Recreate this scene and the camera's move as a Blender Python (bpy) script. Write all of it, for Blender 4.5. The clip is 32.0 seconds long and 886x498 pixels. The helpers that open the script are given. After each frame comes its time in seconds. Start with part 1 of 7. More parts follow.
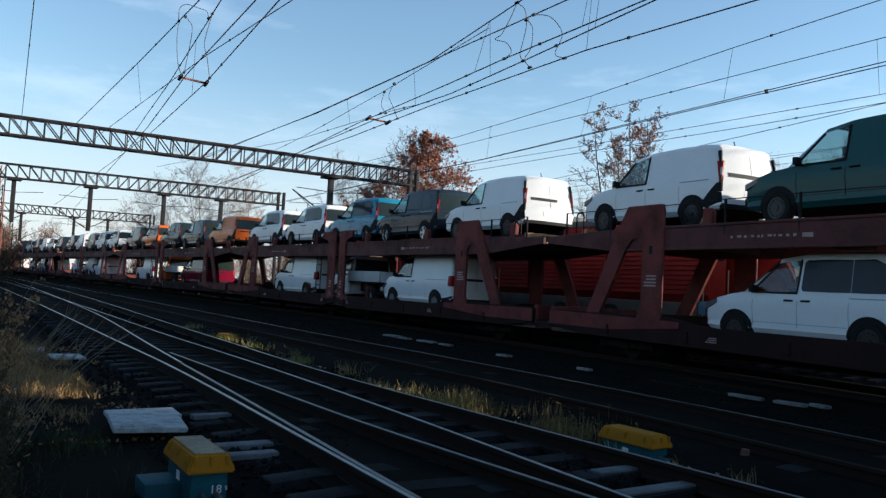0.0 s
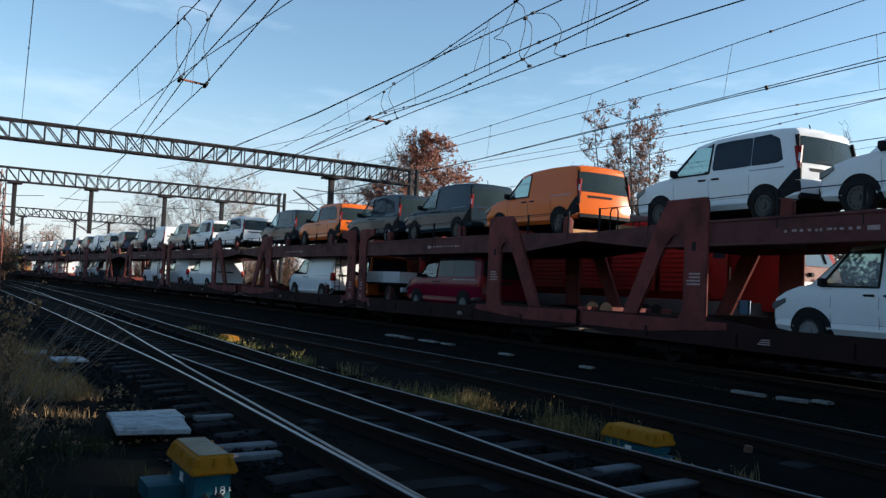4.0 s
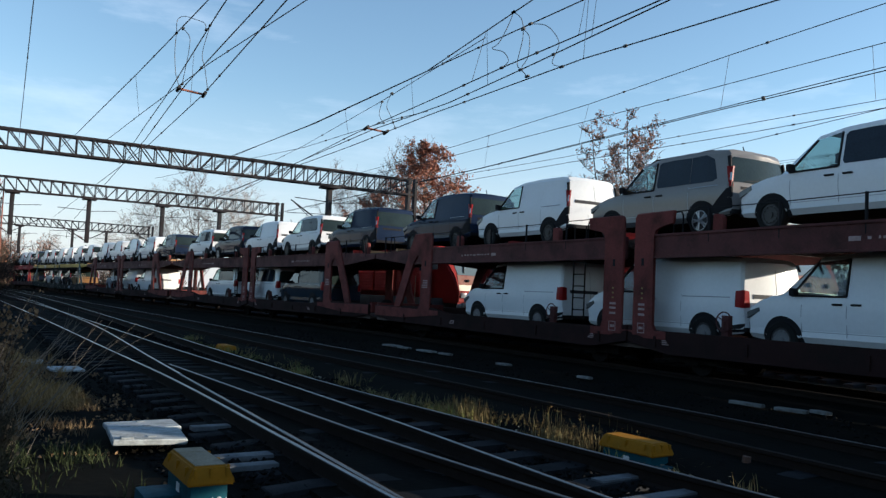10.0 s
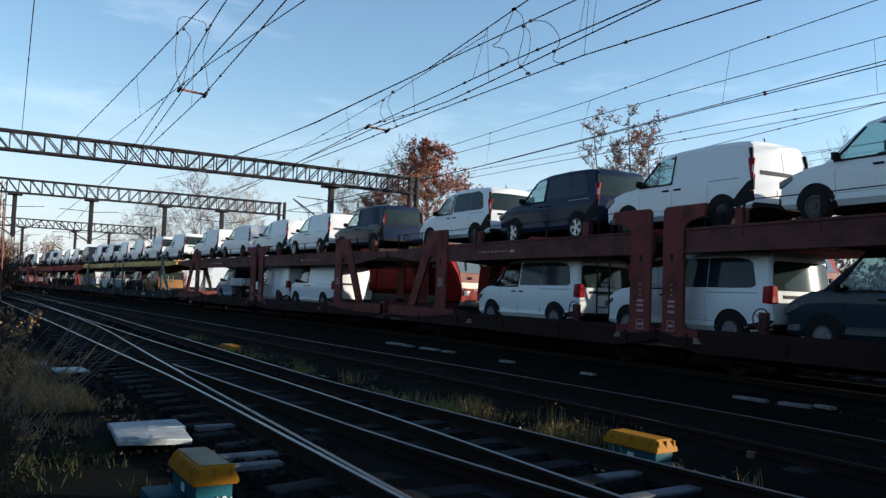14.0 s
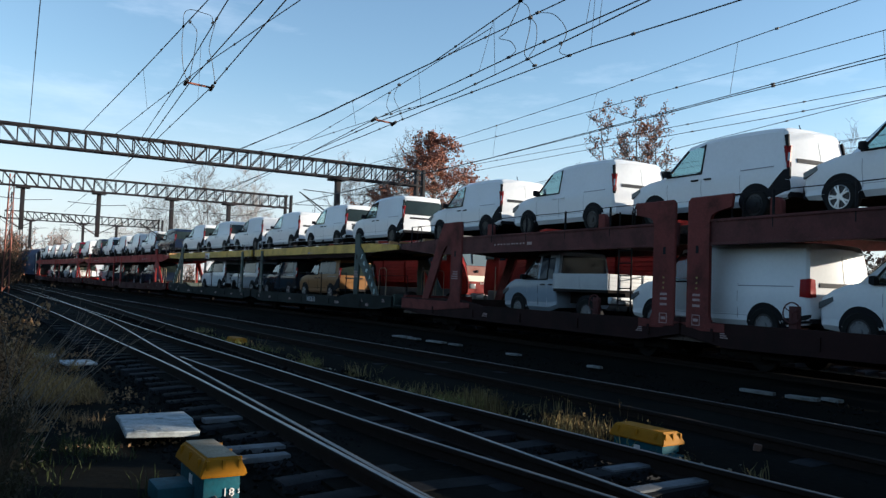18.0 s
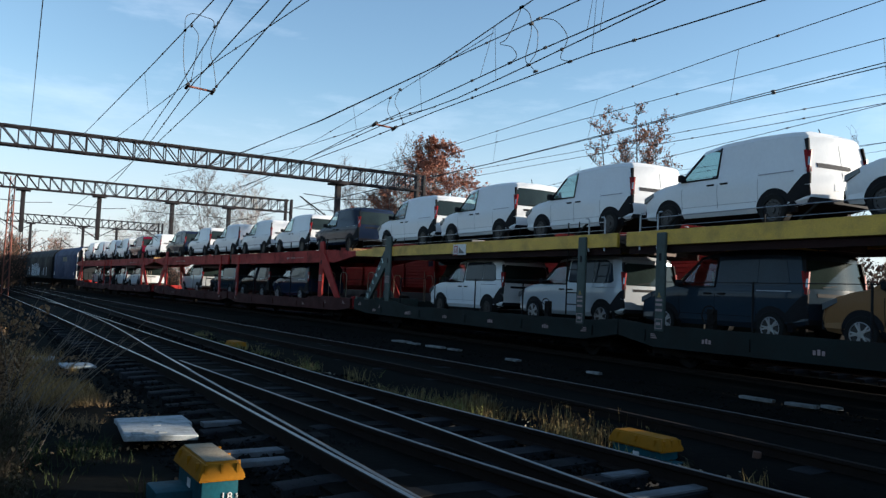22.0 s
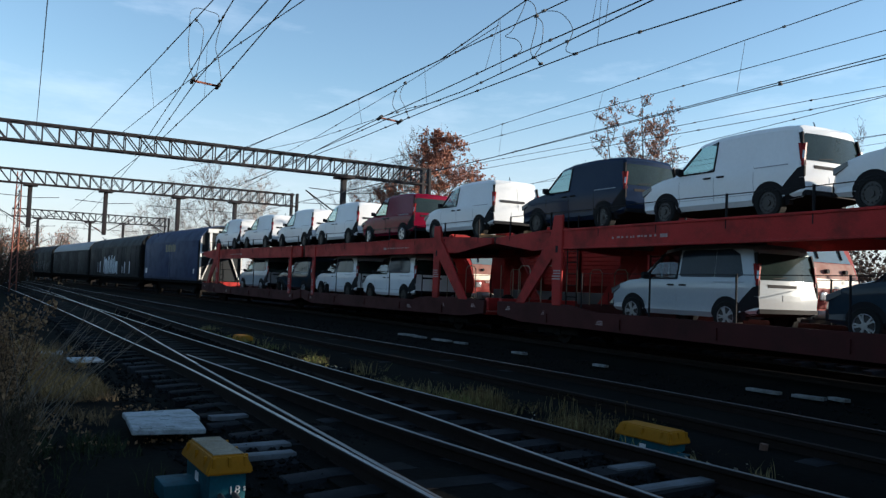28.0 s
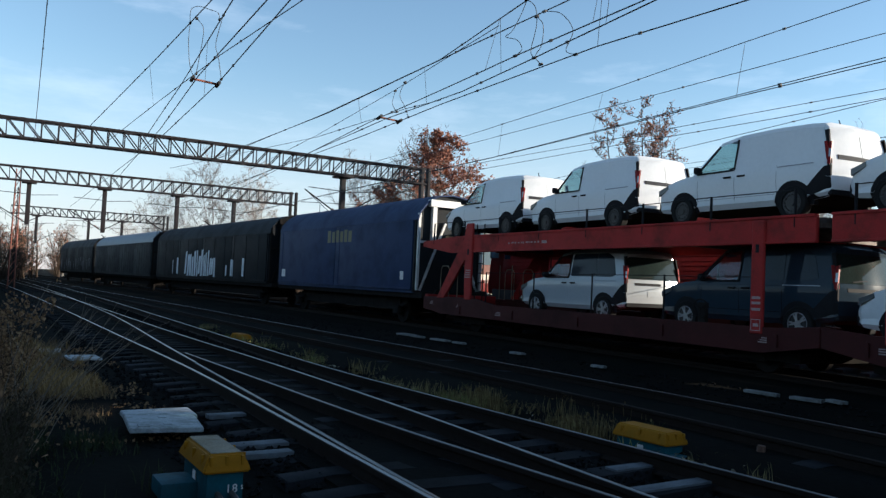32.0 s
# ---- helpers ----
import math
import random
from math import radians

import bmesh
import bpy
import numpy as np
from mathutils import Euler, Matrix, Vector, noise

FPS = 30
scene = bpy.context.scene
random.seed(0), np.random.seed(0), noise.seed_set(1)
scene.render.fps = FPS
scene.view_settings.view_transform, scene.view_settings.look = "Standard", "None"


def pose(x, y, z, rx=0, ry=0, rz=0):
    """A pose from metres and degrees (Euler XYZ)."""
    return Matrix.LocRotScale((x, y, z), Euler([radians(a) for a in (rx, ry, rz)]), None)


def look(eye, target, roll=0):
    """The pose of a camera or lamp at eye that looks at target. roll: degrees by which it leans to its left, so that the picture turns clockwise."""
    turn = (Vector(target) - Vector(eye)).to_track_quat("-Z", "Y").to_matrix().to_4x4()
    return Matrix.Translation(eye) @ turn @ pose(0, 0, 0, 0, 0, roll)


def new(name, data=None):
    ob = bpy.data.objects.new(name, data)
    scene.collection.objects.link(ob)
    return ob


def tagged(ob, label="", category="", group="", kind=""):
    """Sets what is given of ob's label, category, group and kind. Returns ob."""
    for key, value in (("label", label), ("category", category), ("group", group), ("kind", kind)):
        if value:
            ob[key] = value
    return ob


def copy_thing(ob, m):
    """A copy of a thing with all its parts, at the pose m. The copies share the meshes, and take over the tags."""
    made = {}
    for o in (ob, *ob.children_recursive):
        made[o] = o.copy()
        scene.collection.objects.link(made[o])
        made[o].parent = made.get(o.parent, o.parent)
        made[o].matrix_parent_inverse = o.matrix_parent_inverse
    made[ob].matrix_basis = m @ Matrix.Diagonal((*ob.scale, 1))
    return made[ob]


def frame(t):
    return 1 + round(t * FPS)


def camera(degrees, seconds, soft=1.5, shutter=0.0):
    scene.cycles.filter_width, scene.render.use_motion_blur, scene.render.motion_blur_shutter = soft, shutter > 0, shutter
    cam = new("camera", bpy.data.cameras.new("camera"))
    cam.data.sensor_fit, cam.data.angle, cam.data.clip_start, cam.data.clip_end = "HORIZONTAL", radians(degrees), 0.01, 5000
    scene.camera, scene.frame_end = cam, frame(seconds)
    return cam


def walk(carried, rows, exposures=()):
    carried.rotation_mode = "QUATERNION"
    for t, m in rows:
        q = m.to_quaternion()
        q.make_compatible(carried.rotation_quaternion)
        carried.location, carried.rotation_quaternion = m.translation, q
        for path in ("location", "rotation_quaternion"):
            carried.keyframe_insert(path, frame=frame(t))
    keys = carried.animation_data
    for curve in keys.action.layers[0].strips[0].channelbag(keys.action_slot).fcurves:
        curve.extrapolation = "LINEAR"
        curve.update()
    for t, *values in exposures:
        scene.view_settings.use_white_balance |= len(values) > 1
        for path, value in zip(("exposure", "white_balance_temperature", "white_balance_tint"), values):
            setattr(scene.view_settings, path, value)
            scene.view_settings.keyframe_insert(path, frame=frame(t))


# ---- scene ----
EYE = Vector((0.0, 0.0, 1.40))      # rail tops are z = 0, the nearest track runs along x
LENS = 58.25


def aim(yaw, pitch, roll):
    """The camera's pose at its stand: yaw to the left of +y, pitch up, in degrees."""
    a, b = radians(yaw), radians(pitch)
    way = Vector((-math.sin(a) * math.cos(b), math.cos(a) * math.cos(b), math.sin(b)))
    return look(EYE, EYE + way, roll)


cam = camera(LENS, 32.0, soft=1.38)
walk(cam, [
    (0, aim(59.89, 2.81, 3.14)), (0.5, aim(59.96, 2.75, 2.96)), (1, aim(59.94, 2.75, 2.84)), (1.5, aim(59.98, 2.77, 2.82)),
    (2, aim(60.02, 2.69, 2.62)), (2.5, aim(60.03, 2.60, 2.52)), (3, aim(59.99, 2.67, 2.54)), (3.5, aim(59.97, 2.72, 2.59)),
    (5.5, aim(59.97, 2.91, 2.70)), (6, aim(59.99, 2.96, 2.74)), (6.5, aim(60.00, 2.95, 2.65)), (7, aim(60.04, 2.95, 2.60)),
    (7.5, aim(60.00, 3.12, 2.72)), (8, aim(59.94, 3.27, 2.94)), (8.5, aim(59.93, 3.39, 3.02)), (9, aim(59.92, 3.43, 2.84)),
    (9.5, aim(59.89, 3.40, 2.72)), (10, aim(59.84, 3.47, 2.68)), (10.5, aim(59.80, 3.61, 2.85)), (11, aim(59.80, 3.65, 2.74)),
    (11.5, aim(59.80, 3.67, 2.63)), (12, aim(59.78, 3.78, 2.70)), (12.5, aim(59.76, 3.87, 2.75)), (13, aim(59.83, 3.77, 2.57)),
    (13.5, aim(59.96, 3.54, 2.34)), (14, aim(60.01, 3.31, 2.17)), (14.5, aim(60.07, 3.18, 2.15)), (16.5, aim(60.25, 2.84, 2.10)),
    (17, aim(60.35, 2.80, 2.06)), (17.5, aim(60.43, 2.74, 2.03)), (18, aim(60.45, 2.78, 2.16)), (18.5, aim(60.45, 2.88, 2.25)),
    (19, aim(60.44, 2.96, 2.33)), (19.5, aim(60.46, 3.00, 2.34)), (20, aim(60.45, 3.05, 2.44)), (20.5, aim(60.43, 3.17, 2.51)),
    (21, aim(60.40, 3.27, 2.61)), (21.5, aim(60.43, 3.22, 2.59)), (22, aim(60.46, 3.14, 2.50)), (22.5, aim(60.43, 3.22, 2.59)),
    (23, aim(60.39, 3.39, 2.76)), (23.5, aim(60.36, 3.56, 2.96)), (24, aim(60.45, 3.44, 2.75)), (24.5, aim(60.62, 3.11, 2.42)),
    (25, aim(60.79, 2.78, 2.09)), (25.5, aim(60.87, 2.61, 1.96)), (27.5, aim(60.87, 2.60, 2.21)), (28, aim(60.86, 2.65, 2.27)),
    (28.5, aim(60.93, 2.55, 2.23)), (29, aim(60.96, 2.46, 2.24)), (29.5, aim(60.94, 2.49, 2.32)), (30, aim(60.93, 2.50, 2.39)),
    (30.5, aim(60.91, 2.41, 2.27)), (31, aim(60.89, 2.44, 2.36)), (31.5, aim(60.83, 2.58, 2.56)), (32, aim(60.78, 2.64, 2.63)),
], exposures=((0.0, 1.06, 5880, 9), (32.0, 1.06, 5880, 9)))

# ---- light ----
SUN_TO = Vector((0.485, 0.875, 0.0)).normalized()          # the ground direction in which the low sun stands
SUN_UP = radians(9.6)
world = bpy.data.worlds.new("sky")
scene.world = world
world.use_nodes = True
wn, wl = world.node_tree.nodes, world.node_tree.links
sky = wn.new("ShaderNodeTexSky")
sky.sky_type, sky.sun_disc = "NISHITA", False
sky.sun_elevation, sky.sun_rotation = SUN_UP, math.atan2(SUN_TO.x, SUN_TO.y)
sky.air_density, sky.dust_density, sky.ozone_density = 1.0, 0.1, 1.5
back = wn["Background"]
back.inputs["Strength"].default_value = 0.12
# thin cirrus over the blue
wtc = wn.new("ShaderNodeTexCoord")
wmap = wn.new("ShaderNodeMapping")
wmap.inputs["Scale"].default_value = (1.6, 1.6, 7.0)
wnoise = wn.new("ShaderNodeTexNoise")
wnoise.inputs["Scale"].default_value, wnoise.inputs["Detail"].default_value, wnoise.inputs["Roughness"].default_value = 2.2, 7.0, 0.62
wramp = wn.new("ShaderNodeValToRGB")
wramp.color_ramp.elements[0].position, wramp.color_ramp.elements[1].position = 0.54, 0.84
wramp.color_ramp.elements[1].color = (0.30, 0.30, 0.30, 1)
wmix = wn.new("ShaderNodeMixRGB")
wmix.inputs[2].default_value = (5.6, 5.9, 6.3, 1)
wl.new(wtc.outputs["Generated"], wmap.inputs["Vector"])
wl.new(wmap.outputs["Vector"], wnoise.inputs["Vector"])
wl.new(wnoise.outputs["Fac"], wramp.inputs["Fac"])
wl.new(wramp.outputs["Color"], wmix.inputs[0])
wl.new(sky.outputs["Color"], wmix.inputs[1])
# pale haze all round the horizon
wsep = wn.new("ShaderNodeSeparateXYZ")
whaze = wn.new("ShaderNodeMapRange")
whaze.interpolation_type = "SMOOTHSTEP"
whaze.inputs["From Min"].default_value, whaze.inputs["From Max"].default_value = 0.0, 0.26
whaze.inputs["To Min"].default_value, whaze.inputs["To Max"].default_value = 0.75, 0.0
wpale = wn.new("ShaderNodeMixRGB")
wpale.inputs[2].default_value = (3.05, 3.08, 3.45, 1)
wl.new(wtc.outputs["Generated"], wsep.inputs[0])
wl.new(wsep.outputs["Z"], whaze.inputs["Value"])
wl.new(whaze.outputs["Result"], wpale.inputs[0])
wl.new(wmix.outputs["Color"], wpale.inputs[1])
wl.new(wpale.outputs["Color"], back.inputs["Color"])

sun = new("sun", bpy.data.lights.new("sun", "SUN"))
sun.data.energy, sun.data.angle, sun.data.color = 5.2, radians(0.55), (1.0, 0.84, 0.64)
sun_way = SUN_TO * math.cos(SUN_UP) + Vector((0, 0, math.sin(SUN_UP)))
sun.matrix_world = look(sun_way * 60, (0, 0, 0))


# ---- materials ----
def material(name, color, rough=0.6, metal=0.0, vary=0.25, scale=6.0, grain=60.0, bump=0.15, coat=0.0, dirt=None, dirt_amount=0.5,
             dirt_scale=1.5, by_object=0.0, spec=0.5):
    """A surface with two scales of variation, optional dirt in patches of its own, and fine relief."""
    m = bpy.data.materials.new(name)
    m.use_nodes = True
    n, l = m.node_tree.nodes, m.node_tree.links
    b = n["Principled BSDF"]
    b.inputs["Roughness"].default_value, b.inputs["Metallic"].default_value, b.inputs["Specular IOR Level"].default_value = rough, metal, spec
    if coat:
        b.inputs["Coat Weight"].default_value, b.inputs["Coat Roughness"].default_value = coat, 0.06
    tc = n.new("ShaderNodeTexCoord")
    big, fine = n.new("ShaderNodeTexNoise"), n.new("ShaderNodeTexNoise")
    big.inputs["Scale"].default_value, big.inputs["Detail"].default_value = scale, 6.0
    fine.inputs["Scale"].default_value, fine.inputs["Detail"].default_value = grain, 4.0
    for t in (big, fine):
        l.new(tc.outputs["Object"], t.inputs["Vector"])
    hsv = n.new("ShaderNodeHueSaturation")
    hsv.inputs["Color"].default_value = (*color, 1)
    add = n.new("ShaderNodeMath")
    add.operation = "ADD"
    l.new(big.outputs["Fac"], add.inputs[0])
    l.new(fine.outputs["Fac"], add.inputs[1])
    span = n.new("ShaderNodeMapRange")
    span.inputs["From Min"].default_value, span.inputs["From Max"].default_value = 0.6, 1.4
    span.inputs["To Min"].default_value, span.inputs["To Max"].default_value = 1 - vary, 1 + vary
    l.new(add.outputs[0], span.inputs["Value"])
    value = span.outputs["Result"]
    if by_object:
        info = n.new("ShaderNodeObjectInfo")
        r2 = n.new("ShaderNodeMapRange")
        r2.inputs["To Min"].default_value, r2.inputs["To Max"].default_value = 1 - by_object, 1 + by_object
        l.new(info.outputs["Random"], r2.inputs["Value"])
        mul = n.new("ShaderNodeMath")
        mul.operation = "MULTIPLY"
        l.new(value, mul.inputs[0])
        l.new(r2.outputs["Result"], mul.inputs[1])
        value = mul.outputs[0]
    l.new(value, hsv.inputs["Value"])
    out = hsv.outputs["Color"]
    if dirt:
        dn = n.new("ShaderNodeTexNoise")
        dn.inputs["Scale"].default_value, dn.inputs["Detail"].default_value, dn.inputs["Roughness"].default_value = dirt_scale, 9.0, 0.7
        l.new(tc.outputs["Object"], dn.inputs["Vector"])
        dr = n.new("ShaderNodeMapRange")
        dr.inputs["From Min"].default_value, dr.inputs["From Max"].default_value = 0.45, 0.68
        dr.inputs["To Max"].default_value = dirt_amount
        l.new(dn.outputs["Fac"], dr.inputs["Value"])
        mix = n.new("ShaderNodeMixRGB")
        mix.inputs[2].default_value = (*dirt, 1)
        l.new(dr.outputs["Result"], mix.inputs[0])
        l.new(out, mix.inputs[1])
        out = mix.outputs["Color"]
        rr = n.new("ShaderNodeMapRange")
        rr.inputs["To Min"].default_value, rr.inputs["To Max"].default_value = rough, min(1.0, rough + 0.35)
        l.new(dr.outputs["Result"], rr.inputs["Value"])
        l.new(rr.outputs["Result"], b.inputs["Roughness"])
    l.new(out, b.inputs["Base Color"])
    if bump:
        bp = n.new("ShaderNodeBump")
        bp.inputs["Strength"].default_value, bp.inputs["Distance"].default_value = bump, 0.01
        l.new(fine.outputs["Fac"], bp.inputs["Height"])
        l.new(bp.outputs["Normal"], b.inputs["Normal"])
    return m


def paint(name, color, rough=0.14, coat=0.0, metal=0.0, spec=0.16):
    return material(name, color, rough, metal, 0.05, 1.2, 14.0, 0.0, coat, (0.10, 0.10, 0.10), 0.035, 2.4, spec=spec)


def glass(name, tint, rough=0.03):
    m = bpy.data.materials.new(name)
    m.use_nodes = True
    n, l = m.node_tree.nodes, m.node_tree.links
    b = n["Principled BSDF"]
    b.inputs["Base Color"].default_value = (0.02, 0.025, 0.03, 1)
    b.inputs["Roughness"].default_value = rough
    clear = n.new("ShaderNodeBsdfTransparent")
    clear.inputs["Color"].default_value = (*tint, 1)
    mix = n.new("ShaderNodeMixShader")
    facing = n.new("ShaderNodeLayerWeight")
    facing.inputs["Blend"].default_value = 0.5
    power = n.new("ShaderNodeMath")
    power.operation = "POWER"
    power.inputs[1].default_value = 4.0
    l.new(facing.outputs["Facing"], power.inputs[0])
    fres = n.new("ShaderNodeMapRange")
    fres.inputs["To Min"].default_value, fres.inputs["To Max"].default_value = 0.06, 0.85
    l.new(power.outputs[0], fres.inputs["Value"])
    gloss = n.new("ShaderNodeBsdfGlossy")
    gloss.inputs["Roughness"].default_value = rough
    l.new(fres.outputs["Result"], mix.inputs["Fac"])
    l.new(clear.outputs[0], mix.inputs[1])
    l.new(gloss.outputs[0], mix.inputs[2])
    l.new(mix.outputs[0], n["Material Output"].inputs["Surface"])
    return m


WHITE = paint("white_paint", (0.63, 0.645, 0.66))
GREY = paint("grey_metallic_paint", (0.019, 0.030, 0.043), rough=0.08, spec=0.12)
NAVY = paint("navy_paint", (0.012, 0.020, 0.042), rough=0.08, spec=0.08)
GREEN = paint("dark_green_paint", (0.013, 0.062, 0.064), spec=0.14)
ORANGE = paint("orange_paint", (0.56, 0.115, 0.016))
BLUE = paint("blue_paint", (0.016, 0.175, 0.285), spec=0.2)
RED = paint("red_paint", (0.12, 0.004, 0.018), spec=0.09)
BEIGE = paint("beige_metallic_paint", (0.19, 0.18, 0.172), metal=0.1)
SILVER = paint("silver_paint", (0.36, 0.38, 0.40), metal=0.1)
SLATE = paint("blue_grey_paint", (0.215, 0.255, 0.30))
GRAPHITE = paint("graphite_paint", (0.009, 0.011, 0.013), rough=0.07, spec=0.12)
BROWN = paint("copper_brown_paint", (0.20, 0.105, 0.045), rough=0.3, spec=0.06)
SEAM = material("panel_gap", (0.010, 0.010, 0.011), 0.8, 0, 0.1, 6, 60, 0.0, spec=0.05)
SEAM_PALE = material("pale_panel_gap", (0.30, 0.31, 0.325), 0.8, 0, 0.1, 6, 60, 0.0, spec=0.1)
BLACK_PLASTIC = material("black_plastic", (0.014, 0.014, 0.016), 0.7, 0, 0.15, 5, 90, 0.08, spec=0.08)
RUBBER = material("rubber", (0.010, 0.010, 0.010), 0.8, 0, 0.2, 5, 60, 0.1, spec=0.15)
ALLOY = material("alloy", (0.36, 0.37, 0.39), 0.3, 0.8, 0.1, 6, 60, 0.0)
STEEL_RIM = material("steel_rim", (0.022, 0.022, 0.025), 0.45, 0.4, 0.2, 6, 60, 0.0)
CLEAR = glass("clear_glass", (0.50, 0.62, 0.62))
TAIL = material("tail_lamp_plastic", (0.20, 0.004, 0.006), 0.3, 0, 0.1, 8, 60, 0, 0, spec=0.1)
LAMP = material("lamp_plastic", (0.34, 0.36, 0.38), 0.1, 0.3, 0.1, 8, 60, 0, 0.8)
HEADLAMP = material("smoked_headlamp", (0.09, 0.10, 0.11), 0.2, 0.1, 0.1, 8, 60, 0, spec=0.3)
SEAT = material("seat_cloth", (0.03, 0.03, 0.032), 0.9)
RUST_RED = material("oxide_red_paint", (0.135, 0.034, 0.030), 0.65, 0, 0.3, 1.4, 40, 0.2, 0, (0.042, 0.022, 0.019), 0.8, 1.6, spec=0.1)
BEAM_OLD = material("grimy_oxide_beam", (0.082, 0.024, 0.023), 0.65, 0, 0.3, 1.4, 40, 0.2, 0, (0.028, 0.018, 0.016), 0.8, 1.3, spec=0.2)
BRIGHT_RED = material("signal_red_paint", (0.31, 0.022, 0.020), 0.55, 0, 0.22, 1.4, 40, 0.12, 0, (0.08, 0.026, 0.021), 0.7, 1.6, spec=0.12)
DARK_GREEN = material("dark_green_wagon_paint", (0.030, 0.052, 0.046), 0.6, 0, 0.3, 1.4, 40, 0.15, 0, (0.03, 0.027, 0.022), 0.7, 1.4)
YELLOW = material("yellow_wagon_paint", (0.52, 0.31, 0.025), 0.5, 0, 0.2, 1.4, 40, 0.12, 0, (0.12, 0.09, 0.04), 0.55, 1.5)
DECK = material("deck_steel", (0.09, 0.065, 0.055), 0.65, 0.3, 0.3, 3, 50, 0.25, 0, (0.05, 0.035, 0.028), 0.7, 2, spec=0.25)
UNDER = material("underframe", (0.021, 0.019, 0.018), 0.95, 0.0, 0.3, 4, 60, 0.2, spec=0.0)
STEEL = material("worn_steel", (0.14, 0.13, 0.12), 0.45, 0.7, 0.25, 5, 60, 0.12)
FADED = material("faded_lettering", (0.30, 0.21, 0.20), 0.7, 0, 0.4, 12, 90, 0.05)
WHITE_MARK = material("white_marking", (0.62, 0.60, 0.58), 0.7, 0, 0.3, 12, 90, 0.05)
PLANK = material("chock_timber", (0.36, 0.19, 0.08), 0.8, 0, 0.3, 6, 60, 0.2)


# ---- small tools ----
def part(name, bm, mat, parent=None, label="", angle=35.0):
    """Link a bmesh as ONE mesh object under a thing or under a part."""
    me = bpy.data.meshes.new(name)
    bmesh.ops.recalc_face_normals(bm, faces=bm.faces)
    bm.to_mesh(me)
    bm.free()
    me.materials.append(mat)
    me.shade_smooth()
    me.set_sharp_from_angle(angle=radians(angle))
    ob = new(name, me)
    if parent is not None:
        ob.parent = parent
    if label:
        ob["label"] = label
    return ob


def shared(name, me, parent, m=None, label=""):
    """One more object on a mesh that exists already."""
    ob = new(name, me)
    if parent is not None:
        ob.parent = parent
    if m is not None:
        ob.matrix_basis = m
    if label:
        ob["label"] = label
    return ob


def group_of(name, label, category, group="", kind=""):
    ob = new(name)
    ob.empty_display_size = 0.3
    return tagged(ob, label, category, group, kind)


def box(bm, x0, x1, y0, y1, z0, z1, bevel=0.0):
    vs = [bm.verts.new((x, y, z)) for x in (x0, x1) for y in (y0, y1) for z in (z0, z1)]
    fs = [bm.faces.new([vs[i] for i in f]) for f in ((0, 1, 3, 2), (4, 6, 7, 5), (0, 4, 5, 1), (2, 3, 7, 6), (0, 2, 6, 4), (1, 5, 7, 3))]
    if bevel:
        es = {e for f in fs for e in f.edges}
        bmesh.ops.bevel(bm, geom=list(es), offset=bevel, segments=2, affect="EDGES", profile=0.6)
    return bm


def B():
    return bmesh.new()


def prism(bm, pts, lo, hi, axis="y"):
    """A polygon pushed from lo to hi. axis y: points are (x, z); axis x: (y, z); axis z: (x, y)."""
    def at(p, d):
        return {"y": (p[0], d, p[1]), "x": (d, p[0], p[1]), "z": (p[0], p[1], d)}[axis]
    a = [bm.verts.new(at(p, lo)) for p in pts]
    b = [bm.verts.new(at(p, hi)) for p in pts]
    n = len(pts)
    bm.faces.new(a)
    bm.faces.new(b[::-1])
    for i in range(n):
        bm.faces.new((a[i], b[i], b[(i + 1) % n], a[(i + 1) % n]))
    return bm


def rod(bm, p, q, r, seg=8, r2=None):
    """A round bar from p to q."""
    p, q = Vector(p), Vector(q)
    d = q - p
    m = Matrix.Translation((p + q) / 2) @ d.to_track_quat("Z", "Y").to_matrix().to_4x4()
    bmesh.ops.create_cone(bm, cap_ends=True, segments=seg, radius1=r, radius2=r if r2 is None else r2, depth=d.length, matrix=m)
    return bm


def bar(bm, p, q, w):
    """A square bar from p to q (cheap lattice member)."""
    p, q = Vector(p), Vector(q)
    d = (q - p).normalized()
    s = d.cross(Vector((0, 0, 1)))
    s = (s if s.length > 0.01 else Vector((1, 0, 0))).normalized() * w / 2
    u = d.cross(s).normalized() * w / 2
    ring = []
    for c in (p, q):
        ring.append([bm.verts.new(c + a) for a in (s + u, s - u, -s - u, -s + u)])
    for i in range(4):
        bm.faces.new((ring[0][i], ring[0][(i + 1) % 4], ring[1][(i + 1) % 4], ring[1][i]))
    bm.faces.new(ring[0][::-1])
    bm.faces.new(ring[1])
    return bm


def tube(bm, pts, r, seg=6):
    """A round cable along points."""
    pts = [Vector(p) for p in pts]
    rings = []
    for i, p in enumerate(pts):
        d = (pts[min(i + 1, len(pts) - 1)] - pts[max(i - 1, 0)]).normalized()
        s = d.cross(Vector((0, 0, 1)))
        s = (s if s.length > 0.05 else d.cross(Vector((0, 1, 0)))).normalized()
        u = s.cross(d)
        rings.append([bm.verts.new(p + (s * math.cos(a) + u * math.sin(a)) * r) for a in (2 * math.pi * k / seg for k in range(seg))])
    for a, b in zip(rings, rings[1:]):
        for k in range(seg):
            bm.faces.new((a[k], a[(k + 1) % seg], b[(k + 1) % seg], b[k]))
    bm.faces.new(rings[0][::-1])
    bm.faces.new(rings[-1])
    return bm


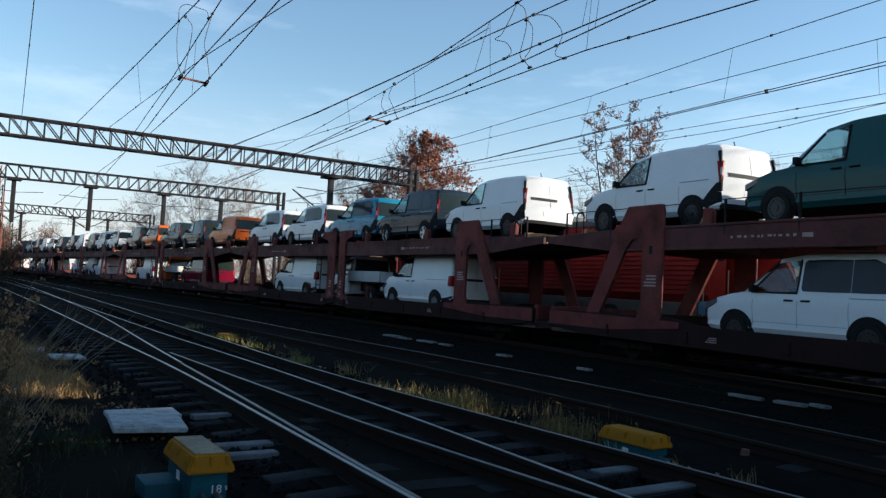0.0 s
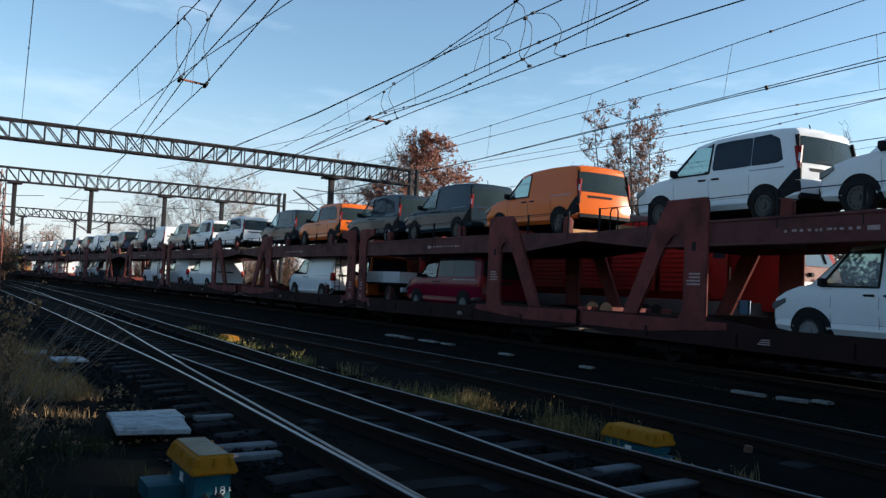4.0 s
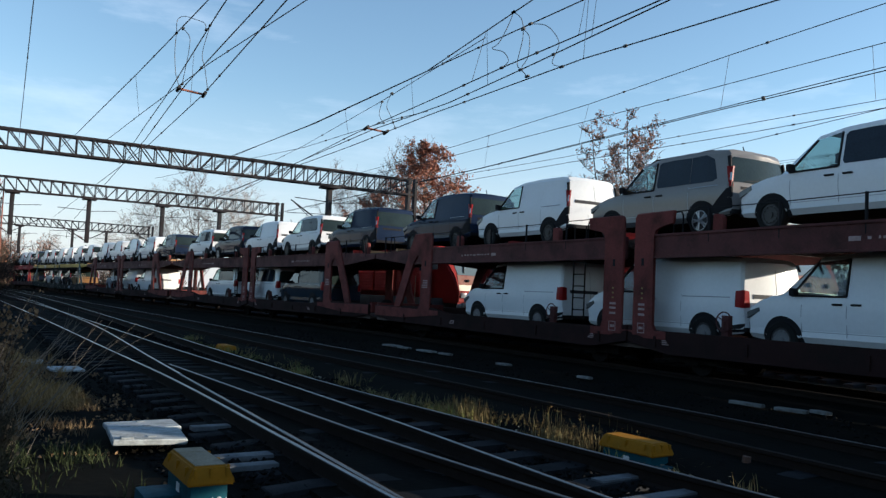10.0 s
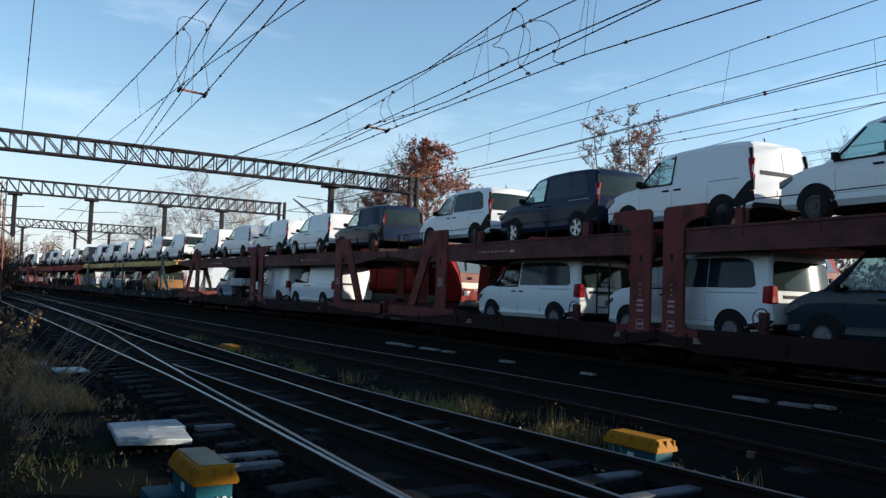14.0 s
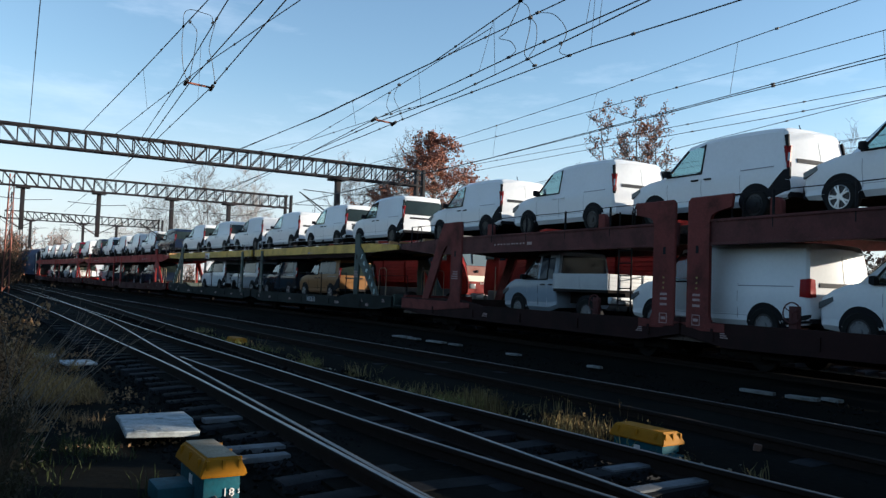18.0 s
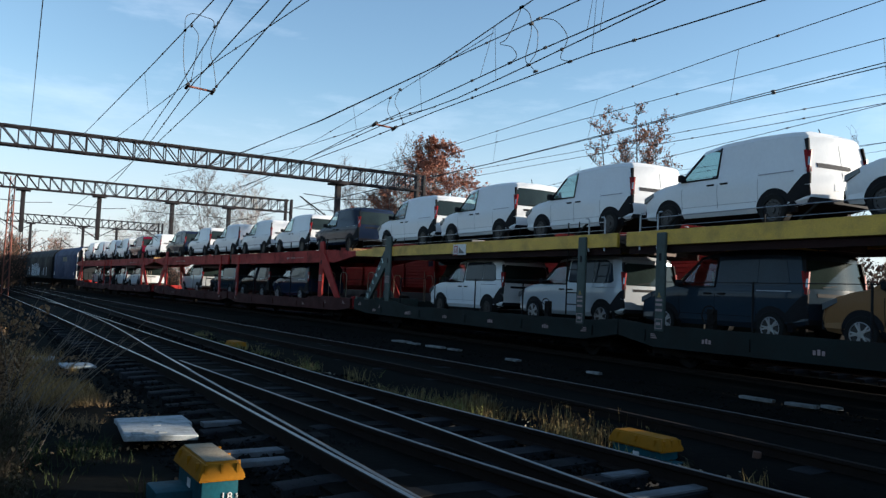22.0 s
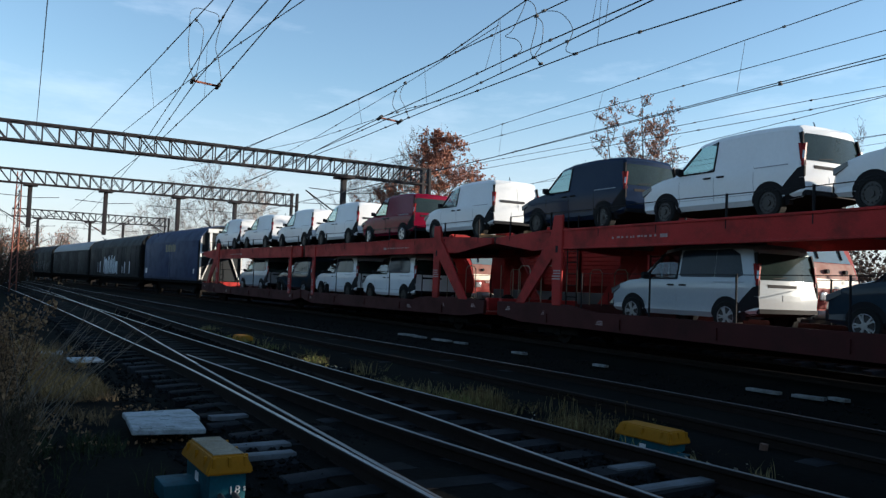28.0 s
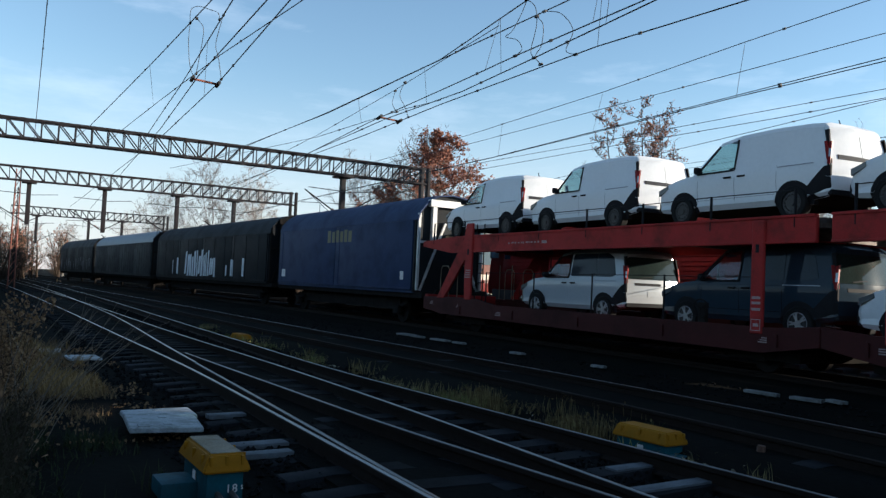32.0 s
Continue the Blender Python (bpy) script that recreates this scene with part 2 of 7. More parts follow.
def sweep(bm, pts, profile):
    """A profile of (sideways, up) swept along ground points, level."""
    pts = [Vector(p) for p in pts]
    rings = []
    for i, p in enumerate(pts):
        d = pts[min(i + 1, len(pts) - 1)] - pts[max(i - 1, 0)]
        d.z = 0
        d.normalize()
        s = Vector((-d.y, d.x, 0))
        rings.append([bm.verts.new(p + s * a + Vector((0, 0, b))) for a, b in profile])
    n = len(profile)
    for a, b in zip(rings, rings[1:]):
        for k in range(n):
            bm.faces.new((a[k], a[(k + 1) % n], b[(k + 1) % n], b[k]))
    bm.faces.new(rings[0])
    bm.faces.new(rings[-1][::-1])
    return bm


def spline(pts, step=1.0):
    """A smooth line in the plan through (x, y) points, as points (x, y) at even steps of x."""
    xs, ys = np.array([p[0] for p in pts], float), np.array([p[1] for p in pts], float)
    sl = np.gradient(ys, xs)
    out = []
    for x in np.arange(xs[0], xs[-1] + 1e-6, step):
        i = min(max(int(np.searchsorted(xs, x)) - 1, 0), len(xs) - 2)
        h = xs[i + 1] - xs[i]
        t = (x - xs[i]) / h
        y = (2 * t**3 - 3 * t**2 + 1) * ys[i] + (t**3 - 2 * t**2 + t) * h * sl[i] + (3 * t**2 - 2 * t**3) * ys[i + 1] + (t**3 - t**2) * h * sl[i + 1]
        out.append((float(x), float(y)))
    return out


# ---- the line on which the train runs ----
SG = np.arange(-330.0, 60.5, 0.5)
_k = np.interp(SG, [-160, -90, -60, -35, -10], [0.00149, 0.00100, -0.00117, 0.00326, 0.00371])
_th = np.concatenate([[0], np.cumsum((_k[1:] + _k[:-1]) / 4)])
_zero = int(np.argmin(abs(SG)))
_th = -0.06421 - (_th - _th[_zero])
_cx = np.concatenate([[0], np.cumsum((np.cos(_th)[1:] + np.cos(_th)[:-1]) / 4)])
_cy = np.concatenate([[0], np.cumsum((np.sin(_th)[1:] + np.sin(_th)[:-1]) / 4)])
_cx, _cy = _cx - _cx[_zero], 13.526 + _cy - _cy[_zero]


def line(s, side=0.0):
    """x, y and heading at s metres along the train's track, moved sideways."""
    x, y, t = (float(np.interp(s, SG, c)) for c in (_cx, _cy, _th))
    return x - side * math.sin(t), y + side * math.cos(t), t


def run(t):
    """How far the train has rolled after t seconds: it slows a little."""
    return 6.992 * t - 0.007076 * t * t


RIDERS = []     # (thing, s at the start, height, turned round)


def ride(thing, s, z=0.0, turned=False):
    RIDERS.append((thing, s, z, turned))
    x, y, t = line(s)
    thing.matrix_basis = pose(x, y, z, 0, 0, math.degrees(t) + (180 if turned else 0))
    return thing


def motions():
    """The whole train rolls by."""
    for thing, s, z, turned in RIDERS:
        rows = []
        for i in range(0, 33):
            x, y, t = line(s + run(i))
            rows.append((float(i), pose(x, y, z, 0, 0, math.degrees(t) + (180 if turned else 0))))
        walk(thing, rows)


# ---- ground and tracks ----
# soil, stone and sleepers far below real tones: the foreground's deep shade is included
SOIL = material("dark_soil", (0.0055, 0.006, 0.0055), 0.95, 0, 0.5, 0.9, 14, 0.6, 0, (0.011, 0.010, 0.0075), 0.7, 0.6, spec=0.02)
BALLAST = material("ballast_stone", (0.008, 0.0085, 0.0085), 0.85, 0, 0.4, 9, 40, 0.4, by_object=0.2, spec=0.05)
RAIL_SIDE = material("rusty_rail", (0.014, 0.010, 0.008), 0.85, 0.0, 0.3, 8, 60, 0.2, spec=0.1)
RAIL_TOP = material("polished_rail_head", (0.21, 0.205, 0.20), 0.28, 1.0, 0.15, 3, 40, 0.05)
RAIL_DULL = material("dull_rail_head", (0.14, 0.132, 0.128), 0.36, 0.9, 0.3, 3, 40, 0.1)
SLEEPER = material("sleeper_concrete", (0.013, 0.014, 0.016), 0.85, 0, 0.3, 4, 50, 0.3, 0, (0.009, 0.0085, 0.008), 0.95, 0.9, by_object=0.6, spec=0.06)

b = B()
xs = sorted(set([-900, -600, -400, -300, -220] + list(range(-160, -60, 8)) + [x * 1.0 for x in range(-60, 12)] + [12, 20, 40, 80, 160, 300, 600]))
ys = sorted(set([-700, -300, -120, -60, -30, -18] + [y * 0.7 for y in range(-15, 45)] + [34, 40, 50, 70, 110, 200, 400, 900]))


def ground_z(x, y):
    z = -0.24 + 0.05 * noise.noise((x * 0.5, y * 0.5, 3.0)) + 0.02 * noise.noise((x * 1.7, y * 1.7, 7.0))
    return z


grid = [[b.verts.new((x, y, ground_z(x, y))) for y in ys] for x in xs]
for i in range(len(xs) - 1):
    for j in range(len(ys) - 1):
        b.faces.new((grid[i][j], grid[i + 1][j], grid[i + 1][j + 1], grid[i][j + 1]))
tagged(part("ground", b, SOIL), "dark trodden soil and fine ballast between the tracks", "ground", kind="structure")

HEAD = [(-0.036, -0.035), (-0.034, -0.002), (-0.028, 0.0), (0.028, 0.0), (0.034, -0.002), (0.036, -0.035)]
BAND = [(-0.021, -0.006), (-0.021, 0.001), (-0.011, 0.004), (0.0, 0.005), (0.011, 0.004), (0.021, 0.001), (0.021, -0.006)]
FOOT = [(-0.07, -0.17), (-0.07, -0.155), (-0.012, -0.135), (-0.010, -0.045), (-0.034, -0.036), (0.034, -0.036), (0.010, -0.045), (0.012, -0.135), (0.07, -0.155), (0.07, -0.17)]


def rail(parent, pts, bright=True, drop=0.0):
    pts3 = [(x, y, -drop) for x, y in pts]
    web = part("rail", sweep(B(), pts3, FOOT), RAIL_SIDE, parent)
    part("rail_head", sweep(B(), pts3, HEAD), RAIL_SIDE, web, "rusty rail head")
    if bright is not None:
        part("running_band", sweep(B(), pts3, BAND), RAIL_TOP if bright else RAIL_DULL, web, "bright worn running band" if bright else "dull running band")


SLEEPER_ME = None


def track(name, words, left, right, bright, x_from, x_to, near=None):
    global SLEEPER_ME
    th = tagged(new(name), words, "railway track", kind="structure")
    rail(th, left, bright[0])
    rail(th, right, bright[1])
    if SLEEPER_ME is None:
        q = prism(B(), [(-1.3, -0.30), (1.3, -0.30), (1.3, -0.16), (0.9, -0.135), (-0.9, -0.135), (-1.3, -0.16)], -0.13, 0.13, "x")
        bmesh.ops.bevel(q, geom=list(q.edges), offset=0.012, segments=1, affect="EDGES")
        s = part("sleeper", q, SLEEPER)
        SLEEPER_ME = s.data
        bpy.data.objects.remove(s)
    rng = random.Random(name)
    for x in np.arange(x_from, x_to, 0.62):
        yl = np.interp(x, [p[0] for p in left], [p[1] for p in left])
        yr = np.interp(x, [p[0] for p in right], [p[1] for p in right])
        y2 = np.interp(x + 0.5, [p[0] for p in left], [p[1] for p in left])
        shared("sleeper", SLEEPER_ME, th, pose(x + rng.uniform(-0.03, 0.03), (yl + yr) / 2 + rng.uniform(-0.04, 0.04), rng.uniform(-0.012, 0.012), 0, 0, math.degrees(math.atan2(y2 - yl, 0.5)) + rng.uniform(-1, 1)))
    return th


A_LINE = spline([(-130, -3.2), (-90, -0.6), (-60, 0.9), (-45, 1.52), (-29, 2.11), (-17.4, 2.45), (-12.6, 2.60), (-6.6, 2.60), (6, 2.50)])
D_LINE = spline([(-130, -1.7), (-90, 0.9), (-60, 2.4), (-45, 3.02), (-29, 3.52), (-18.4, 3.80), (-11.7, 4.07), (-8, 4.12), (-4.6, 4.08), (6, 3.98)])
B_LINE = spline([(-130, -0.6), (-90, 1.9), (-60, 2.95), (-40, 3.22), (-25.7, 3.26), (-15, 2.92), (-7.9, 2.735), (-5.0, 2.65), (-2.0, 2.575)], 0.5)
C_LINE = spline([(-14.6, 3.02), (-9.5, 3.33), (-7.3, 3.47), (-4.3, 3.81), (6, 5.1)])
E_LINE = spline([(-130, 0.9), (-90, 3.3), (-60, 4.35), (-40, 4.66), (-23, 4.70), (-17.4, 4.72), (-11.2, 4.78), (-7.5, 5.04), (-4.4, 5.30), (6, 6.5)])
F_LINE = spline([(-130, 2.3), (-90, 4.6), (-60, 6.0), (-33, 7.41), (-19.5, 8.0), (-11.9, 8.45), (-7.05, 8.57), (-5, 8.56), (6, 8.4)])
F2_LINE = [(x, y - 1.507) for x, y in F_LINE]
track("track_1", "near turnout track with bright rails on concrete sleepers", A_LINE, D_LINE, (True, True), -60, 3)
track("track_2", "diverging turnout track with rails on concrete sleepers", C_LINE, [p for p in E_LINE if p[0] > -15], (False, False), -11.5, 3)
sw = tagged(new("turnout_rail"), "converging switch rails of the near turnout", "railway track", kind="structure")
rail(sw, [p for p in B_LINE if p[0] <= -13], True)
rail(sw, [p for p in B_LINE if p[0] >= -13], False, 0.009)
rail(sw, [p for p in E_LINE if p[0] <= -14], True)
track("track_3", "middle track with one worn rail in shade", F2_LINE, F_LINE, (None, False), -70, 4)
for nm, side, wd in (("track_4", 0.0, "track under the passing train"), ("track_5", 4.9, "track under the red locomotives")):
    pl, pr = ([line(s, side + d)[:2] for s in np.arange(-200, 24, 2.0)] for d in (-0.753, 0.753))
    track(nm, wd, pl, pr, (None, None), -90, 10)

def bed(left, right, words, x0, x1, z, out):
    q = B()
    pl = [p for p in left if x0 <= p[0] <= x1]
    prev = None
    for x, y in pl:
        yr = float(np.interp(x, [p[0] for p in right], [p[1] for p in right]))
        lo, hi = min(y, yr), max(y, yr)
        row = [q.verts.new((x, yy, zz + 0.012 * noise.noise((x * 2.1, yy * 3.0, 6.0)))) for yy, zz in
               ((lo - out - 0.4, -0.27), (lo - out, z - 0.03), (lo - 0.25, z), ((lo + hi) / 2, z + 0.015), (hi + 0.25, z), (hi + out, z - 0.03), (hi + out + 0.4, -0.27))]
        if prev:
            for k in range(6):
                q.faces.new((prev[k], row[k], row[k + 1], prev[k + 1]))
        prev = row
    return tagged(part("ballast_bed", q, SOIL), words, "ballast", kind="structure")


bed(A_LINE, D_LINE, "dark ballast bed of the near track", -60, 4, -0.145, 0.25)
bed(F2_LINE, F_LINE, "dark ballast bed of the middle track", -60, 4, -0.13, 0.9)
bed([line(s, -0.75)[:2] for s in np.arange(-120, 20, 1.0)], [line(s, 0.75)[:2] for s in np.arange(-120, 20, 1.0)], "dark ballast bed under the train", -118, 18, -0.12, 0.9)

# gravel: loose stones along the tracks
rng = random.Random(11)
vs, fs = [], []
proto = [(1, 0, 0), (-0.9, 0.15, 0), (0.1, 0.95, 0.1), (-0.1, -1, 0), (0.1, 0.1, 0.85), (0, 0, -0.7)]
faces = [(0, 2, 4), (2, 1, 4), (1, 3, 4), (3, 0, 4), (2, 0, 5), (1, 2, 5), (3, 1, 5), (0, 3, 5)]
for k in range(15000):
    x = -3.0 - 32 * rng.random() ** 1.7
    y = rng.choice((rng.uniform(1.4, 6.2), rng.uniform(1.4, 6.2), rng.uniform(6.2, 16.5)))
    r = rng.uniform(0.018, 0.045)
    a = rng.uniform(0, 6.28)
    z = ground_z(x, y) + r * 0.3 + (0.06 if 2.0 < y < 5.6 or 6.6 < y < 9.2 or y > 12.4 else 0.0)
    c, s = math.cos(a) * r, math.sin(a) * r
    n0 = len(vs)
    vs += [(x + px * c - py * s, y + px * s + py * c, z + pz * r * rng.uniform(0.7, 1.2)) for px, py, pz in proto]
    fs += [tuple(n0 + i for i in f) for f in faces]
me = bpy.data.meshes.new("gravel")
me.from_pydata(vs, [], fs)
me.materials.append(BALLAST)
tagged(new("gravel", me), "loose dark ballast stones along the tracks", "gravel", kind="stuff")


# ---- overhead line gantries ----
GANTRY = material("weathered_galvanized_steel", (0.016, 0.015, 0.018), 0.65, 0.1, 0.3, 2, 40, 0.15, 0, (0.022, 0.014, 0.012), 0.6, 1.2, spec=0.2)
MAST_RED = material("rusty_red_mast", (0.20, 0.065, 0.04), 0.75, 0.1, 0.3, 2, 40, 0.2)
WIRE = material("copper_wire", (0.035, 0.033, 0.032), 0.6, 0.5, 0.2, 4, 40, 0.0)
INSULATOR = material("brown_insulator", (0.10, 0.035, 0.025), 0.3, 0, 0.2, 6, 40, 0.0, 0.5)


def gantry(x, y0, y1, z0, words, drops, tall=1.35, wide=1.0):
    """A lattice portal beam across the tracks with drop posts under it."""
    th = group_of("lattice_gantry", words, "gantry", "overhead line gantries")
    n = max(6, int(abs(y1 - y0) / 0.70))
    ysn = np.linspace(y0, y1, n + 1)
    for sx in (-wide / 2, wide / 2):
        for z in (z0, z0 + tall):
            q = B()
            box(q, x + sx - 0.045, x + sx + 0.045, min(y0, y1), max(y0, y1), z - 0.045, z + 0.045)
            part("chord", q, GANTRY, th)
        q = B()
        for k in range(n):
            a, c = ysn[k], ysn[k + 1]
            bar(q, (x + sx, a, z0), (x + sx, a, z0 + tall), 0.05)
            if k < n / 2:
                bar(q, (x + sx, a, z0 + tall), (x + sx, c, z0), 0.05)
            else:
                bar(q, (x + sx, a, z0), (x + sx, c, z0 + tall), 0.05)
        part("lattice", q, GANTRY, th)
    for k in range(n):
        for z in (z0, z0 + tall):
            q = B()
            bar(q, (x - wide / 2, ysn[k], z), (x + wide / 2, ysn[k], z), 0.05)
            if k % 2:
                bar(q, (x - wide / 2, ysn[k], z), (x + wide / 2, ysn[k + 1], z), 0.05)
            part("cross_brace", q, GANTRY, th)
    for y, down in drops:
        q = B()
        box(q, x - 0.14, x + 0.14, y - 0.14, y + 0.14, z0 - down, z0 - 0.04, 0.02)
        box(q, x - 0.5, x + 0.5, y - 0.45, y + 0.45, z0 - 0.16, z0 - 0.05, 0.02)
        part("drop_post", q, GANTRY, th)
        q = B()
        zc = z0 - down + 0.15
        bar(q, (x, y - 0.1, zc), (x + 0.1, y - 2.2, zc + 1.25), 0.06)
        part("cantilever", q, GANTRY, th)
        part("stay", bar(B(), (x, y - 0.1, z0 - 0.9), (x + 0.1, y - 2.0, z0 - 0.85), 0.04), GANTRY, th)
        part("steady_arm", bar(B(), (x + 0.1, y - 2.2, zc + 1.25), (x + 0.1, y - 0.7, zc + 0.1), 0.03), GANTRY, th)
        q = B()
        bar(q, (x, y + 0.1, zc + 0.1), (x + 0.1, y + 1.9, zc + 1.15), 0.05)
        part("cantilever", q, GANTRY, th)
        part("stay", bar(B(), (x, y + 0.1, z0 - 0.95), (x + 0.1, y + 1.8, z0 - 0.8), 0.035), GANTRY, th)
        q = B()
        bar(q, (x + 0.1, y - 2.4, zc + 0.55), (x + 0.1, y + 2.4, zc + 0.75), 0.03)
        bar(q, (x + 0.1, y - 1.3, zc + 0.62), (x + 0.1, y - 1.3, zc + 0.1), 0.025)
        part("registration_tube", q, GANTRY, th)
        q = B()
        for k in range(5):
            rod(q, (x, y - 0.25 - 0.07 * k, zc + 0.12 + 0.045 * k), (x, y - 0.29 - 0.07 * k, zc + 0.145 + 0.045 * k), 0.075, 10)
        part("insulator", q, INSULATOR, th)
    for y in (y0 - 0.1, y1 + 0.1) if y0 < 0 else (y1 + 0.1,):
        q = B()
        for sy in (-0.30, 0.14):
            box(q, x - 0.16, x + 0.16, y + sy, y + sy + 0.17, -0.3, z0 + tall + 0.12, 0.01)
        for k in range(9):
            box(q, x - 0.12, x + 0.12, y - 0.16, y + 0.16, 0.4 + k * 0.85, 0.5 + k * 0.85)
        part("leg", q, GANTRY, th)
    return th


gantry(-41.0, -5.0, 21.4, 7.25, "long dark lattice gantry over all the tracks", ((16.4, 2.4),), 0.86, 0.6)
gantry(-61.1, -6.0, 20.2, 7.25, "second lattice gantry with drop posts", ((1.6, 3.0), (6.4, 3.2), (11.4, 3.4), (15.6, 3.2)), 0.92, 0.6)
gantry(-100.3, 1.0, 17.4, 7.25, "distant lattice gantry with drop posts", ((3.6, 3.2), (9.0, 3.2), (12.6, 3.2)), 0.90, 0.6)


# ---- overhead wires ----
def cable(name, pts, r, words, mat=None):
    return tagged(part(name, tube(B(), pts, r * 0.82, 5), mat or WIRE), words, "overhead wire", "overhead wires")


WIRES = [  # kind, points
    ("contact_wire", [(-60, 4.1, 5.6), (-25.27, 4.18, 5.6), (-17.7, 3.98, 5.6), (-11.55, 3.61, 5.6), (6, 2.6, 5.6)], 0.014),
    ("contact_wire", [(-60, 5.4, 5.6), (-24.4, 3.93, 5.6), (-17.1, 3.47, 5.6), (-11.8, 3.32, 5.6), (6, 2.8, 5.6)], 0.014),
    ("messenger_wire", [(-41, 2.55, 7.2), (-33.7, 2.84, 7.0), (-22.1, 3.30, 7.0), (-16.5, 3.48, 7.0), (6, 4.1, 7.0)], 0.016),
    ("messenger_wire", [(-41, 5.5, 7.1), (-29.7, 4.75, 7.0), (-24.5, 4.45, 7.0), (-16.2, 3.85, 7.0), (6, 2.6, 7.1)], 0.016),
    ("feeder_wire", [(-41, 1.15, 7.1), (-34.4, 0.98, 7.0), (-18.8, 0.59, 7.0), (4, 0.1, 7.0)], 0.014),
    ("contact_wire", [(-60, 9.6, 5.6), (-20.8, 8.95, 5.6), (-16.1, 8.75, 5.6), (-10.5, 8.70, 5.6), (-7.3, 8.98, 5.6), (8, 10.3, 5.6)], 0.014),
    ("contact_wire", [(-41, 9.9, 5.75), (-18.4, 8.45, 5.6), (-14.7, 8.51, 5.6), (-11.7, 8.26, 5.6), (-8.1, 7.92, 5.6), (8, 6.5, 5.6)], 0.014),
    ("contact_wire", [(-41, 10.5, 5.8), (-19.6, 8.5, 5.7), (-13.9, 8.05, 5.6), (-11.8, 7.92, 5.6), (-8.2, 7.81, 5.6), (8, 7.1, 5.6)], 0.014),
    ("messenger_wire", [(-41, 9.2, 7.2), (-30.7, 9.12, 7.0), (-25.2, 9.31, 7.0), (-17.2, 9.28, 7.0), (-12.5, 8.63, 7.0), (4, 6.4, 7.0)], 0.016),
    ("messenger_wire", [(-41, 9.0, 7.2), (-25.0, 9.32, 6.98), (-16.1, 9.28, 7.0), (-11.8, 9.28, 7.0), (6, 9.3, 7.0)], 0.016),
    ("contact_wire", [(-60, 14.3, 5.6), (-21.5, 13.73, 5.6), (-17.6, 13.54, 5.6), (-11.38, 13.20, 5.6), (-7.77, 13.07, 5.6), (8, 12.6, 5.6)], 0.013),
    ("contact_wire", [(-60, 14.1, 5.6), (-21.5, 13.70, 5.6), (-16.87, 13.48, 5.62), (-11.35, 13.15, 5.62), (-7.69, 12.93, 5.62), (8, 12.0, 5.62)], 0.012),
    ("messenger_wire", [(-41, 15.6, 7.2), (-25, 14.88, 7.0), (-17.1, 14.45, 7.0), (-11.8, 13.9, 7.0), (-8.3, 13.63, 7.0), (8, 12.4, 7.1)], 0.012),
    ("messenger_wire", [(-41, 16.0, 7.2), (-27, 15.86, 7.0), (-17.9, 15.77, 7.0), (-9.4, 15.61, 7.0), (8, 15.2, 7.1)], 0.012),
    ("messenger_wire", [(-41, 18.3, 7.1), (-23.87, 19.14, 7.0), (-19.71, 19.35, 7.0), (-15.42, 19.54, 7.0), (-11.74, 19.75, 7.0), (8, 20.8, 7.0)], 0.012),
    ("messenger_wire", [(-37.5, 3.56, 6.7), (-25.1, 3.99, 6.6), (-18.9, 4.29, 6.6), (-14.1, 4.67, 6.6), (-4.0, 5.45, 6.6)], 0.013),
    ("tension_wire", [(-41, 11.2, 7.0), (-26.6, 9.57, 6.5), (-19.0, 8.89, 6.5), (-15.8, 8.54, 6.5), (-13.0, 8.3, 6.55)], 0.010),
    ("tension_wire", [(-41, 7.2, 6.6), (-23.8, 8.55, 5.9), (-18.3, 8.91, 5.9), (-16.8, 9.15, 5.9)], 0.010),
    ("contact_wire", [(-41, 17.2, 6.4), (-22.24, 17.85, 6.4), (-18.22, 18.14, 6.4), (-14.51, 18.36, 6.4), (-10.9, 18.38, 6.4), (8, 18.3, 6.4)], 0.012),
    ("contact_wire", [(-41, 23.6, 6.4), (-21.26, 20.24, 6.4), (-15.84, 19.30, 6.4), (-11.16, 18.44, 6.4), (8, 15.0, 6.4)], 0.012),
    ("messenger_wire", [(-60, 23.4, 7.1), (-24.14, 25.03, 7.0), (-19.86, 25.23, 7.0), (8, 26.4, 7.0)], 0.010),
    ("messenger_wire", [(-60, 27.4, 7.1), (-24.75, 26.01, 7.0), (-20.39, 25.74, 7.0), (8, 24.2, 7.0)], 0.010),
    ("messenger_wire", [(-60, 29.2, 7.1), (-25.84, 27.34, 7.0), (-21.96, 27.04, 7.0), (8, 25.4, 7.0)], 0.009),
    ("contact_wire", [(-60, 26.4, 6.4), (-25.11, 26.59, 6.4), (-22.83, 26.60, 6.4), (8, 26.8, 6.4)], 0.009),
]
for nm, pts, r in WIRES:
    wire = cable(nm, pts, r, "dark overhead " + nm.replace("_", " ") + " against the sky")
    for (xa, ya, za), (xb, yb, zb) in zip(pts, pts[1:]):
        for f in np.arange(0.3, 1.0, 7.0 / max(7.0, abs(xb - xa))):
            x, y, z = xa + (xb - xa) * f, ya + (yb - ya) * f, za + (zb - za) * f
            if -38 < x < -5:
                bead = box(B(), x - 0.035, x + 0.035, y - 0.016, y + 0.016, z - 0.02, z + 0.022)
                part("clamp", bead, WIRE, wire)


def dropper(p, q):
    cable("dropper_wire", [p, q], 0.006, "thin vertical dropper between two wires")


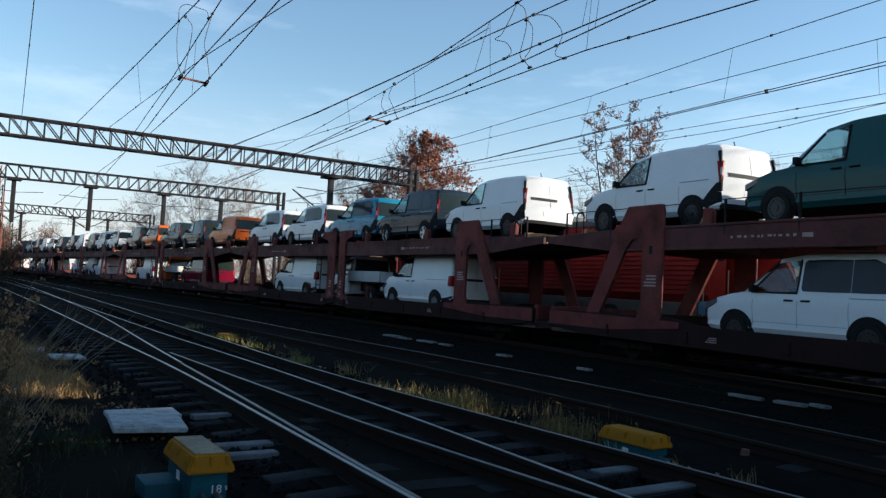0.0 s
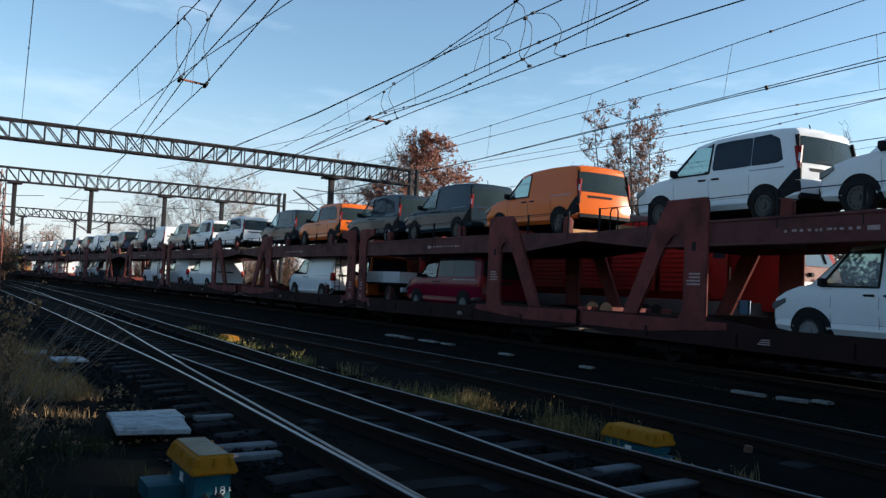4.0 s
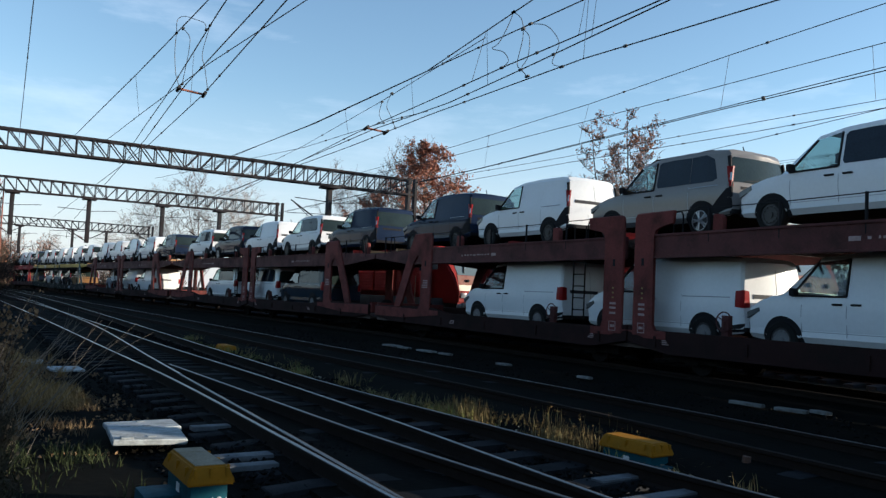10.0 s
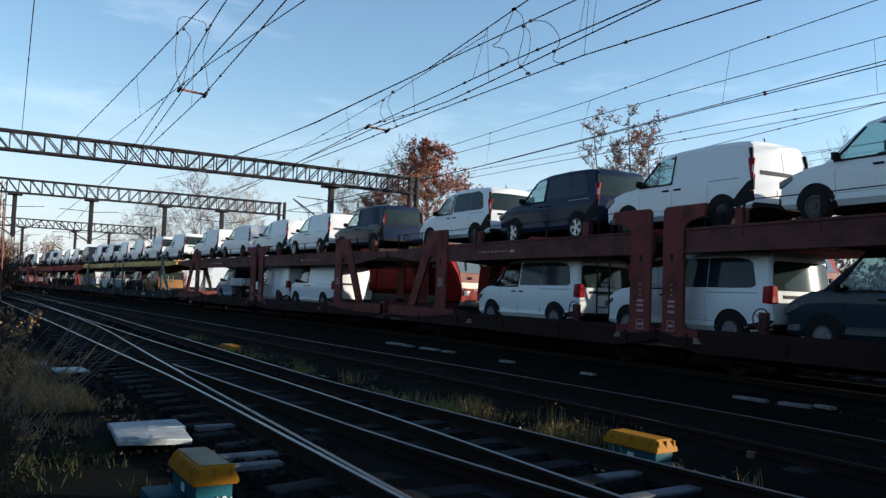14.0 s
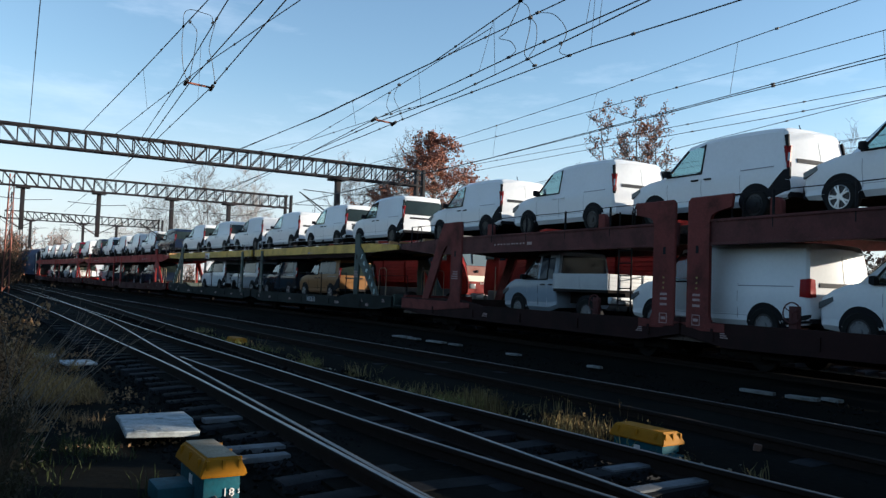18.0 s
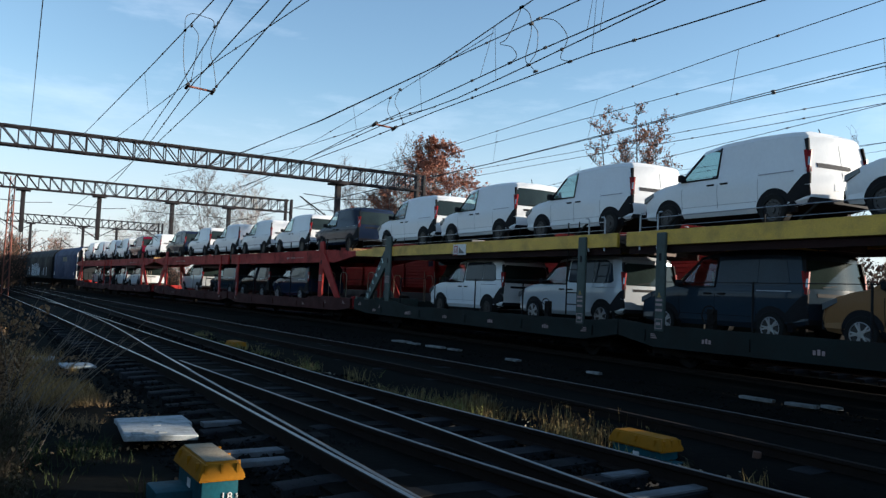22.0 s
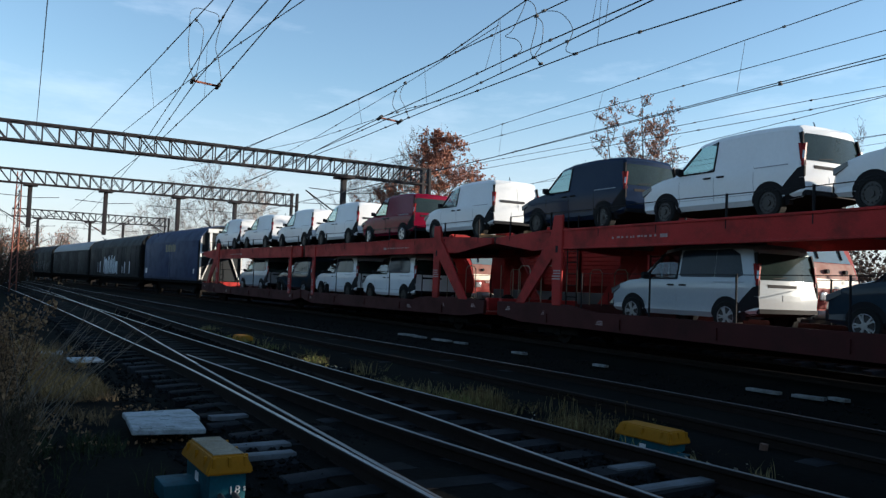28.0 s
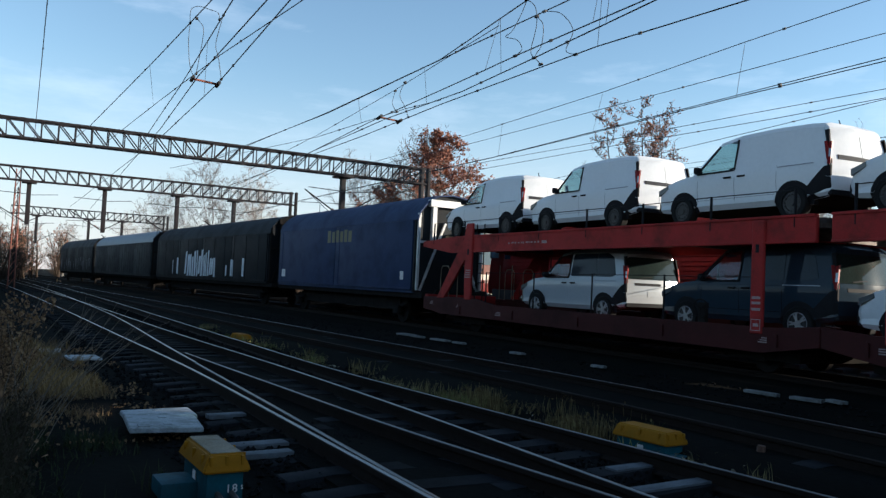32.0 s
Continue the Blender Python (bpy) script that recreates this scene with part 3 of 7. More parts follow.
for p, q in (((-19.34, 4.08, 7.0), (-19.08, 4.02, 5.6)), ((-18.02, 9.29, 7.0), (-17.37, 9.06, 5.9)), ((-22.37, 9.3, 7.0), (-20.71, 8.75, 5.9)), ((-13.74, 8.8, 7.0), (-12.96, 8.37, 5.6)),
             ((-13.78, 8.81, 7.0), (-12.94, 7.99, 5.6)), ((-11.09, 9.28, 7.0), (-10.48, 8.7, 5.6)), ((-11.18, 9.28, 7.0), (-9.59, 7.85, 5.6)), ((-10.86, 9.28, 7.0), (-9.53, 8.06, 5.6)),
             ((-11.8, 13.9, 7.0), (-11.35, 13.15, 5.6)), ((-17.1, 14.45, 7.0), (-16.28, 13.46, 5.6)), ((-22.62, 14.75, 7.0), (-21.19, 13.71, 5.6)), ((-9.59, 15.61, 7.0), (-11.95, 19.62, 7.0)),
             ((-22.59, 3.28, 7.0), (-26.03, 3.96, 6.61))):
    dropper(p, q)
# section insulator bars and jumper loops
for p, q in (((-17.5, 3.42, 5.6), (-17.65, 4.0, 5.6)), ((-18.34, 8.24, 5.6), (-18.47, 8.86, 5.6))):
    th = group_of("section_insulator", "rusty insulator bar between two contact wires", "insulator", "section insulators")
    q2 = B()
    rod(q2, p, q, 0.025, 8)
    part("rod", q2, MAST_RED, th)
    for c in (p, q):
        q2 = B()
        rod(q2, Vector(c) - Vector((0.12, 0, 0.02)), Vector(c) + Vector((0.12, 0, 0.02)), 0.04, 8)
        part("clamp", q2, WIRE, th)
LOOPS = [
    [(-17.59, 3.32, 6.82), (-17.59, 3.32, 7.1), (-17.56, 3.45, 7.21), (-17.52, 3.68, 7.18), (-17.48, 3.87, 7.13), (-17.47, 3.91, 6.99)],
    [(-17.59, 3.32, 6.82), (-17.59, 3.31, 6.42), (-17.58, 3.36, 5.93), (-17.56, 3.45, 5.66)],
    [(-17.57, 3.45, 6.94), (-17.54, 3.59, 6.77), (-17.54, 3.59, 6.46), (-17.55, 3.53, 5.96), (-17.55, 3.5, 5.73)],
    [(-17.17, 3.92, 7.0), (-17.18, 3.8, 6.36), (-17.17, 3.87, 6.06), (-17.14, 3.95, 5.6)],
    [(-12.11, 8.33, 6.81), (-12.16, 8.25, 6.54), (-12.25, 8.12, 6.21), (-12.32, 8.02, 6.1), (-12.2, 8.2, 6.04), (-12.14, 8.28, 5.87), (-12.21, 8.18, 5.74)],
    [(-12.11, 8.33, 6.81), (-12.02, 8.46, 6.67), (-12.0, 8.49, 6.33), (-12.05, 8.42, 5.85), (-12.01, 8.47, 5.71)],
    [(-12.0, 8.49, 6.49), (-11.93, 8.59, 6.33), (-11.94, 8.58, 5.96), (-12.0, 8.49, 5.74), (-11.94, 8.58, 5.59)],
    [(-11.76, 8.48, 6.52), (-11.58, 8.73, 6.48), (-11.44, 8.91, 6.17), (-11.51, 8.82, 5.8), (-11.4, 8.96, 5.72)],
    [(-18.17, 8.82, 6.56), (-18.22, 8.72, 6.23), (-18.16, 8.85, 5.92), (-18.11, 8.94, 5.66)],
    [(-18.27, 8.61, 6.32), (-18.3, 8.56, 5.99), (-18.24, 8.67, 5.78)],
]


def bend(pts, n=7):
    pts = [Vector(p) for p in pts]
    out = []
    for i in range(len(pts) - 1):
        p0, p1, p2, p3 = pts[max(i - 1, 0)], pts[i], pts[i + 1], pts[min(i + 2, len(pts) - 1)]
        for k in range(n):
            t = k / n
            out.append(0.5 * (2 * p1 + (p2 - p0) * t + (2 * p0 - 5 * p1 + 4 * p2 - p3) * t * t + (3 * p1 - p0 - 3 * p2 + p3) * t**3))
    return out + [pts[-1]]


for pts in LOOPS:
    th = cable("jumper_cable", bend(pts), 0.009, "curved black jumper cable linking overhead wires")
    for c in (pts[0], pts[-1]):
        q = B()
        box(q, c[0] - 0.05, c[0] + 0.05, c[1] - 0.02, c[1] + 0.02, c[2] - 0.02, c[2] + 0.02)
        part("clamp", q, WIRE, th)


# ---- road vehicles carried by the train ----
# stations from the tail: u low, u belt, u top, underside, roof, half width, half width at the roof
SMALL = dict(L=4.5, belt=1.10, wheel=0.325, axles=(0.78, 3.60), front=(5, 6), screen=(6, 7), st=[
    (0.00, 0.050, 0.15, 0.44, 1.75, 0.885, 0.785), (0.07, 0.110, 0.21, 0.40, 1.825, 0.918, 0.815), (0.52, 0.52, 0.56, 0.33, 1.865, 0.925, 0.822),
    (1.30, 1.30, 1.30, 0.30, 1.888, 0.925, 0.820), (2.08, 2.08, 2.06, 0.30, 1.87, 0.925, 0.812), (2.20, 2.20, 2.17, 0.30, 1.862, 0.925, 0.808),
    (3.22, 3.22, 2.70, 0.30, 1.79, 0.92, 0.765), (3.74, 3.74, 3.58, 0.30, 1.15, 0.905, 0.74), (4.10, 4.10, 4.08, 0.31, 1.06, 0.895, 0.68),
    (4.36, 4.36, 4.36, 0.34, 0.93, 0.85, 0.58), (4.50, 4.50, 4.50, 0.40, 0.74, 0.72, 0.46)])
LARGE = dict(L=4.9, belt=1.17, wheel=0.345, axles=(0.98, 3.98), front=(5, 6), screen=(6, 7), st=[
    (0.00, 0.035, 0.10, 0.46, 1.86, 0.90, 0.80), (0.07, 0.095, 0.17, 0.40, 1.945, 0.945, 0.835), (0.60, 0.60, 0.62, 0.34, 1.975, 0.952, 0.845),
    (1.55, 1.55, 1.55, 0.32, 1.985, 0.952, 0.848), (2.55, 2.55, 2.54, 0.32, 1.98, 0.952, 0.846), (2.68, 2.68, 2.66, 0.32, 1.975, 0.952, 0.845),
    (3.78, 3.78, 3.30, 0.32, 1.92, 0.95, 0.80), (4.22, 4.22, 4.10, 0.32, 1.26, 0.935, 0.80), (4.52, 4.52, 4.50, 0.33, 1.16, 0.92, 0.74),
    (4.78, 4.78, 4.78, 0.36, 1.02, 0.87, 0.62), (4.90, 4.90, 4.90, 0.42, 0.80, 0.74, 0.48)])


def half_section(spec, st):
    ul, um, ut, zb, zr, w, wr = st
    belt = min(spec["belt"], zr - 0.10)
    mid = min(0.76, zb + (belt - zb) * 0.58)
    low = zb + (mid - zb) * 0.52
    edge = max(zr - 0.13, belt + 0.02)
    return [(ul, w * 0.90, zb), (ul, w * 0.982, zb + (low - zb) * 0.45), (ul, w * 0.970, low), (ul, w * 1.005, mid), (um, w * 0.996, mid + (belt - mid) * 0.80),
            (um, w * 0.976, belt), (ut, wr, edge), (ut, wr * 0.945, zr - 0.050), (ut, wr * 0.78, zr - 0.016), (ut, 0.0, zr)]


def side_y(spec, u, z):
    """Half width of the body at u from the tail and height z."""
    us = [s[0] for s in spec["st"]]
    st = [float(np.interp(u, us, [s[k] for s in spec["st"]])) for k in range(7)]
    h = half_section(spec, st)
    return float(np.interp(z, [p[2] for p in h[:7]], [p[1] for p in h[:7]]))


def side_panel(bm, spec, pts, sign, proud=0.006, deep=0.02):
    """A convex plate on the flank that follows its curve, from points (u, z)."""
    u0, u1 = min(p[0] for p in pts), max(p[0] for p in pts)
    cuts = sorted({round(p[0], 4) for p in pts} | {s[0] for s in spec["st"] if u0 < s[0] < u1} | {u0 + (u1 - u0) * k / 4 for k in range(5) if u1 - u0 > 0.2})
    cuts = [c for i, c in enumerate(cuts) if i == 0 or c - cuts[i - 1] > 0.001]
    n = len(pts)
    cols = []
    for u in cuts:
        zs = []
        for (ua, za), (ub, zb) in zip(pts, pts[1:] + pts[:1]):
            if abs(ub - ua) < 1e-6:
                if abs(u - ua) < 1.1e-3:
                    zs += [za, zb]
            elif min(ua, ub) - 1e-3 <= u <= max(ua, ub) + 1e-3:
                zs.append(za + (zb - za) * min(1.0, max(0.0, (u - ua) / (ub - ua))))
        lo, hi = min(zs), max(zs)
        hi = max(hi, lo + 0.002)
        m = 5 if max(p[1] for p in pts) - min(p[1] for p in pts) > 0.12 else 2
        col = [lo + (hi - lo) * k / (m - 1) for k in range(m)]
        cols.append([[bm.verts.new((spec["L"] / 2 - u, sign * (side_y(spec, u, z) + d), z)) for z in col] for d in (proud, -deep)])
    for a, b in zip(cols, cols[1:]):
        m = len(a[0])
        for k in range(m - 1):
            bm.faces.new((a[0][k], a[0][k + 1], b[0][k + 1], b[0][k]))
        for k in (0, m - 1):
            bm.faces.new((a[0][k], b[0][k], b[1][k], a[1][k]))
    for c in (cols[0], cols[-1]):
        for k in range(len(c[0]) - 1):
            bm.faces.new((c[0][k], c[0][k + 1], c[1][k + 1], c[1][k]))


TAIL_BOW = 0.075                # how far the tail bows outwards in plan


def tail_x(spec, y, z):
    h = half_section(spec, spec["st"][0])
    zs = [p[2] for p in h]
    w = float(np.interp(z, zs, [p[1] for p in h]))
    u = float(np.interp(z, zs, [p[0] for p in h]))
    return spec["L"] / 2 - u + TAIL_BOW * min(1.0, w / 0.6) * max(0.0, 1 - (y / max(w, 0.05)) ** 2)


def tail_panel(bm, spec, pts, proud=0.008, deep=0.02):
    """A convex plate on the bowed tail, from points (y, z)."""
    y0, y1 = min(p[0] for p in pts), max(p[0] for p in pts)
    k = max(1, int((y1 - y0) / 0.14))
    cuts = sorted({round(p[0], 4) for p in pts} | {round(y0 + (y1 - y0) * i / k, 4) for i in range(k + 1)})
    cuts = [c for i, c in enumerate(cuts) if i == 0 or c - cuts[i - 1] > 0.001]
    m = 5 if max(p[1] for p in pts) - min(p[1] for p in pts) > 0.25 else 2
    cols = []
    for y in cuts:
        zs = []
        for (ya, za), (yb, zb) in zip(pts, pts[1:] + pts[:1]):
            if abs(yb - ya) < 1e-6:
                if abs(y - ya) < 1.1e-3:
                    zs += [za, zb]
            elif min(ya, yb) - 1e-3 <= y <= max(ya, yb) + 1e-3:
                zs.append(za + (zb - za) * min(1.0, max(0.0, (y - ya) / (yb - ya))))
        lo = min(zs)
        hi = max(max(zs), lo + 0.002)
        col = [lo + (hi - lo) * i / (m - 1) for i in range(m)]
        cols.append([[bm.verts.new((tail_x(spec, y, z) + d, y, z)) for z in col] for d in (proud, -deep)])
    for a, b in zip(cols, cols[1:]):
        for i in range(m - 1):
            bm.faces.new((a[0][i], b[0][i], b[0][i + 1], a[0][i + 1]))
        for i in (0, m - 1):
            bm.faces.new((a[0][i], b[0][i], b[1][i], a[1][i]))
    for c in (cols[0], cols[-1]):
        for i in range(m - 1):
            bm.faces.new((c[0][i], c[0][i + 1], c[1][i + 1], c[1][i]))


WHEELS = {}


def wheel_meshes(r, alloy):
    key = (r, alloy)
    if key not in WHEELS:
        bm = B()
        ring = [(r * 0.66, -0.105), (r * 0.93, -0.105), (r, -0.075), (r, 0.075), (r * 0.93, 0.105), (r * 0.66, 0.105)]
        n = 24
        vs = [[bm.verts.new((a * math.cos(2 * math.pi * k / n), b, a * math.sin(2 * math.pi * k / n))) for a, b in ring] for k in range(n)]
        for k in range(n):
            for j in range(6):
                bm.faces.new((vs[k][j], vs[k][(j + 1) % 6], vs[(k + 1) % n][(j + 1) % 6], vs[(k + 1) % n][j]))
        tyre = part("tyre", bm, RUBBER)
        bm = B()
        rod(bm, (0, -0.085, 0), (0, 0.085, 0), r * 0.67, 24)
        rim = part("rim", bm, STEEL_RIM)
        bm = B()
        for side in (1,):
            if alloy:
                for k in range(5):
                    a = 2 * math.pi * k / 5
                    for d in (-0.16, 0.16):
                        bar(bm, (r * 0.12 * math.cos(a), side * 0.092, r * 0.12 * math.sin(a)), (r * 0.63 * math.cos(a + d), side * 0.098, r * 0.63 * math.sin(a + d)), 0.030)
                tube(bm, [(r * 0.645 * math.cos(2 * math.pi * k / 20), side * 0.096, r * 0.645 * math.sin(2 * math.pi * k / 20)) for k in range(21)], 0.013, 5)
            else:
                rod(bm, (0, side * 0.066, 0), (0, side * 0.0865, 0), r * 0.54, 20)
                for k in range(12):
                    a = 2 * math.pi * k / 12
                    bar(bm, (r * 0.44 * math.cos(a), side * 0.088, r * 0.44 * math.sin(a)), (r * 0.52 * math.cos(a), side * 0.088, r * 0.52 * math.sin(a)), 0.035)
            rod(bm, (0, side * 0.07, 0), (0, side * 0.105, 0), r * 0.2, 12)
        face = part("spokes", bm, ALLOY if alloy else STEEL_CAP if r > 0.33 else SILVER_STEEL)
        WHEELS[key] = (tyre.data, rim.data, face.data)
        for ob in (tyre, rim, face):
            bpy.data.objects.remove(ob)
    return WHEELS[key]


RAIL_TRIM = material("grey_slide_rail", (0.22, 0.23, 0.25), 0.5, 0.2, 0.1, 6, 60, 0.0)
DARK_TRIM = material("dark_grey_trim", (0.035, 0.036, 0.04), 0.7, 0, 0.1, 6, 60, 0.0, spec=0.1)
PALE_METAL = material("pale_drop_side", (0.34, 0.36, 0.38), 0.5, 0.2, 0.1, 3, 40, 0.0)
STEEL_CAP = material("silver_wheel_disc", (0.13, 0.134, 0.142), 0.45, 0.4, 0.2, 8, 60, 0.0)
SILVER_STEEL = material("silver_steel", (0.020, 0.020, 0.022), 0.4, 0.5, 0.2, 8, 60, 0.0)


def add_wheels(thing, spec, alloy):
    me = wheel_meshes(spec["wheel"], alloy)
    for u in spec["axles"]:
        for sgn in (-1, 1):
            hub = shared("wheel", me[1], thing, pose(spec["L"] / 2 - u, sgn * (0.845 if spec is SMALL else 0.872), spec["wheel"], 0, 0, 0 if sgn > 0 else 180))
            shared("tyre", me[0], hub)
            shared("spokes", me[2], hub)


def van(color, words, spec=SMALL, glazed=False, tail="window", alloy=False, dark_bumper=True, bed=False, name=None):
    """A delivery van or people carrier; its tail is at +x, its wheels stand on z = 0."""
    th = group_of(name or ("pickup_truck" if bed else "van"), words, "pickup truck" if bed else "van", "vehicles on the train")
    L, belt = spec["L"], spec["belt"]
    sts = spec["st"]
    if bed:
        cut = 2.25 if bed == "double" else 2.75
        sts = [(cut, cut, cut + 0.03, 0.42, 1.93, 0.93, 0.80), (cut + 0.06, cut + 0.06, cut + 0.08, 0.40, 1.96, 0.95, 0.84)] + [s for s in sts if s[0] > cut + 0.1]
    K = 10
    fr = [i for i, s in enumerate(sts) if s[0] == spec["st"][spec["front"][0]][0]]
    fi = fr[0] if fr else 1
    si = [i for i, s in enumerate(sts) if s[0] == spec["st"][spec["screen"][0]][0]][0]
    bm, gs, gw = B(), {-1: [], 1: []}, []
    rings = []
    for st in sts:
        h = half_section(spec, st)
        full = [(L / 2 - u, y, z) for u, y, z in h] + [(L / 2 - u, -y, z) for u, y, z in h[-2::-1]]
        rings.append([bm.verts.new(p) for p in full])
    n = 2 * K - 1
    for i in range(len(rings) - 1):
        a, b = rings[i], rings[i + 1]
        for k in range(n - 1):
            quad = (a[k], a[k + 1], b[k + 1], b[k])
            if i == fi and k in (5, n - 2 - 5):
                gs[1 if k == 5 else -1].append([v.co.copy() for v in quad])
                continue
            if i == si and 6 <= k <= n - 2 - 6:
                gw.append([v.co.copy() for v in quad])
                continue
            bm.faces.new(quad)
    under = B()
    for a, b in zip(rings, rings[1:]):
        under.faces.new([under.verts.new(v.co + Vector((0, 0, 0.004))) for v in (a[n - 1], a[0], b[0], b[n - 1])])
    part("underbody", under, UNDER, th, "dark underbody")
    for a in (rings[0], rings[-1]):
        bow = TAIL_BOW if a is rings[0] and not bed else 0.0
        rows = []
        for k in range(K - 1):
            p, q = a[k].co, a[n - 1 - k].co
            r = [a[k]]
            for f in (0.66, 0.33, 0.0, -0.33, -0.66):
                c = p.lerp(q, 0.5 - f / 2)
                r.append(bm.verts.new((c.x + bow * min(1.0, p.y / 0.6) * (1 - f * f), c.y, c.z)))
            rows.append(r + [a[n - 1 - k]])
        for r, s in zip(rows, rows[1:]):
            for i in range(6):
                bm.faces.new((r[i], s[i], s[i + 1], r[i + 1]))
        for i in range(6):
            bm.faces.new((rows[-1][i], a[K - 1], rows[-1][i + 1]))
    part("body", bm, color, th, angle=14)
    for sgn in (-1, 1):
        g = B()
        for q in gs[sgn]:
            g.faces.new([g.verts.new(c) for c in q])
        part("side_window", g, CLEAR, th, "clear front side glass")
    g = B()
    for q in gw:
        g.faces.new([g.verts.new(c) for c in q])
    bmesh.ops.remove_doubles(g, verts=g.verts, dist=1e-4)
    part("windscreen", g, CLEAR, th)
    # seats and dashboard seen through the glass
    us = spec["st"][spec["front"][0]][0]
    for sgn in (-1, 1):
        s = B()
        box(s, L / 2 - us - 0.42, L / 2 - us - 0.22, sgn * 0.40 - 0.22, sgn * 0.40 + 0.22, 0.6, belt + 0.12, 0.05)
        box(s, L / 2 - us - 0.36, L / 2 - us - 0.26, sgn * 0.40 - 0.11, sgn * 0.40 + 0.11, belt + 0.14, belt + 0.34, 0.04)
        part("seat", s, SEAT, th)
    # frames round the front side glass, door and slide seams, handles, mirrors
    for sgn in (-1, 1):
        f0, f1 = sts[fi], sts[fi + 1]
        s = B()
        e0 = f0[4] - 0.13
        for p, q in (((f0[1], belt), (f0[2], e0)), ((f1[1], belt), (f1[2], f1[4] - 0.13)), ((f0[1], belt), (f1[1], belt))):
            def on(pt):
                i = 0 if pt[0] <= (f0[1] + f1[2]) / 2 else 1
                f = (f0, f1)[i]
                y = f[5] * 0.976 if pt[1] <= belt + 0.01 else f[6]
                return (L / 2 - pt[0], sgn * (y + 0.003), pt[1])
            bar(s, on(p), on(q), 0.034)
        part("window_frame", s, BLACK_PLASTIC, th)
        s = B()
        uf = spec["axles"][1] - 0.42
        for u in (us - 0.02, uf) + ((us - 1.05,) if not bed else ()):
            side_panel(s, spec, [(u, 0.46), (u + 0.012, 0.46), (u + 0.012, belt - 0.02), (u, belt - 0.02)], sgn, 0.0025)
        side_panel(s, spec, [(spec["axles"][0] + 0.42 if not bed else us, 0.52), (uf, 0.52), (uf, 0.532), (spec["axles"][0] + 0.42 if not bed else us, 0.532)], sgn, 0.0025)
        part("door_seam", s, SEAM_PALE if color in (WHITE, SILVER, BEIGE, SLATE) else SEAM, th)
        yh = side_y(spec, us, belt - 0.14)
        for u in (us + 0.16, us - 0.20):
            s = B()
            box(s, L / 2 - u - 0.09, L / 2 - u + 0.09, sgn * yh - 0.005, sgn * yh + sgn * 0.0 + 0.005, belt - 0.16, belt - 0.12)
            rod(s, (L / 2 - u - 0.09, sgn * (yh + 0.025), belt - 0.14), (L / 2 - u + 0.09, sgn * (yh + 0.025), belt - 0.14), 0.016, 6)
            part("door_handle", s, BLACK_PLASTIC if spec is LARGE or dark_bumper else color, th)
        s = B()
        um = spec["st"][6][0] - 0.10
        ym = side_y(spec, um, belt)
        box(s, L / 2 - um - 0.05, L / 2 - um + 0.06, min(sgn * (ym + 0.03), sgn * (ym + 0.18)), max(sgn * (ym + 0.03), sgn * (ym + 0.18)), belt - 0.01, belt + 0.14, 0.035)
        rod(s, (L / 2 - um, sgn * (ym - 0.02), belt + 0.04), (L / 2 - um, sgn * (ym + 0.06), belt + 0.07), 0.03, 6)
        part("mirror", s, BLACK_PLASTIC, th)
        # wheel arches
        for u in spec["axles"]:
            s = B()
            r = spec["wheel"] + 0.10
            pts = [(u + r * math.cos(a), spec["wheel"] + r * math.sin(a)) for a in np.linspace(-0.12, math.pi + 0.12, 15)]
            side_panel(s, spec, pts, sgn, 0.010, 0.10)
            part("wheel_arch", s, BLACK_PLASTIC, th)
        s = B()
        w1 = spec["st"][8][5]
        prism(s, [(L / 2 - spec["st"][9][0] - 0.02, 0.72), (L / 2 - spec["st"][9][0] + 0.28, 0.86), (L / 2 - spec["st"][9][0] + 0.26, 0.94), (L / 2 - spec["st"][9][0] - 0.02, 0.84)],
              *sorted((sgn * (w1 - 0.22), sgn * (w1 + 0.004))))
        part("headlamp", s, HEADLAMP, th)
    # nose
    s = B()
    box(s, -L / 2 - 0.02, -L / 2 + 0.14, -0.74, 0.74, 0.36, 0.60, 0.04)
    part("front_bumper", s, BLACK_PLASTIC, th)
    # tail
    if not bed:
        tl = spec["st"][0][4] - 0.16
        for sgn in (-1, 1):
            yo = spec["st"][0][5]
            if spec is SMALL:
                s = B()
                side_panel(s, spec, [(0.004, 0.92), (0.055, 0.94), (0.075, 1.24), (0.185, tl + 0.05), (0.10, tl + 0.06), (0.015, 1.10)], sgn, 0.006, 0.03)
                part("pillar_trim", s, BLACK_PLASTIC, th)
                zs, wd, us_ = (0.98, 1.42), 0.060, (0.012, 0.060)
            else:
                zs, wd, us_ = (0.90, 1.26), 0.13, (0.006, 0.20)
            s = B()
            tail_panel(s, spec, [(sgn * (yo - wd), zs[0] + 0.02), (sgn * (yo + 0.006), zs[0]), (sgn * (yo - 0.0), zs[1]), (sgn * (yo - wd), zs[1] - 0.02)], 0.020, 0.04)
            side_panel(s, spec, [(us_[0], zs[0]), (us_[1], zs[0] + 0.02), (us_[1] + 0.01, zs[1] - 0.02), (us_[0] + 0.01, zs[1])], sgn, 0.010, 0.03)
            part("tail_lamp", s, TAIL, th, "red tail lamp")
            if spec is SMALL:
                s = B()
                side_panel(s, spec, [(0.016, 1.12), (0.050, 1.12), (0.056, 1.28), (0.024, 1.28)], sgn, 0.014, 0.01)
                part("reversing_lamp", s, LAMP, th, "pale lens in the middle of the lamp")
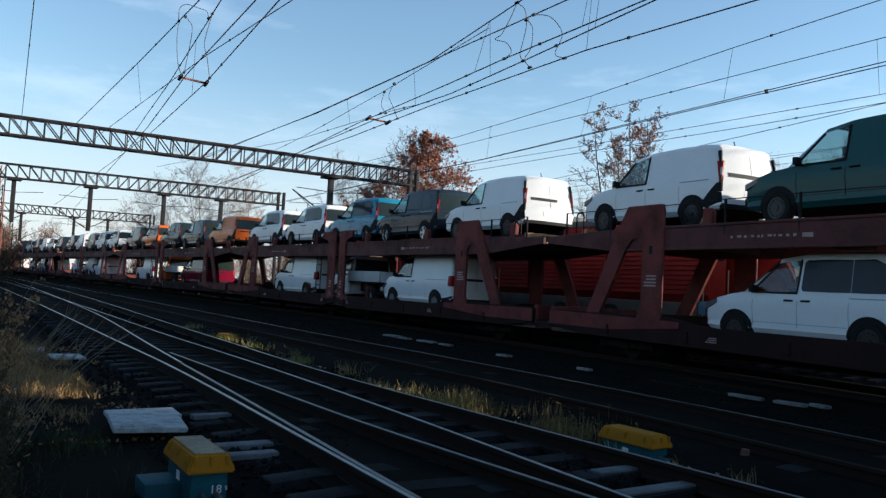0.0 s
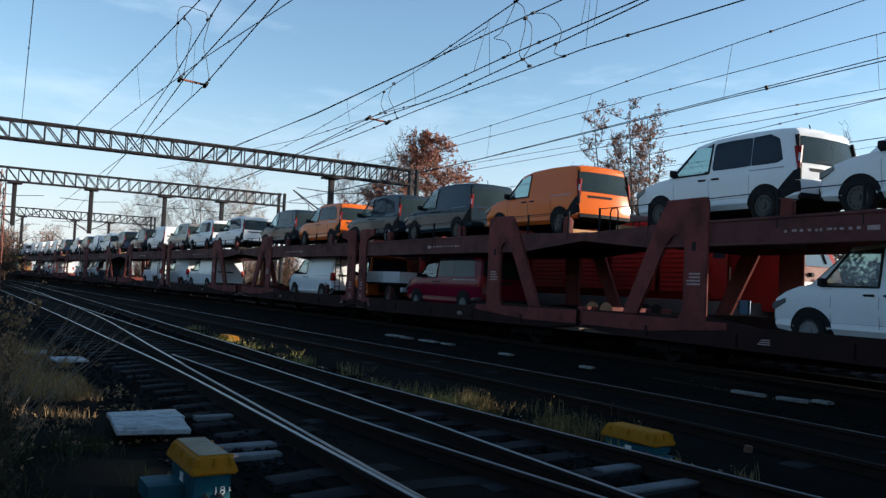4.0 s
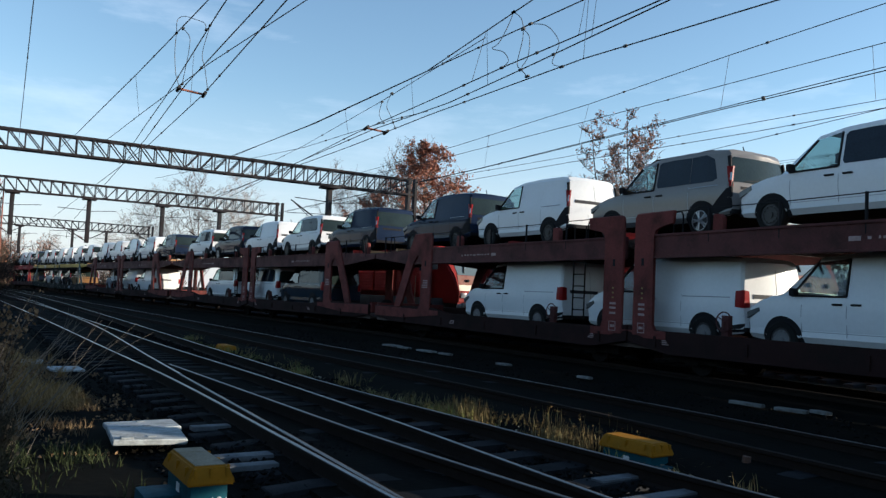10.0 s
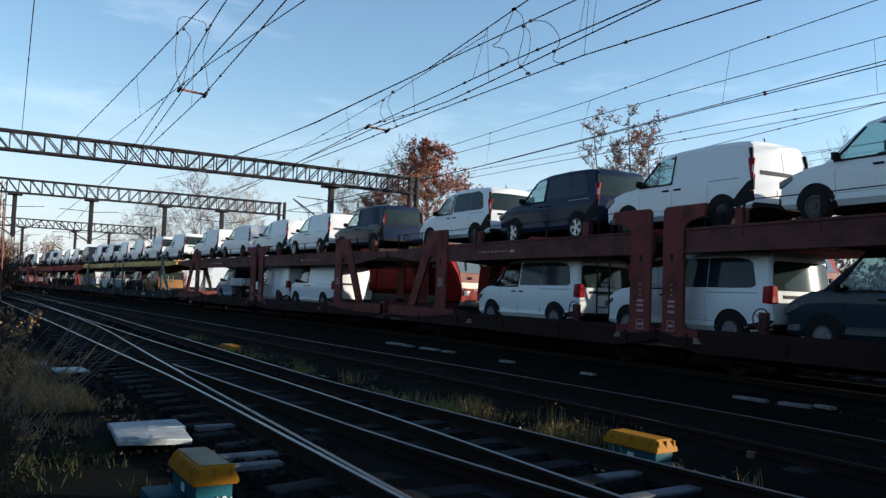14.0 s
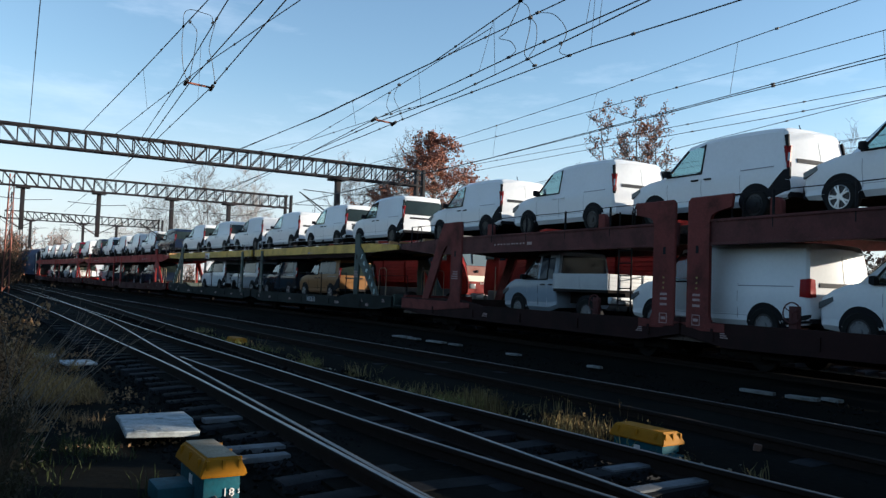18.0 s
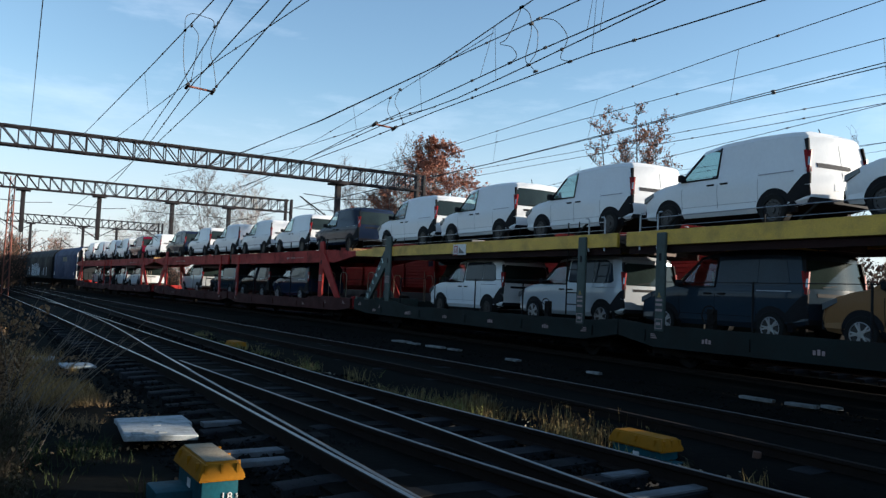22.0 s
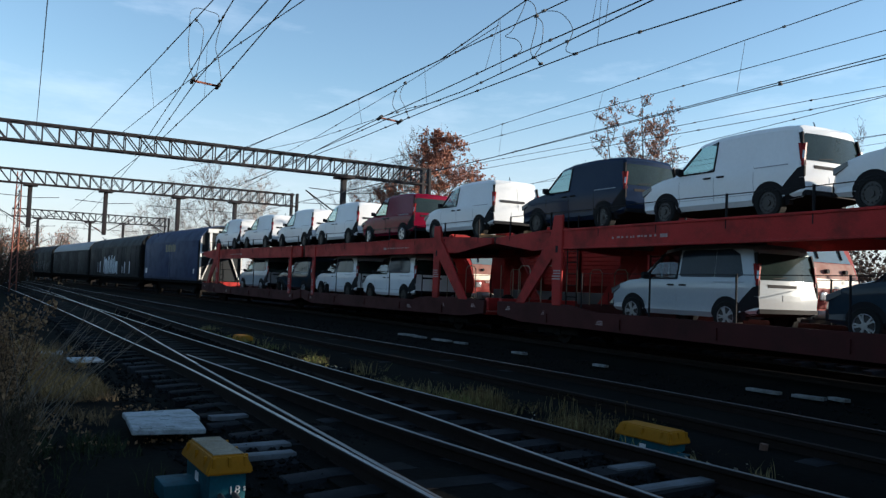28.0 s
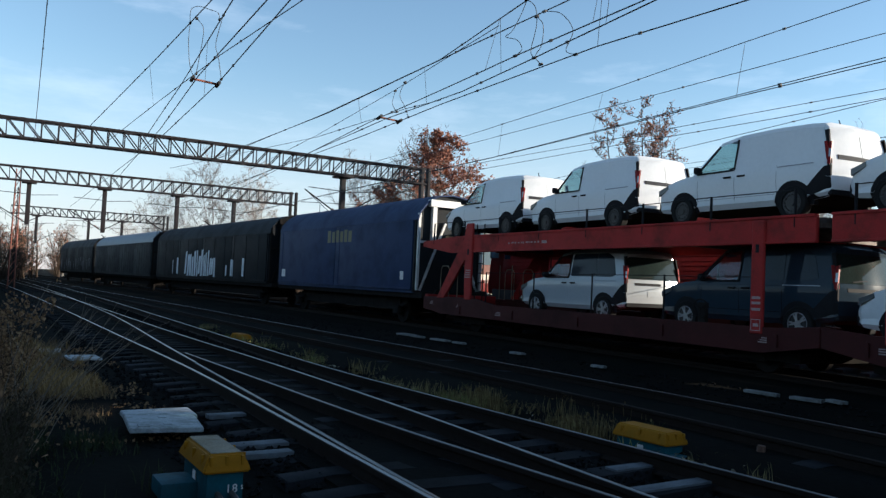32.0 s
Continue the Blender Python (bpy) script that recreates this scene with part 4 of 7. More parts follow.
        if tail == "window":
            s = B()
            wd = spec["st"][0][6] - 0.02
            z0, z1 = belt + 0.0, tl + 0.045
            tail_panel(s, spec, [(-wd - 0.03, z0), (wd + 0.03, z0), (wd + 0.06, z0 + 0.07), (wd + 0.01, z1 - 0.06), (wd - 0.06, z1), (-wd + 0.06, z1), (-wd - 0.01, z1 - 0.06), (-wd - 0.06, z0 + 0.07)], 0.010)
            part("rear_window", s, REAR_GLASS, th, "dark tinted rear glass")
            s = B()
            tail_panel(s, spec, [(-0.62, belt - 0.155), (0.16, belt - 0.155), (0.20, belt - 0.135), (0.20, belt - 0.09), (-0.62, belt - 0.09)], 0.007)
            part("handle_recess", s, BLACK_PLASTIC, th)
            s = B()
            tail_panel(s, spec, [(-0.50, belt + 0.02), (-0.50, belt + 0.035), (-0.10, belt + 0.075), (-0.10, belt + 0.055)], 0.022, 0.0)
            part("wiper", s, BLACK_PLASTIC, th)
        else:
            s = B()
            tail_panel(s, spec, [(-0.005, 0.7), (0.005, 0.7), (0.005, tl), (-0.005, tl)], 0.004)
            part("tailgate_seam", s, SEAM_PALE, th)
            s = B()
            tail_panel(s, spec, [(-0.66, 1.10), (0.20, 1.10), (0.26, 1.125), (0.26, 1.185), (-0.66, 1.185)], 0.012)
            part("handle_recess", s, DARK_TRIM, th)
        s = B()
        wb = spec["st"][0][5] - 0.012
        tail_panel(s, spec, [(-wb, 0.43), (wb, 0.43), (wb, 0.52), (-wb, 0.52)], 0.022, 0.06)
        if dark_bumper:
            for sgn in (-1, 1):
                side_panel(s, spec, [(0.0, 0.42), (0.46, 0.34), (0.47, 0.62), (0.12, 0.95), (0.0, 0.97)] if spec is SMALL else [(0.0, 0.44), (0.56, 0.38), (0.56, 0.50), (0.0, 0.60)], sgn, 0.007, 0.03)
        part("rear_bumper", s, BLACK_PLASTIC if dark_bumper else color, th)
        s = B()
        tail_panel(s, spec, [(-0.27, 0.68), (0.27, 0.68), (0.27, 0.80), (-0.27, 0.80)], 0.010)
        part("plate_recess", s, color, th)
        s = B()
        rod(s, (L / 2 - 0.45, 0, spec["st"][1][4] + 0.03), (L / 2 - 0.50, 0, spec["st"][1][4] + 0.16), 0.012, 6)
        part("aerial", s, BLACK_PLASTIC, th)
    if not bed:
        for sgn in (-1, 1):
            s = B()
            side_panel(s, spec, [(0.34, belt - 0.07), (us - 1.06, belt - 0.07), (us - 1.06, belt - 0.05), (0.34, belt - 0.05)], sgn, 0.010)
            part("slide_rail", s, RAIL_TRIM, th)
    if glazed:
        for sgn in (-1, 1):
            um0 = us - 1.07
            for u0, u1 in ((0.34, um0 - 0.007), (um0 + 0.007, us - 0.08)):
                s = B()
                top, z0 = spec["st"][3][4] - 0.17, belt + 0.04
                um_ = (u0 + u1) / 2
                pts = [(u0 + (0.05 if u0 < 0.5 else 0.0), z0 + (0.05 if u0 < 0.5 else 0.008)), (u0 + (0.16 if u0 < 0.5 else 0.006), z0), (um_, z0 - 0.005), (u1 - (0.005 if u0 < 0.5 else 0.04), z0), (u1, z0 + (0.008 if u0 < 0.5 else 0.06)), (u1 - (0.001 if u0 < 0.5 else 0.02), top - (0.006 if u0 < 0.5 else 0.05)), (u1 - (0.006 if u0 < 0.5 else 0.08), top), (um_, top + 0.012), (u0 + (0.30 if u0 < 0.5 else 0.008), top - (0.03 if u0 < 0.5 else 0.0)), (u0 + (0.17 if u0 < 0.5 else 0.001), top - (0.10 if u0 < 0.5 else 0.008))]
                side_panel(s, spec, pts, sgn, 0.006)
                part("side_window", s, DARK_GLASS, th, "dark tinted side glass")
        for sgn in (-1, 1) if color in (BEIGE, SILVER) else ():
            s = B()
            zt = spec["st"][3][4] - 0.06
            tube(s, [(L / 2 - 0.6, sgn * 0.66, zt - 0.04), (L / 2 - 0.7, sgn * 0.66, zt + 0.02), (L / 2 - 2.4, sgn * 0.66, zt + 0.02), (L / 2 - 2.55, sgn * 0.66, zt - 0.04)], 0.015, 6)
            part("roof_rail", s, BLACK_PLASTIC, th)
    if bed == "double":
        for sgn in (-1, 1):
            s = B()
            side_panel(s, spec, [(sts[0][0] + 0.16, belt + 0.02), (us + 0.34, belt + 0.02), (us + 0.32, 1.78), (sts[0][0] + 0.16, 1.76)], sgn, 0.010)
            part("side_window", s, DARK_GLASS, th, "dark rear cab side glass")
            s = B()
            side_panel(s, spec, [(us + 0.34, belt), (us + 0.43, belt), (us + 0.41, 1.82), (us + 0.32, 1.82)], sgn, 0.010)
            part("door_pillar", s, color, th)
            s = B()
            side_panel(s, spec, [(us + 0.38, 0.46), (us + 0.392, 0.46), (us + 0.392, belt - 0.02), (us + 0.38, belt - 0.02)], sgn, 0.0025)
            part("door_seam", s, SEAM, th)
    if bed:
        x1 = L / 2 - sts[0][0] - 0.05
        x0 = L / 2 - 0.12
        s = B()
        box(s, x1, x0, -1.0, 1.0, 0.86, 0.93)
        box(s, x1, x0, -0.45, 0.45, 0.55, 0.86)
        part("bed_floor", s, UNDER, th)
        s = B()
        xg = L / 2 - sts[0][0]
        prism(s, [(-0.78, 1.34), (0.78, 1.34), (0.72, 1.82), (-0.72, 1.82)], xg - 0.03, xg + 0.008, "x")
        part("rear_window", s, DARK_GLASS, th, "dark rear cab glass")
        s = B()
        box(s, x0 - 0.10, x0 + 0.03, -0.92, 0.92, 0.60, 0.76, 0.02)
        part("rear_bumper", s, PALE_METAL, th, "pale rear under-run bar")
        for y in (-1.0, 1.0):
            s = B()
            box(s, x1, x0, y - 0.015, y + 0.015, 0.93, 1.33, 0.008)
            for z in (0.93, 1.29):
                box(s, x1, x0, y - 0.024, y + 0.024, z, z + 0.04, 0.006)
            for x in np.linspace(x1, x0 - 0.05, 3):
                box(s, x, x + 0.05, y - 0.028, y + 0.028, 0.93, 1.33, 0.006)
            for k in range(5):
                box(s, x1 + 0.06, x0 - 0.06, y - 0.018, y + 0.018, 1.0 + k * 0.055, 1.015 + k * 0.055)
            part("drop_side", s, PALE_METAL, th, "ribbed pale drop side")
        s = B()
        for k in range(4):
            box(s, x0 - 0.02, x0 + 0.02, -0.98, 0.98, 0.93 + k * 0.10, 1.025 + k * 0.10, 0.008)
        part("tail_board", s, WHITE, th, "ribbed white tail board")
        s = B()
        box(s, x1 + 0.02, x0 - 0.1, -0.9, 0.9, 0.95, 1.20, 0.03)
        part("bed_cover", s, WHITE, th, "white cover in the bed")
    add_wheels(th, spec, alloy)
    return th


REAR_GLASS = material("rear_glass", (0.016, 0.024, 0.023), 0.06, 0, 0.3, 2.2, 30, 0.0, 0.0, spec=0.28)
DARK_GLASS = material("dark_glass", (0.016, 0.023, 0.034), 0.05, 0, 0.25, 1.3, 30, 0.0, 0.0, spec=0.12)

# one of each look, then copies
KINDS = {}


def load(key, s_tail, z):
    """Set a vehicle on the train: s_tail is where its tail stands at the start."""
    color, spec, glazed, tail, alloy, bed, words = LOOKS[key]
    if key not in KINDS:
        KINDS[key] = th = van(color, words, spec, glazed, tail, alloy, key != "wn", bed)
    else:
        th = copy_thing(KINDS[key], Matrix())
    ride(th, s_tail - spec["L"] / 2, z)


LOOKS = {
    "wp": (WHITE, SMALL, False, "blank", False, "", "white panel van with blank rear doors, strapped on the wagon"),
    "ww": (WHITE, SMALL, False, "window", False, "", "white panel van with a dark rear window, on the wagon"),
    "wg": (WHITE, SMALL, True, "window", False, "", "white people carrier with dark side windows on the wagon"),
    "gp": (GREY, SMALL, False, "window", False, "", "dark grey panel van with rear window on the wagon"),
    "gg": (GREY, SMALL, True, "window", True, "", "dark grey people carrier with alloy wheels on the wagon"),
    "np": (NAVY, SMALL, False, "window", False, "", "navy blue panel van with rear window on the wagon"),
    "ng": (NAVY, SMALL, True, "window", True, "", "dark navy people carrier with alloy wheels on the wagon"),
    "gr": (GREEN, SMALL, False, "window", False, "", "dark green panel van on the wagon"),
    "op": (ORANGE, SMALL, False, "window", False, "", "orange panel van with a dark rear window, on the wagon"),
    "og": (ORANGE, SMALL, True, "window", False, "", "orange people carrier with dark side windows on the wagon"),
    "bg": (BLUE, SMALL, True, "window", True, "", "light blue people carrier with alloy wheels on the wagon"),
    "rp": (RED, SMALL, False, "window", True, "", "dark red panel van with rear window on the wagon"),
    "eg": (BEIGE, SMALL, True, "window", True, "", "beige metallic people carrier with roof rails on the wagon"),
    "sg": (SILVER, SMALL, True, "window", True, "", "silver people carrier with alloy wheels on the wagon"),
    "cg": (BROWN, SMALL, True, "window", True, "", "copper brown people carrier with alloy wheels on the wagon"),
    "wa": (WHITE, SMALL, False, "blank", True, "", "white panel van with alloy wheels, strapped on the wagon"),
    "wn": (WHITE, SMALL, False, "blank", False, "", "white panel van with body-coloured rear corners, on the wagon"),
    "WP": (WHITE, LARGE, False, "blank", False, "", "large white panel van with blank rear doors, lower deck"),
    "kg": (GRAPHITE, SMALL, True, "window", True, "", "graphite metallic people carrier with alloy wheels, lower deck"),
    "WG": (WHITE, LARGE, True, "window", False, "", "large white van with side windows on the lower deck"),
    "GG": (GREY, LARGE, True, "window", False, "", "large dark grey van with side windows on the lower deck"),
    "RP": (RED, LARGE, True, "window", False, "", "large dark red van with side windows, lower deck"),
    "WD": (SLATE, LARGE, False, "", False, "double", "blue-grey double-cab pickup with pale drop sides, lower deck"),
    "OD": (ORANGE, LARGE, False, "", False, "single", "orange pickup with pale drop sides on the lower deck"),
    "KD": (WHITE, LARGE, False, "", False, "single", "white pickup with pale ribbed drop sides on the lower deck"),
}


# ---- car-carrier wagons, two short halves each ----
ZL, ZU = 0.67, 2.86            # floors of the lower and upper deck


# sill colours hold both brake dust and the shade low on the train
SILL = {"old": material("dusty_shaded_oxide_sill", (0.022, 0.010, 0.0095), 0.8, 0, 0.3, 1.4, 40, 0.2, 0, (0.014, 0.011, 0.010), 0.8, 1.1, spec=0.1),
        "new": material("dusty_shaded_red_sill", (0.046, 0.008, 0.0075), 0.65, 0, 0.25, 1.4, 40, 0.15, 0, (0.030, 0.014, 0.012), 0.8, 1.1, spec=0.15),
        "mix": material("dusty_shaded_green_sill", (0.012, 0.017, 0.016), 0.75, 0, 0.3, 1.4, 40, 0.2, 0, (0.018, 0.016, 0.014), 0.8, 1.1, spec=0.15)}


def mesh_of(bm, mat):
    ob = part("piece", bm, mat)
    me = ob.data
    bpy.data.objects.remove(ob)
    return me


RIB_ME = {k: mesh_of(box(B(), -0.035, 0.035, -0.016, 0.016, -0.12, 0.12), m) for k, m in SILL.items()}
CROSS_ME = mesh_of(box(B(), -0.05, 0.05, -1.325, 1.325, -0.09, 0.09), DECK)
MARK_YELLOW = material("dull_yellow_marking", (0.20, 0.14, 0.04), 0.7, 0, 0.3, 12, 90, 0.05)


PLATE_BLUE = material("blue_plate", (0.05, 0.16, 0.30), 0.5, 0, 0.15, 6, 40, 0.0)
GALVANISED = material("galvanised_wire", (0.30, 0.31, 0.33), 0.45, 0.6, 0.2, 8, 60, 0.0)
SPRAY = material("sprayed_paint", (0.50, 0.53, 0.56), 0.7, 0, 0.3, 3, 40, 0.0)
SPRAY_GREEN = material("pale_green_spray", (0.46, 0.56, 0.54), 0.7, 0, 0.3, 9, 60, 0.0)


def carrier(style, length, a_post, inner, ladder):
    """One half of a two-deck car carrier. x = +length/2 is its outer end; a_post and inner are where its posts stand."""
    frame_mat, beam_mat, words = {"old": (RUST_RED, BEAM_OLD, "half of a two-deck car carrier wagon in worn oxide red"),
                                  "new": (BRIGHT_RED, BRIGHT_RED, "half of a two-deck car carrier wagon in signal red"),
                                  "mix": (DARK_GREEN, YELLOW, "half of a dark green car carrier with yellow upper deck")}[style]
    th = group_of("car_carrier_wagon", words, "railway wagon", "car carrier wagons")
    h, W = length / 2, 1.47
    for y in (-1, 1):
        b = B()
        sill = [(-h, 0.60), (-h, 0.98), (-h + 1.0, 0.90), (a_post - 1.6, 0.90), (a_post - 0.5, 1.04), (a_post + 0.9, 1.06), (h - 0.2, 1.02), (h - 0.2, 0.62), (h - 1.4, 0.50), (-h + 1.2, 0.42)]
        prism(b, sill, *sorted((y * (W - 0.10), y * W)))
        bmesh.ops.bevel(b, geom=list(b.edges), offset=0.02, segments=1, affect="EDGES")
        s = part("side_sill", b, SILL[style], th, "sill coloured dark for brake dust and the shade down low")
        plates = ((a_post - 0.9, h - 0.22, 0.66, 1.0), (inner - 0.55, inner + 0.75, 0.72, 0.90)) if style == "old" else ()
        for x0, x1, z0, z1 in plates:
            b = prism(B(), [(x0, z0 + 0.16), (x0, z1 - 0.04), (x1, z1), (x1, z0), (x0 + 0.5 * (x1 - x0), z0)], *sorted((y * (W + 0.001), y * (W + 0.016))))
            bmesh.ops.bevel(b, geom=list(b.edges), offset=0.005, segments=1, affect="EDGES")
            part("sill_plate", b, frame_mat, s, "cleaner oxide red plate at the foot of the post")
        for k in range(5):
            x = -h + 0.9 + k * (length - 2.4) / 4.4
            shared("sill_rib", RIB_ME[style], s, pose(x, y * (W + 0.014), 0.66))
        for x, w, z in ((-h + 1.1, 0.20, 0.66), (a_post - 1.9, 0.28, 0.66), (a_post + 0.5, 0.12, 0.80), (h - 0.9, 0.24, 0.84)):
            b = B()
            for j in range(3):
                box(b, x, x + w - 0.04 * j, *sorted((y * (W + 0.002), y * (W + 0.006))), z - 0.05 + 0.04 * j, z - 0.03 + 0.04 * j)
            part("marking", b, FADED, s, "rows of faded small writing")
    b = B()
    fl = ZL - (0.11 if style == "old" else 0.0)
    box(b, -h, h - 0.2, -W + 0.1, W - 0.1, fl - 0.08, fl)
    part("lower_floor", b, DECK if style == "old" else frame_mat, th)
    b = B()
    box(b, -h + 0.5, h - 0.5, -0.5, 0.5, 0.28, fl - 0.08)
    for x in (-h + 1.6, h - 2.6):
        box(b, x - 0.9, x + 0.9, -1.05, 1.05, 0.25, 0.46, 0.04)
    part("underframe", b, UNDER, th)
    for x in (-h + 1.6, h - 2.6):
        b = B()
        for y in (-0.75, 0.75):
            rod(b, (x, y - 0.065, 0.33), (x, y + 0.065, 0.33), 0.33, 22)
            rod(b, (x, y - 0.09 if y < 0 else y + 0.02, 0.33), (x, y - 0.02 if y < 0 else y + 0.09, 0.33), 0.20, 16)
        rod(b, (x, -1.0, 0.33), (x, 1.0, 0.33), 0.07, 10)
        part("wheelset", b, UNDER, th)
        for y in (-1, 1):
            b = B()
            box(b, x - 0.16, x + 0.16, *sorted((y * 0.92, y * 1.08)), 0.22, 0.48, 0.03)
            for k in range(4):
                box(b, x - 0.55 + 0.05 * k, x + 0.55 - 0.05 * k, *sorted((y * 0.96, y * 1.04)), 0.49 - 0.02 * k, 0.505 - 0.02 * k)
            part("axle_box", b, UNDER, th)
    # upper deck: beams, floor and a thin tapering end
    tip = h + 0.05
    for y in (-1, 1):
        b = B()
        low = ZU - (0.40 if style != "mix" else 0.22)
        prism(b, [(-h + 0.15, low), (-h + 0.15, ZU + 0.12), (a_post + 0.9, ZU + 0.12), (tip, ZU + 0.02), (tip, ZU - 0.16), (a_post + 1.2, low)], *sorted((y * (W - 0.13), y * (W - 0.03))))
        bmesh.ops.bevel(b, geom=list(b.edges), offset=0.015, segments=1, affect="EDGES")
        s = part("deck_beam", b, beam_mat, th)
        for zf, hf, out in ((ZU + 0.075, 0.05, 0.012), (low + 0.004, 0.045, 0.010)) if style != "mix" else ():
            b = box(B(), -h + 0.16, a_post + 0.85, *sorted((y * (W - 0.032), y * (W - 0.03 + out + 0.016))), zf, zf + hf, 0.006)
            part("beam_flange", b, beam_mat, s)
        if style == "mix":
            b = B()
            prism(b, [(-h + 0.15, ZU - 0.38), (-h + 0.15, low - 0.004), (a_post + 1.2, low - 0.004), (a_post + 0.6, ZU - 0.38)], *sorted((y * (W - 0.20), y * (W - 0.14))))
            part("lower_flange", b, SILL["old"], th, "dark flange under the yellow beam")
        b = B()
        x = a_post - 3.6 if style != "mix" else a_post - 4.6
        rng, xk = random.Random(len(style) + int(y) + 7), x
        for k in range(11 if style != "mix" else 2):
            wk = rng.uniform(0.035, 0.10)
            box(b, xk, xk + wk, *sorted((y * (W - 0.028), y * (W - 0.024))), ZU - 0.195 + rng.uniform(0, 0.015), ZU - 0.145 + rng.uniform(0, 0.01))
            xk += wk + rng.uniform(0.03, 0.14)
        box(b, x - 0.34, x - 0.12, *sorted((y * (W - 0.028), y * (W - 0.024))), ZU - 0.21, ZU - 0.13)
        part("marking", b, FADED, s, "faded lettering bars")
    b = B()
    box(b, -h + 0.12, a_post + 0.9, -W + 0.14, W - 0.14, ZU - 0.12, ZU - 0.03)
    prism(b, [(a_post + 0.9, ZU - 0.12), (a_post + 0.9, ZU - 0.03), (tip, ZU - 0.10), (tip, ZU - 0.15)], -W + 0.14, W - 0.14)
    part("upper_floor", b, DECK, th)
    for k in range(4):
        x = -h + 0.5 + k * (a_post + h - 1.0) / 3
        shared("cross_rib", CROSS_ME, th, pose(x, 0, ZU - 0.212))
    for y in (-0.78, 0.78):
        b = B()
        box(b, -h + 0.2, tip - 0.4, y - 0.30, y + 0.30, ZU - 0.028, ZU + 0.09, 0.0)
        part("wheel_track", b, DECK, th)
    # posts
    old = style == "old"
    for y in (-1, 1):
        ys = sorted((y * (W - 0.055), y * (W + 0.02)))
        b = B()
        if old:
            prism(b, [(inner - 0.30, 0.76), (inner + 0.52, 0.76), (inner + 0.40, 0.86), (inner + 0.31, 1.02), (inner + 0.30, 2.94), (inner + 0.35, 3.07), (inner + 0.46, 3.14), (inner + 0.90, 3.18), (inner + 0.94, 3.47), (inner - 0.22, 3.47), (inner - 0.30, 3.39)], *ys)
        else:
            prism(b, [(inner - 0.15, 0.76), (inner + 0.15, 0.76), (inner + 0.15, 2.92), (inner - 0.15, 2.92)], *ys)
        bmesh.ops.bevel(b, geom=list(b.edges), offset=0.025, segments=1, affect="EDGES")
        p = post = part("post", b, frame_mat, th)
        b = B()
        box(b, inner - 0.04, inner + 0.04, *sorted((y * (W + 0.022), y * (W + 0.026))), 2.30, 2.46)
        part("post_hole", b, BLACK_PLASTIC, p)
        b = B()
        for z in (1.20, 1.32, 1.42):
            box(b, inner - 0.10, inner + 0.10, *sorted((y * (W + 0.022), y * (W + 0.026))), z, z + 0.05)
        part("marking", b, FADED, p, "faded marking")
        b = B()
        a = a_post
        if old:
            outline = [(a - 0.36, 0.92), (a + 0.50, 0.92), (a + 0.34, 1.02), (a + 0.24, 1.18), (a + 0.24, 2.46), (a + 0.30, 2.66), (a + 0.44, 2.76), (a + 0.62, 2.74), (a + 0.86, 2.48), (a + 1.62, 1.0), (a + 2.14, 1.0),
                       (a + 1.10, 2.95), (a + 0.80, 3.47), (a - 0.27, 3.47), (a - 0.36, 3.36)]
        else:
            outline = [(a - 0.22, 1.0), (a + 0.17, 1.0), (a + 0.17, 2.30), (a + 1.42, 1.0), (a + 1.92, 1.0), (a + 0.42, 2.76), (a + 0.24, 2.86), (a + 0.18, 3.36), (a - 0.22, 3.36)]
        prism(b, outline, *ys)
        bmesh.ops.bevel(b, geom=list(b.edges), offset=0.025, segments=1, affect="EDGES")
        p = p_end = part("end_post", b, frame_mat, th)
        b = B()
        box(b, a - 0.05, a + 0.05, *sorted((y * (W + 0.022), y * (W + 0.026))), 2.38, 2.56)
        part("post_hole", b, BLACK_PLASTIC, p)
        if style == "mix":
            b = B()
            rng = random.Random(4)
            for k in range(6):
                cx, cz = a + 1.56 - 0.225 * k, 1.16 + 0.262 * k
                for stroke in range(4):
                    g0 = (cx + rng.uniform(-0.09, 0.09), y * (W + 0.022), cz + rng.uniform(-0.10, -0.02))
                    g1 = (cx + rng.uniform(-0.09, 0.09), y * (W + 0.022), cz + rng.uniform(0.02, 0.11))
                    bar(b, g0, g1, 0.022)
            part("graffiti", b, SPRAY_GREEN, p_end, "pale green sprayed strokes")
        b = B()
        for z in (1.68, 1.75, 1.82, 1.89):
            box(b, a - 0.19, a + 0.17 - 0.06 * (z > 1.8), *sorted((y * (W + 0.022), y * (W + 0.026))), z, z + 0.035)
        part("marking", b, FADED, p, "rows of small faded writing")
        # rails and stanchions of the upper deck
        xs = np.linspace(-h + 0.6, h - 0.7, 5 if style == "mix" else 8)
        rail = ZU + (0.42 if style == "mix" else 0.60)
        for x in xs:
            b = B()
            rod(b, (x, y * (W - 0.05), ZU - 0.1), (x, y * (W - 0.05), rail), 0.028 if style != "mix" else 0.012, 6)
            part("stanchion", b, BLACK_PLASTIC, th)
            if style == "mix":
                b = B()
                lean = -0.42 if ladder else 0.42
                bar(b, (x + 0.9 - lean / 2, y * (W - 0.09), ZU + 0.10), (x + 0.9 + lean / 2, y * (W - 0.09), ZU + 0.40), 0.045)
                part("leaning_strut", b, UNDER, th)
        b = B()
        tube(b, [(x, y * (W - 0.05), rail - 0.02 + 0.012 * math.sin(k * 2.1)) for k, x in enumerate(xs)], 0.011, 5)
        if style == "mix":
            tube(b, [(x, y * (W - 0.05), ZU + 0.20) for x in xs], 0.007, 5)
        part("hand_wire", b, BLACK_PLASTIC if style != "mix" else GALVANISED, th)
